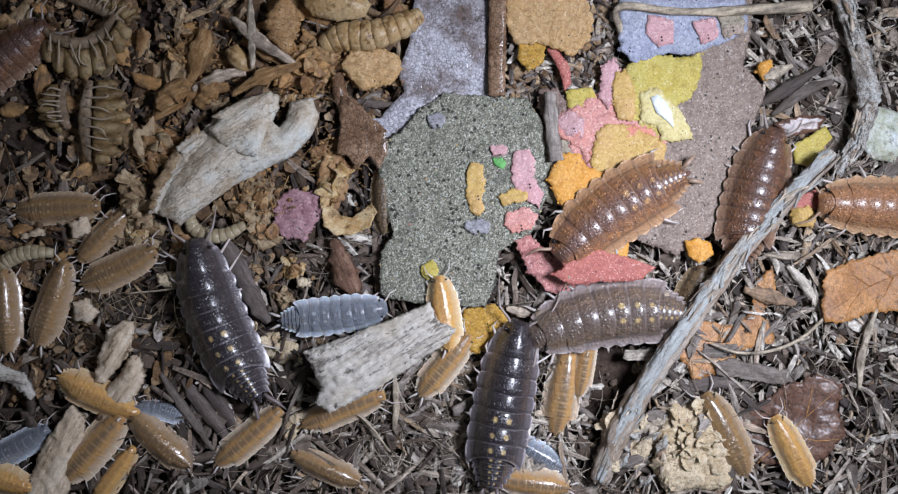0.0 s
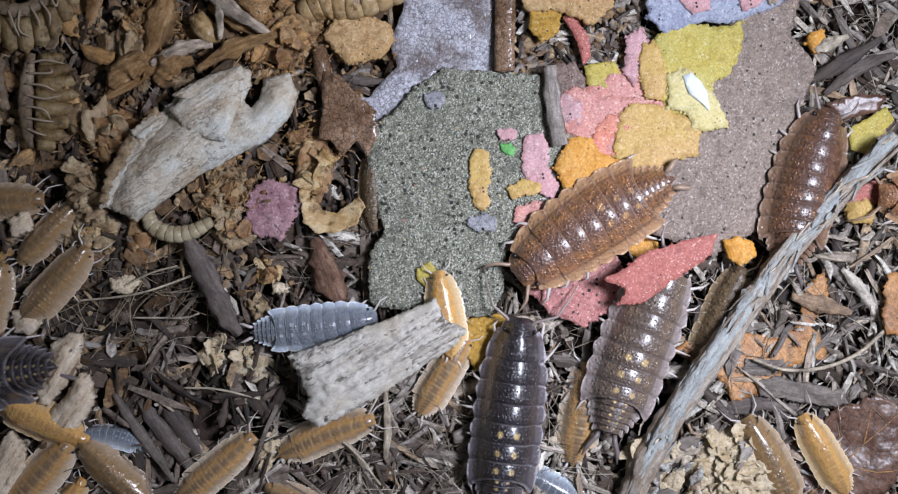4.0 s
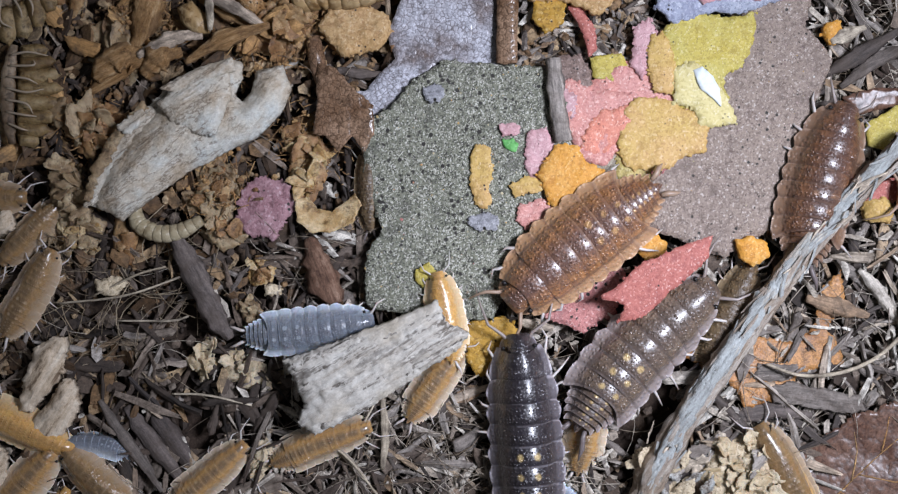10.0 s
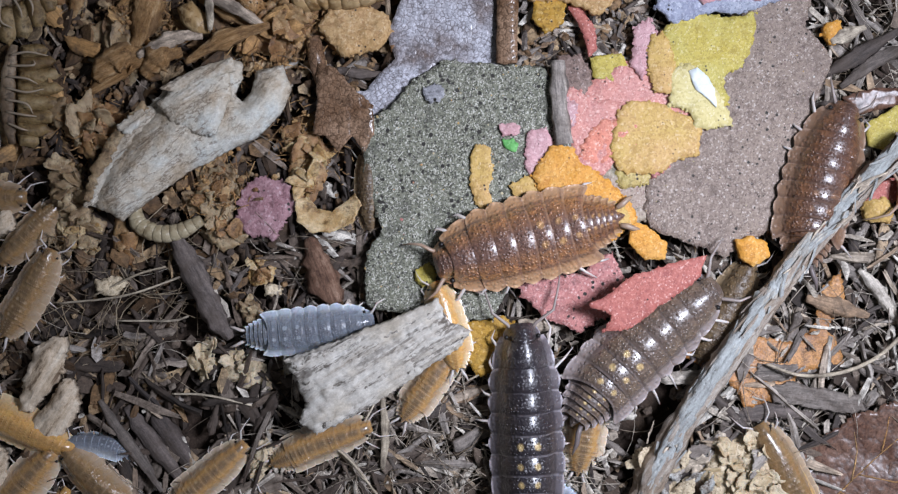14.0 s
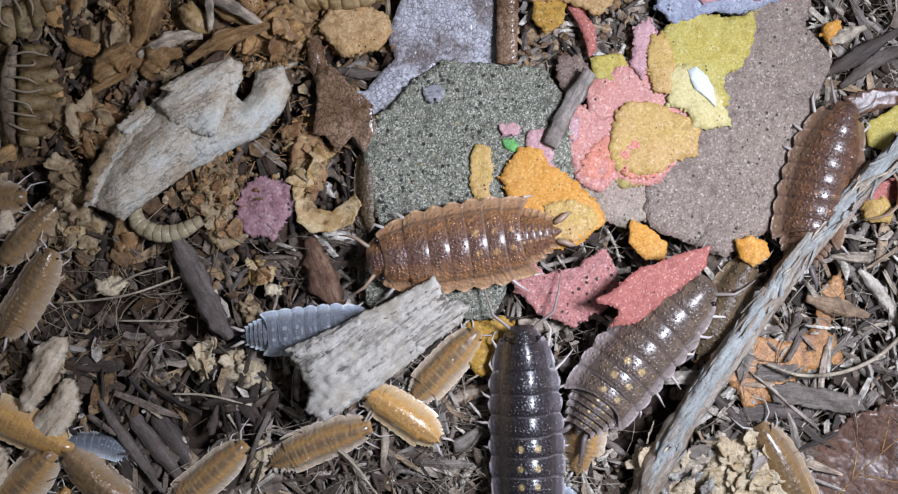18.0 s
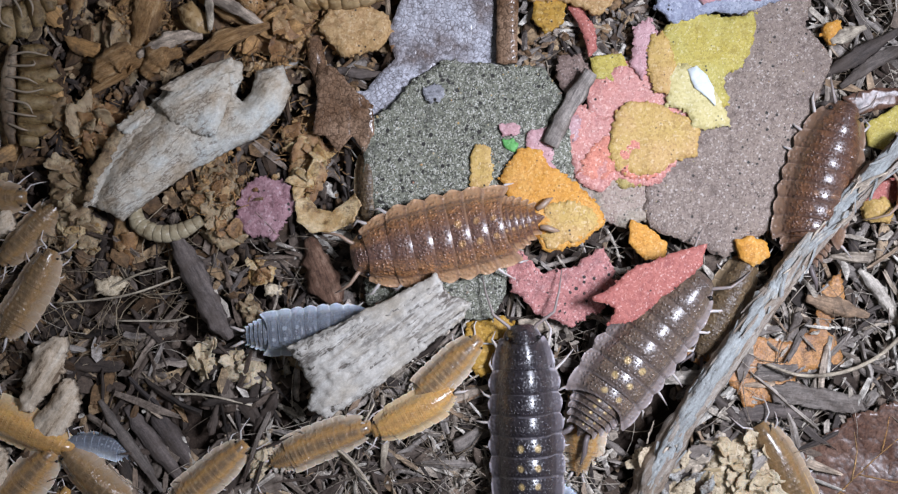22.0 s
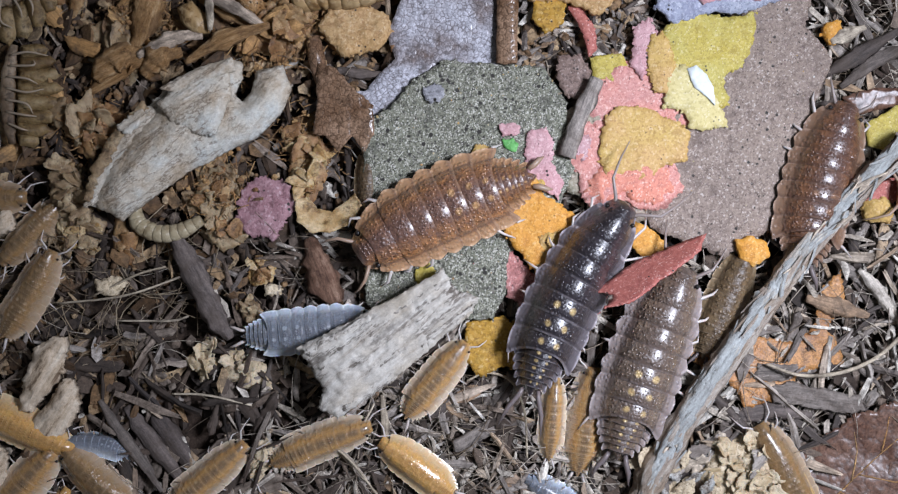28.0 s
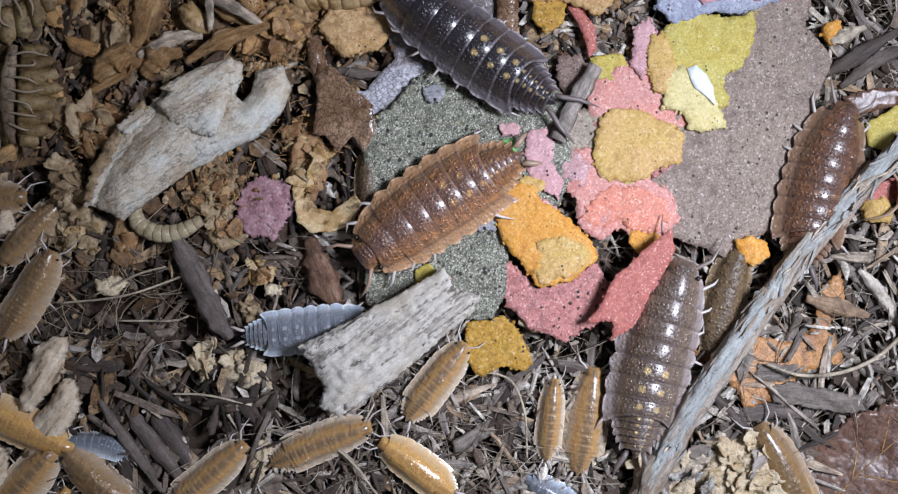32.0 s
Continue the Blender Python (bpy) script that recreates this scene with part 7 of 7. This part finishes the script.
def wood_chips():
    rnd = random.Random(5)
    for name, label, material, count, size, wide, right in (
            ("wood_chip", "weathered grey-brown wood chip in the litter", M_CHIP, 290, 5.0, (0.7, 1.5), 0.0),
            ("pale_splinter", "pale grey weathered wood splinter in the litter", M_PALECHIP, 170, 7.0, (0.6, 1.2), 0.8)):
        protos = []
        for i in range(14):
            vs, fs = sliver(rnd, size * MM, rnd.uniform(*wide) * MM, rnd.uniform(0.4, 0.8) * MM)
            protos.append(mesh_of(name, vs, fs, material, False))
        made = 0
        while made < count:
            x, y = rnd.uniform(-60, 60), rnd.uniform(-33, 32)
            if rnd.random() < left_top(x, y) * 0.7 or (-9 < x < 42 and -6 < y < 27) or hollow(x, y) or (x < -20 and y > -10 and rnd.random() < 0.65) or (x < 12 and not (x > -24 and y < -8) and rnd.random() < right):
                continue
            made += 1
            ob = new(name, rnd.choice(protos))
            ob.matrix_basis = Matrix.LocRotScale((x * MM, y * MM, (ground_height(x, y) + rnd.uniform(1.6, 3.0)) * MM),
                Euler((rnd.uniform(-0.5, 0.5), rnd.gauss(0, 0.10), rnd.uniform(0, 6.28))), Vector((rnd.uniform(0.45, 1.3), rnd.uniform(0.5, 1.2), rnd.uniform(0.6, 1.2))))
            tagged(ob, label, "wood chip", "wood chips")


def bark_pieces():
    """Broad angular pieces of dark bark and grey wood lying in the litter."""
    rnd = random.Random(15)
    dark = litter_mat("dark_bark", [(0.0, (0.030, 0.023, 0.019)), (0.45, (0.075, 0.056, 0.045)), (0.8, (0.145, 0.112, 0.09)), (1.0, (0.25, 0.205, 0.165))])
    for name, label, material, count, region in (
            ("bark_piece", "dark weathered piece of bark in the litter", dark, 170, (-62, -6, -32, 14)),
            ("wood_piece", "grey-brown weathered piece of wood in the litter", M_CHIP, 90, (-14, 62, -33, 30))):
        protos = []
        for i in range(12):
            ln, wd = rnd.uniform(1.8, 4.2), rnd.uniform(0.5, 1.1)
            ring = [(-ln, rnd.uniform(-0.6, 0.0) * wd), (-ln * rnd.uniform(0.7, 0.95), rnd.uniform(0.4, 1.0) * wd), (0, rnd.uniform(0.7, 1.1) * wd), (ln * rnd.uniform(0.6, 0.95), rnd.uniform(0.5, 1.0) * wd), (ln, rnd.uniform(-0.4, 0.4) * wd), (ln * rnd.uniform(0.7, 0.9), -rnd.uniform(0.5, 1.0) * wd), (0, -rnd.uniform(0.7, 1.1) * wd), (-ln * rnd.uniform(0.7, 0.95), -rnd.uniform(0.6, 1.0) * wd)]
            protos.append(slab_mesh(name, ring, rnd.uniform(0.35, 0.7), material, rel=0.26, step=0.5, rough=0.25, seed=150.0 + i, grain=0.01)[0])
        made = 0
        while made < count:
            x, y = rnd.uniform(region[0], region[1]), rnd.uniform(region[2], region[3])
            if hollow(x, y) or rnd.random() < left_top(x, y) * 0.6 or (-11 < x < 43 and -9 < y < 34) or (-20 < x < 3 and -20 < y < -4):
                continue
            made += 1
            ob = new(name, rnd.choice(protos))
            big = rnd.uniform(0.55, 1.15)
            ob.matrix_basis = Matrix.LocRotScale((x * MM, y * MM, (ground_height(x, y) + rnd.uniform(1.3, 2.5)) * MM), Euler((rnd.gauss(0, 0.25), rnd.gauss(0, 0.12), rnd.uniform(0, 6.28))), Vector((big, big, big)))
            tagged(ob, label, "bark" if name == "bark_piece" else "wood", name.replace("_", " ") + "s")


bark_pieces()
wood_chips()

# ---------------------------------------------------------------- what moves


def gait(thing, spans, beat, bends):
    """Bends a woodlouse's body at the given times and swings its legs and feelers while it walks."""
    ln = BODY_LENGTH[thing]
    when, turn = [b[0] for b in bends], [b[1] for b in bends]
    for k, side, ob, x in WALKING_PARTS[thing]:
        root = Matrix.Translation(ob.location)
        rows = {0.0: 0.0, 32.0: 0.0}
        rows.update({float(t): 0.0 for t in when})
        if k >= 0:
            for start, end in spans:
                steps = max(2, int((end - start) / (beat / 4)))
                for i in range(steps + 1):
                    t = start + (end - start) * i / steps
                    ease = math.sin(math.pi * i / steps) ** 0.3 if 0 < i < steps else 0.0
                    a = 2 * math.pi * (t / beat + k / 7 + (0.5 if side > 0 else 0))
                    rows[round(t, 2)] = ease * (13 * math.sin(a) if k else 16 * math.sin(a * 0.5 + side))
        walk(ob, [(t, flexed(x, ln, radians(float(np.interp(t, when, turn)))) @ root @ pose(0, 0, 0, 0, 0, rows[t])) for t in sorted(rows)])


def motions():
    gait(A, ((2.0, 3.5), (7.4, 9.0), (10.5, 13.6), (14.2, 18.0)), 0.6, ((0, 30), (2, 22), (5.5, 12), (11, 12), (13, 8), (19, 0), (25, 6), (28, 20), (32, 14)))
    gait(B, ((3.5, 5.5), (23.4, 25.6), (25.6, 28.2), (28.6, 31.9)), 0.5, ((0, -6), (9, 4), (23.5, 2), (24.5, -6), (25.5, -8), (27.5, -20), (28, -26), (29, -48), (29.5, -44), (30, -22), (30.4, 12), (30.8, 14), (31.1, 16), (31.5, -6), (32, -6)))
    gait(C, ((0.5, 5.2), (23.6, 26.5)), 0.6, ((0, 42), (0.7, 40), (1.6, 36), (2.6, 16), (3.5, -4), (5.5, -24), (14, -22), (19, -14), (25, -10), (32, -14)))
    gait(E, ((0.2, 4.9),), 0.4, ((0, -30), (1, -24), (1.6, -20), (2, -6), (2.6, 14), (3, 14), (3.5, 4), (5, 0), (32, 0)))
    gait(S1, ((14.2, 20.2), (22.2, 25.8)), 0.35, ((0, 4), (14, 10), (16.5, 0), (18, 12), (20, 0), (23, -14), (24, 0), (25.5, 10), (32, 10)))
    walk(A, [(0, pose(0.02266, 0.00543, 0.0015, 0, 0, -147)), (1, pose(0.02163, 0.00558, 0.0015, 0, 0, -145)), (2, pose(0.02038, 0.00474, 0.0015, 0, 0, -146)), (2.6, pose(0.01796, 0.00319, 0.0015, 0, 0, -149)), (3.5, pose(0.01674, 0.00296, 0.0015, 0, 0, -148)),
        (5.5, pose(0.01599, 0.00275, 0.0015, 0, 0, -148)), (7, pose(0.01599, 0.00256, 0.0015, 0, 0, -148)), (8, pose(0.01536, 0.00194, 0.0015, 0, 0, -146)), (9, pose(0.01449, 0.00094, 0.0015, 0, 0, -144)), (10, pose(0.01464, 0.00084, 0.0015, 0, 0, -142)),
        (11, pose(0.01396, 0.00022, 0.0015, 0, 0, -149)), (11.5, pose(0.01271, 0.00059, 0.0015, 0, 0, -153)), (12, pose(0.01146, 0.00122, 0.0016, 0, 0, -157)), (13, pose(0.00987, 0.00200, 0.0017, 0, 0, -168)), (14, pose(0.00896, 0.00100, 0.0017, 0, 0, -165)),
        (14.5, pose(0.00781, 0.00078, 0.0017, 0, 0, -165)), (16.5, pose(0.00312, 0.00028, 0.0019, 0, 0, -166)), (17.1, pose(0.00240, -0.00003, 0.0019, 0, 0, -169)), (18, pose(0.00194, 0.00016, 0.0019, 0, 0, -171)), (19, pose(0.00184, 0.00084, 0.0019, 0, 0, -173)),
        (21, pose(0.00053, 0.00062, 0.0019, 0, 0, -170)), (23, pose(0.00006, 0.00172, 0.0019, 0, 0, -166)), (25.5, pose(0.00022, 0.00194, 0.0019, 0, 0, -163)), (27.5, pose(-0.00019, 0.00397, 0.0019, 0, 0, -157)), (28, pose(-0.00034, 0.00431, 0.0019, 0, 0, -156)),
        (30, pose(-0.00072, 0.00468, 0.0019, 0, 0, -153)), (32, pose(-0.00097, 0.00506, 0.0019, 0, 0, -147))])
    walk(B, [(0, pose(0.00710, -0.02144, 0.0010, 0, 0, 80)), (1.5, pose(0.00702, -0.02194, 0.0010, 0, 0, 80)), (3.5, pose(0.00674, -0.01984, 0.0010, 0, 0, 82)), (5.5, pose(0.00678, -0.01998, 0.0010, 0, 0, 86)), (7.5, pose(0.00724, -0.02070, 0.0010, 0, 0, 87)),
        (9, pose(0.00834, -0.02148, 0.0010, 0, 0, 94)), (13, pose(0.00849, -0.02014, 0.0010, 0, 0, 92)), (19, pose(0.00849, -0.02039, 0.0010, 0, 0, 92)), (23.5, pose(0.00849, -0.02023, 0.0010, 0, 0, 92)), (24, pose(0.00902, -0.01430, 0.0014, 0, 0, 85)),
        (24.5, pose(0.00881, -0.01408, 0.0014, 0, 0, 84)), (25.5, pose(0.00881, -0.01336, 0.0015, 0, 0, 84)), (27.5, pose(0.01240, -0.00525, 0.0022, 0, 0, 66)), (28, pose(0.01271, -0.00540, 0.0022, 0, 0, 63)), (29, pose(0.01318, -0.00634, 0.0022, 0, 0, 52)),
        (29.5, pose(0.01333, -0.00649, 0.0022, 0, 0, 52)), (30, pose(0.01224, -0.00415, 0.0022, 0, 0, 59)), (30.4, pose(0.01052, 0.00037, 0.0024, 0, 0, 83)), (30.8, pose(0.01115, 0.00631, 0.0026, 0, 0, 97)), (31.1, pose(0.01052, 0.01099, 0.0026, 0, 0, 107)),
        (31.5, pose(0.00490, 0.02067, 0.0020, 0, 0, 144)), (32, pose(0.00225, 0.02192, 0.0020, 0, 0, 144))])
    walk(C, [(0, pose(0.02152, -0.00884, 0.0006, 0, 0, -172)), (0.7, pose(0.02342, -0.00903, 0.0006, 0, 0, -178)), (1, pose(0.02304, -0.00922, 0.0006, 0, 0, 155)), (1.6, pose(0.02266, -0.01055, 0.0006, 0, 0, 138)), (2, pose(0.02228, -0.01245, 0.0006, 0, 0, 112)), (2.6, pose(0.02133, -0.01294, 0.0006, 0, 0, 103)),
        (3.5, pose(0.02134, -0.01201, 0.0006, 0, 0, 82)), (5.5, pose(0.02083, -0.01133, 0.0008, 0, 0, 46)), (6, pose(0.02051, -0.01133, 0.0008, 0, 0, 45)), (9, pose(0.02042, -0.01165, 0.0008, 0, 0, 47)), (14, pose(0.02045, -0.01133, 0.0008, 0, 0, 44)),
        (19, pose(0.02051, -0.01196, 0.0008, 0, 0, 50)), (23, pose(0.02051, -0.01180, 0.0008, 0, 0, 53)), (24, pose(0.02067, -0.01212, 0.0008, 0, 0, 58)), (25.5, pose(0.02098, -0.01274, 0.0008, 0, 0, 64)), (27.5, pose(0.02145, -0.01290, 0.0008, 0, 0, 69)),
        (29, pose(0.02161, -0.01258, 0.0008, 0, 0, 73)), (30.4, pose(0.02192, -0.01249, 0.0008, 0, 0, 75)), (32, pose(0.02239, -0.01236, 0.0008, 0, 0, 76))])
    walk(E, [(0, pose(-0.03070, -0.01059, 0.0003, 0, 0, 112)), (1, pose(-0.03096, -0.00906, 0.0003, 0, 0, 111)), (1.6, pose(-0.03268, -0.00906, 0.0003, 0, 0, 117)), (2, pose(-0.03211, -0.01287, 0.0003, 0, 0, 130)), (2.3, pose(-0.03173, -0.01329, 0.0003, 0, 0, 142)), (2.6, pose(-0.03322, -0.01483, 0.0003, 0, 0, 157)), (3, pose(-0.03783, -0.01444, 0.0003, 0, 0, 173)),
        (3.5, pose(-0.04571, -0.01411, 0.0003, 0, 0, -176)), (4.2, pose(-0.06012, -0.01579, 0.0003, 0, 0, -172)), (5, pose(-0.06781, -0.01690, 0.0000, 0, 0, -174)), (32, pose(-0.06767, -0.01687, 0.0000, 0, 0, -174))])
    walk(S1, [(0, pose(-0.00061, -0.00902, 0.0012, 0, 0, 98)), (6, pose(-0.00031, -0.00771, 0.0012, 0, 0, 99)), (12, pose(-0.00031, -0.00794, 0.0012, 0, 0, 99)), (14, pose(-0.00009, -0.00882, 0.0012, 0, 0, 104)), (14.5, pose(0.00022, -0.01001, 0.0010, 0, 0, 100)), (16.5, pose(0.00132, -0.01426, 0.0006, 0, 0, 98)), (17.1, pose(0.00101, -0.01395, 0.0006, 0, 0, 51)),
        (17.5, pose(-0.00293, -0.01694, 0.0006, 0, 0, 84)), (18, pose(-0.00498, -0.01852, 0.0006, 0, 0, 146)), (19, pose(-0.00498, -0.01820, 0.0006, 0, 0, 168)), (19.5, pose(-0.00498, -0.01637, 0.0006, 0, 0, -166)), (21, pose(-0.00372, -0.01726, 0.0006, 0, 0, -150)), (22, pose(-0.00372, -0.01820, 0.0005, 0, 0, -152)), (23, pose(-0.00356, -0.01952, 0.0003, 0, 0, 83)),
        (24, pose(-0.00387, -0.02119, 0.0002, 0, 0, 106)), (25.5, pose(-0.00324, -0.02428, 0.0000, 0, 0, 140)), (28, pose(-0.00331, -0.02450, 0.0000, 0, 0, 143)), (32, pose(-0.00331, -0.02450, 0.0000, 0, 0, 143))])
    walk(S2, [(0, pose(-0.00069, -0.01603, -0.0003, 0, 0, 51)), (5.5, pose(-0.00089, -0.01496, -0.0003, 0, 0, 59)), (9, pose(-0.00139, -0.01518, -0.0003, 0, 0, 55)), (13, pose(-0.00221, -0.01496, -0.0003, 0, 0, 57)), (16.5, pose(-0.00168, -0.01559, -0.0002, 0, 0, 45)), (17.5, pose(-0.00057, -0.01322, -0.0001, 0, 0, 48)), (19, pose(-0.00047, -0.01353, -0.0001, 0, 0, 44)), (25.5, pose(-0.00104, -0.01432, 0.0000, 0, 0, 47)), (28, pose(-0.00158, -0.01486, 0.0000, 0, 0, 51)), (32, pose(-0.00152, -0.01502, 0.0000, 0, 0, 52))])
    walk(S3, [(0, pose(0.04609, -0.02753, 0.0002, 0, 0, 117)), (2.3, pose(0.04576, -0.02741, 0.0002, 0, 0, 116)), (3.5, pose(0.04458, -0.02479, 0.0002, 0, 0, 122)), (4.5, pose(0.04159, -0.02399, 0.0000, 0, 0, 118)), (5.5, pose(0.03807, -0.02555, -0.0006, 0, 0, 118)), (32, pose(0.03801, -0.02555, -0.0006, 0, 0, 118))])
    walk(S4, [(0, pose(-0.04441, -0.00299, 0.0000, 0, 0, 25)), (2.3, pose(-0.04439, -0.00315, 0.0000, 0, 0, 27)), (5.5, pose(-0.04636, -0.00538, 0.0000, 0, 0, 62)), (9, pose(-0.04651, -0.00538, 0.0000, 0, 0, 60)), (32, pose(-0.04651, -0.00553, 0.0000, 0, 0, 59))])
    walk(S5, [(0, pose(0.03210, -0.00874, -0.0010, 0, 0, 71)), (13, pose(0.03074, -0.00753, -0.0010, 0, 0, 63)), (19, pose(0.03058, -0.00689, -0.0010, 0, 0, 62)), (28, pose(0.03058, -0.00658, -0.0007, 0, 0, 67)), (32, pose(0.03058, -0.00604, -0.0006, 0, 0, 74))])
    walk(S6, [(0, pose(0.01820, -0.01580, -0.0004, 0, 0, 80)), (3.5, pose(0.01780, -0.01640, -0.0005, 0, 0, 75)), (5.5, pose(0.01680, -0.01720, -0.0008, 0, 0, 72)), (23.5, pose(0.01500, -0.01840, -0.0010, 0, 0, 76)), (25.5, pose(0.01183, -0.01923, -0.0010, 0, 0, 82)), (28, pose(0.01151, -0.01932, -0.0008, 0, 0, 85)), (32, pose(0.01129, -0.01942, -0.0008, 0, 0, 84))])
    walk(fibre_stick, [(0, pose(0.01383, 0.01597, 0.0019, 0, 0, -85)), (5.5, pose(0.01184, 0.01612, 0.0019, 0, 0, -83)), (13, pose(0.01209, 0.01593, 0.0019, 0, 0, -84)), (14.5, pose(0.01234, 0.01568, 0.0019, 0, 0, -90)), (16.5, pose(0.01310, 0.01518, 0.0019, 0, 0, -118)), (23, pose(0.01323, 0.01518, 0.0019, 0, 0, -120)), (25.5, pose(0.01360, 0.01486, 0.0019, 0, 0, -118)), (28, pose(0.01448, 0.01417, 0.0019, 0, 0, -112)), (32, pose(0.01392, 0.01581, 0.0019, 0, 0, -118))])
    walk(bark, [(0, pose(-0.00925, -0.01425, 0.0022, 0, 0, 0)), (5.5, pose(-0.00807, -0.01259, 0.0022, 0, 0, 0)), (13, pose(-0.00795, -0.01278, 0.0022, 0, 0, 0)), (14.5, pose(-0.00782, -0.01229, 0.0023, 0, 0, 1)), (16.5, pose(-0.00758, -0.01082, 0.0026, 0, 0, 4)), (19, pose(-0.00770, -0.01058, 0.0027, 0, 0, 5)), (21, pose(-0.00758, -0.01033, 0.0027, 0, 0, 5)), (25.5, pose(-0.00685, -0.01033, 0.0027, 0, 0, 6)), (28, pose(-0.00648, -0.01009, 0.0027, 0, 0, 7)), (32, pose(-0.00636, -0.00996, 0.0027, 0, 0, 7))])
    walk(orange_flake, [(0, pose(0.01889, 0.00696, 0.0015, 0, 0, 4)), (2, pose(0.01889, 0.00696, 0.0015, 0, 0, 4)), (5.5, pose(0.01689, 0.00712, 0.0015, 0, 0, 4)), (7, pose(0.01677, 0.00700, 0.0015, 0, 0, 4)), (9, pose(0.01569, 0.00586, 0.0015, 0, 0, 2)), (13, pose(0.01506, 0.00542, 0.0015, 0, 0, 0)), (14.5, pose(0.01424, 0.00542, 0.0015, 0, 0, 0)), (16.5, pose(0.01141, 0.00542, 0.0015, 0, 0, 0)), (19, pose(0.01122, 0.00511, 0.0015, 0, 0, 0)),
        (25.5, pose(0.01109, 0.00511, 0.0015, 0, 0, 0)), (27.5, pose(0.01078, 0.00227, 0.0015, 0, 0, 0)), (29, pose(0.01059, 0.00164, 0.0015, 0, 0, 0)), (32, pose(0.01040, 0.00120, 0.0015, 0, 0, 0))])
    walk(red_flake, [(0, pose(0.01923, -0.00255, 0.0034, 0, 0, -7)), (2, pose(0.02013, -0.00255, 0.0036, 0, 0, -2)), (2.6, pose(0.02320, -0.00296, 0.0042, 0, 0, 13)), (3.5, pose(0.02313, -0.00261, 0.0046, 0, 0, 23)), (5.5, pose(0.02333, -0.00251, 0.0047, 0, 0, 29)), (7, pose(0.02333, -0.00251, 0.0047, 0, 0, 31)), (9, pose(0.02253, -0.00300, 0.0047, 0, 0, 33)), (13, pose(0.02057, -0.00514, 0.0046, 0, 0, 25)), (16.5, pose(0.02149, -0.00453, 0.0047, 0, 0, 29)), (19, pose(0.02131, -0.00423, 0.0047, 0, 0, 28)),
        (25.5, pose(0.02088, -0.00374, 0.0049, -30, 0, 30)), (28, pose(0.02088, -0.00300, 0.0052, -55, 0, 28)), (29.5, pose(0.02088, -0.00361, 0.0050, -30, 0, 33)), (30.4, pose(0.02041, -0.00425, 0.0040, -10, 0, 47)), (32, pose(0.01977, -0.00460, 0.0032, 0, 0, 51))])
    walk(pink_flake, [(0, pose(0.02155, 0.01427, 0.0005, 0, 0, 16)), (5.5, pose(0.01809, 0.01366, 0.0005, 0, 0, 16)), (9, pose(0.01745, 0.01366, 0.0005, 0, 0, 14)), (13, pose(0.01733, 0.01322, 0.0005, 0, 0, 12)), (16.5, pose(0.01745, 0.01069, 0.0005, 0, 0, 8)), (25.5, pose(0.01758, 0.01069, 0.0005, 0, 0, 6)), (28, pose(0.01840, 0.00828, 0.0005, 0, 0, 3)), (29.5, pose(0.01872, 0.00639, 0.0005, 0, 0, 2)), (32, pose(0.01809, 0.00525, 0.0005, 0, 0, 0))])
    walk(rose_flake, [(0, pose(0.01544, -0.00223, 0.0004, 0, 0, 0)), (5.5, pose(0.01368, -0.00437, 0.0004, 0, 0, 0)), (13, pose(0.01305, -0.00437, 0.0004, 0, 0, 0)), (19, pose(0.01210, -0.00374, 0.0004, 0, 0, 0)), (25.5, pose(0.01178, -0.00374, 0.0004, 0, 0, 0)), (30, pose(0.01128, -0.00500, 0.0004, 0, 0, 0)), (32, pose(0.01128, -0.00538, 0.0004, 0, 0, 0))])
    walk(amber_flake, [(0, pose(0.02385, 0.01250, 0.0008, 0, 0, 0)), (5.5, pose(0.02378, 0.01259, 0.0008, 0, 0, 0)), (9, pose(0.02365, 0.01259, 0.0008, 0, 0, 0)), (13, pose(0.02283, 0.01221, 0.0008, 0, 0, 0)), (19, pose(0.02251, 0.01208, 0.0008, 0, 0, 0)), (25.5, pose(0.02239, 0.01208, 0.0008, 0, 0, 0)), (28, pose(0.02138, 0.01157, 0.0008, 0, 0, 0)), (32, pose(0.02074, 0.01132, 0.0008, 0, 0, 0))])
    walk(white_chip, [(0, pose(0.02864, 0.01836, 0.0013, 0, 0, 0)), (5.5, pose(0.02853, 0.01794, 0.0013, 0, 0, 0)), (9, pose(0.02866, 0.01787, 0.0013, 0, 0, 0)), (13, pose(0.02816, 0.01775, 0.0013, 0, 0, 0)), (19, pose(0.02797, 0.01787, 0.0013, 0, 0, 0)), (32, pose(0.02791, 0.01800, 0.0013, 0, 0, 0))])
    walk(pale_flake, [(0, pose(0.02901, 0.01692, 0.0009, 0, 0, 0)), (5.5, pose(0.02845, 0.01609, 0.0009, 0, 0, 0)), (9, pose(0.02826, 0.01609, 0.0009, 0, 0, 0)), (13, pose(0.02776, 0.01583, 0.0009, 0, 0, 0)), (19, pose(0.02750, 0.01583, 0.0009, 0, 0, 0)), (28, pose(0.02713, 0.01571, 0.0009, 0, 0, 0)), (32, pose(0.02700, 0.01558, 0.0009, 0, 0, 0))])


motions()
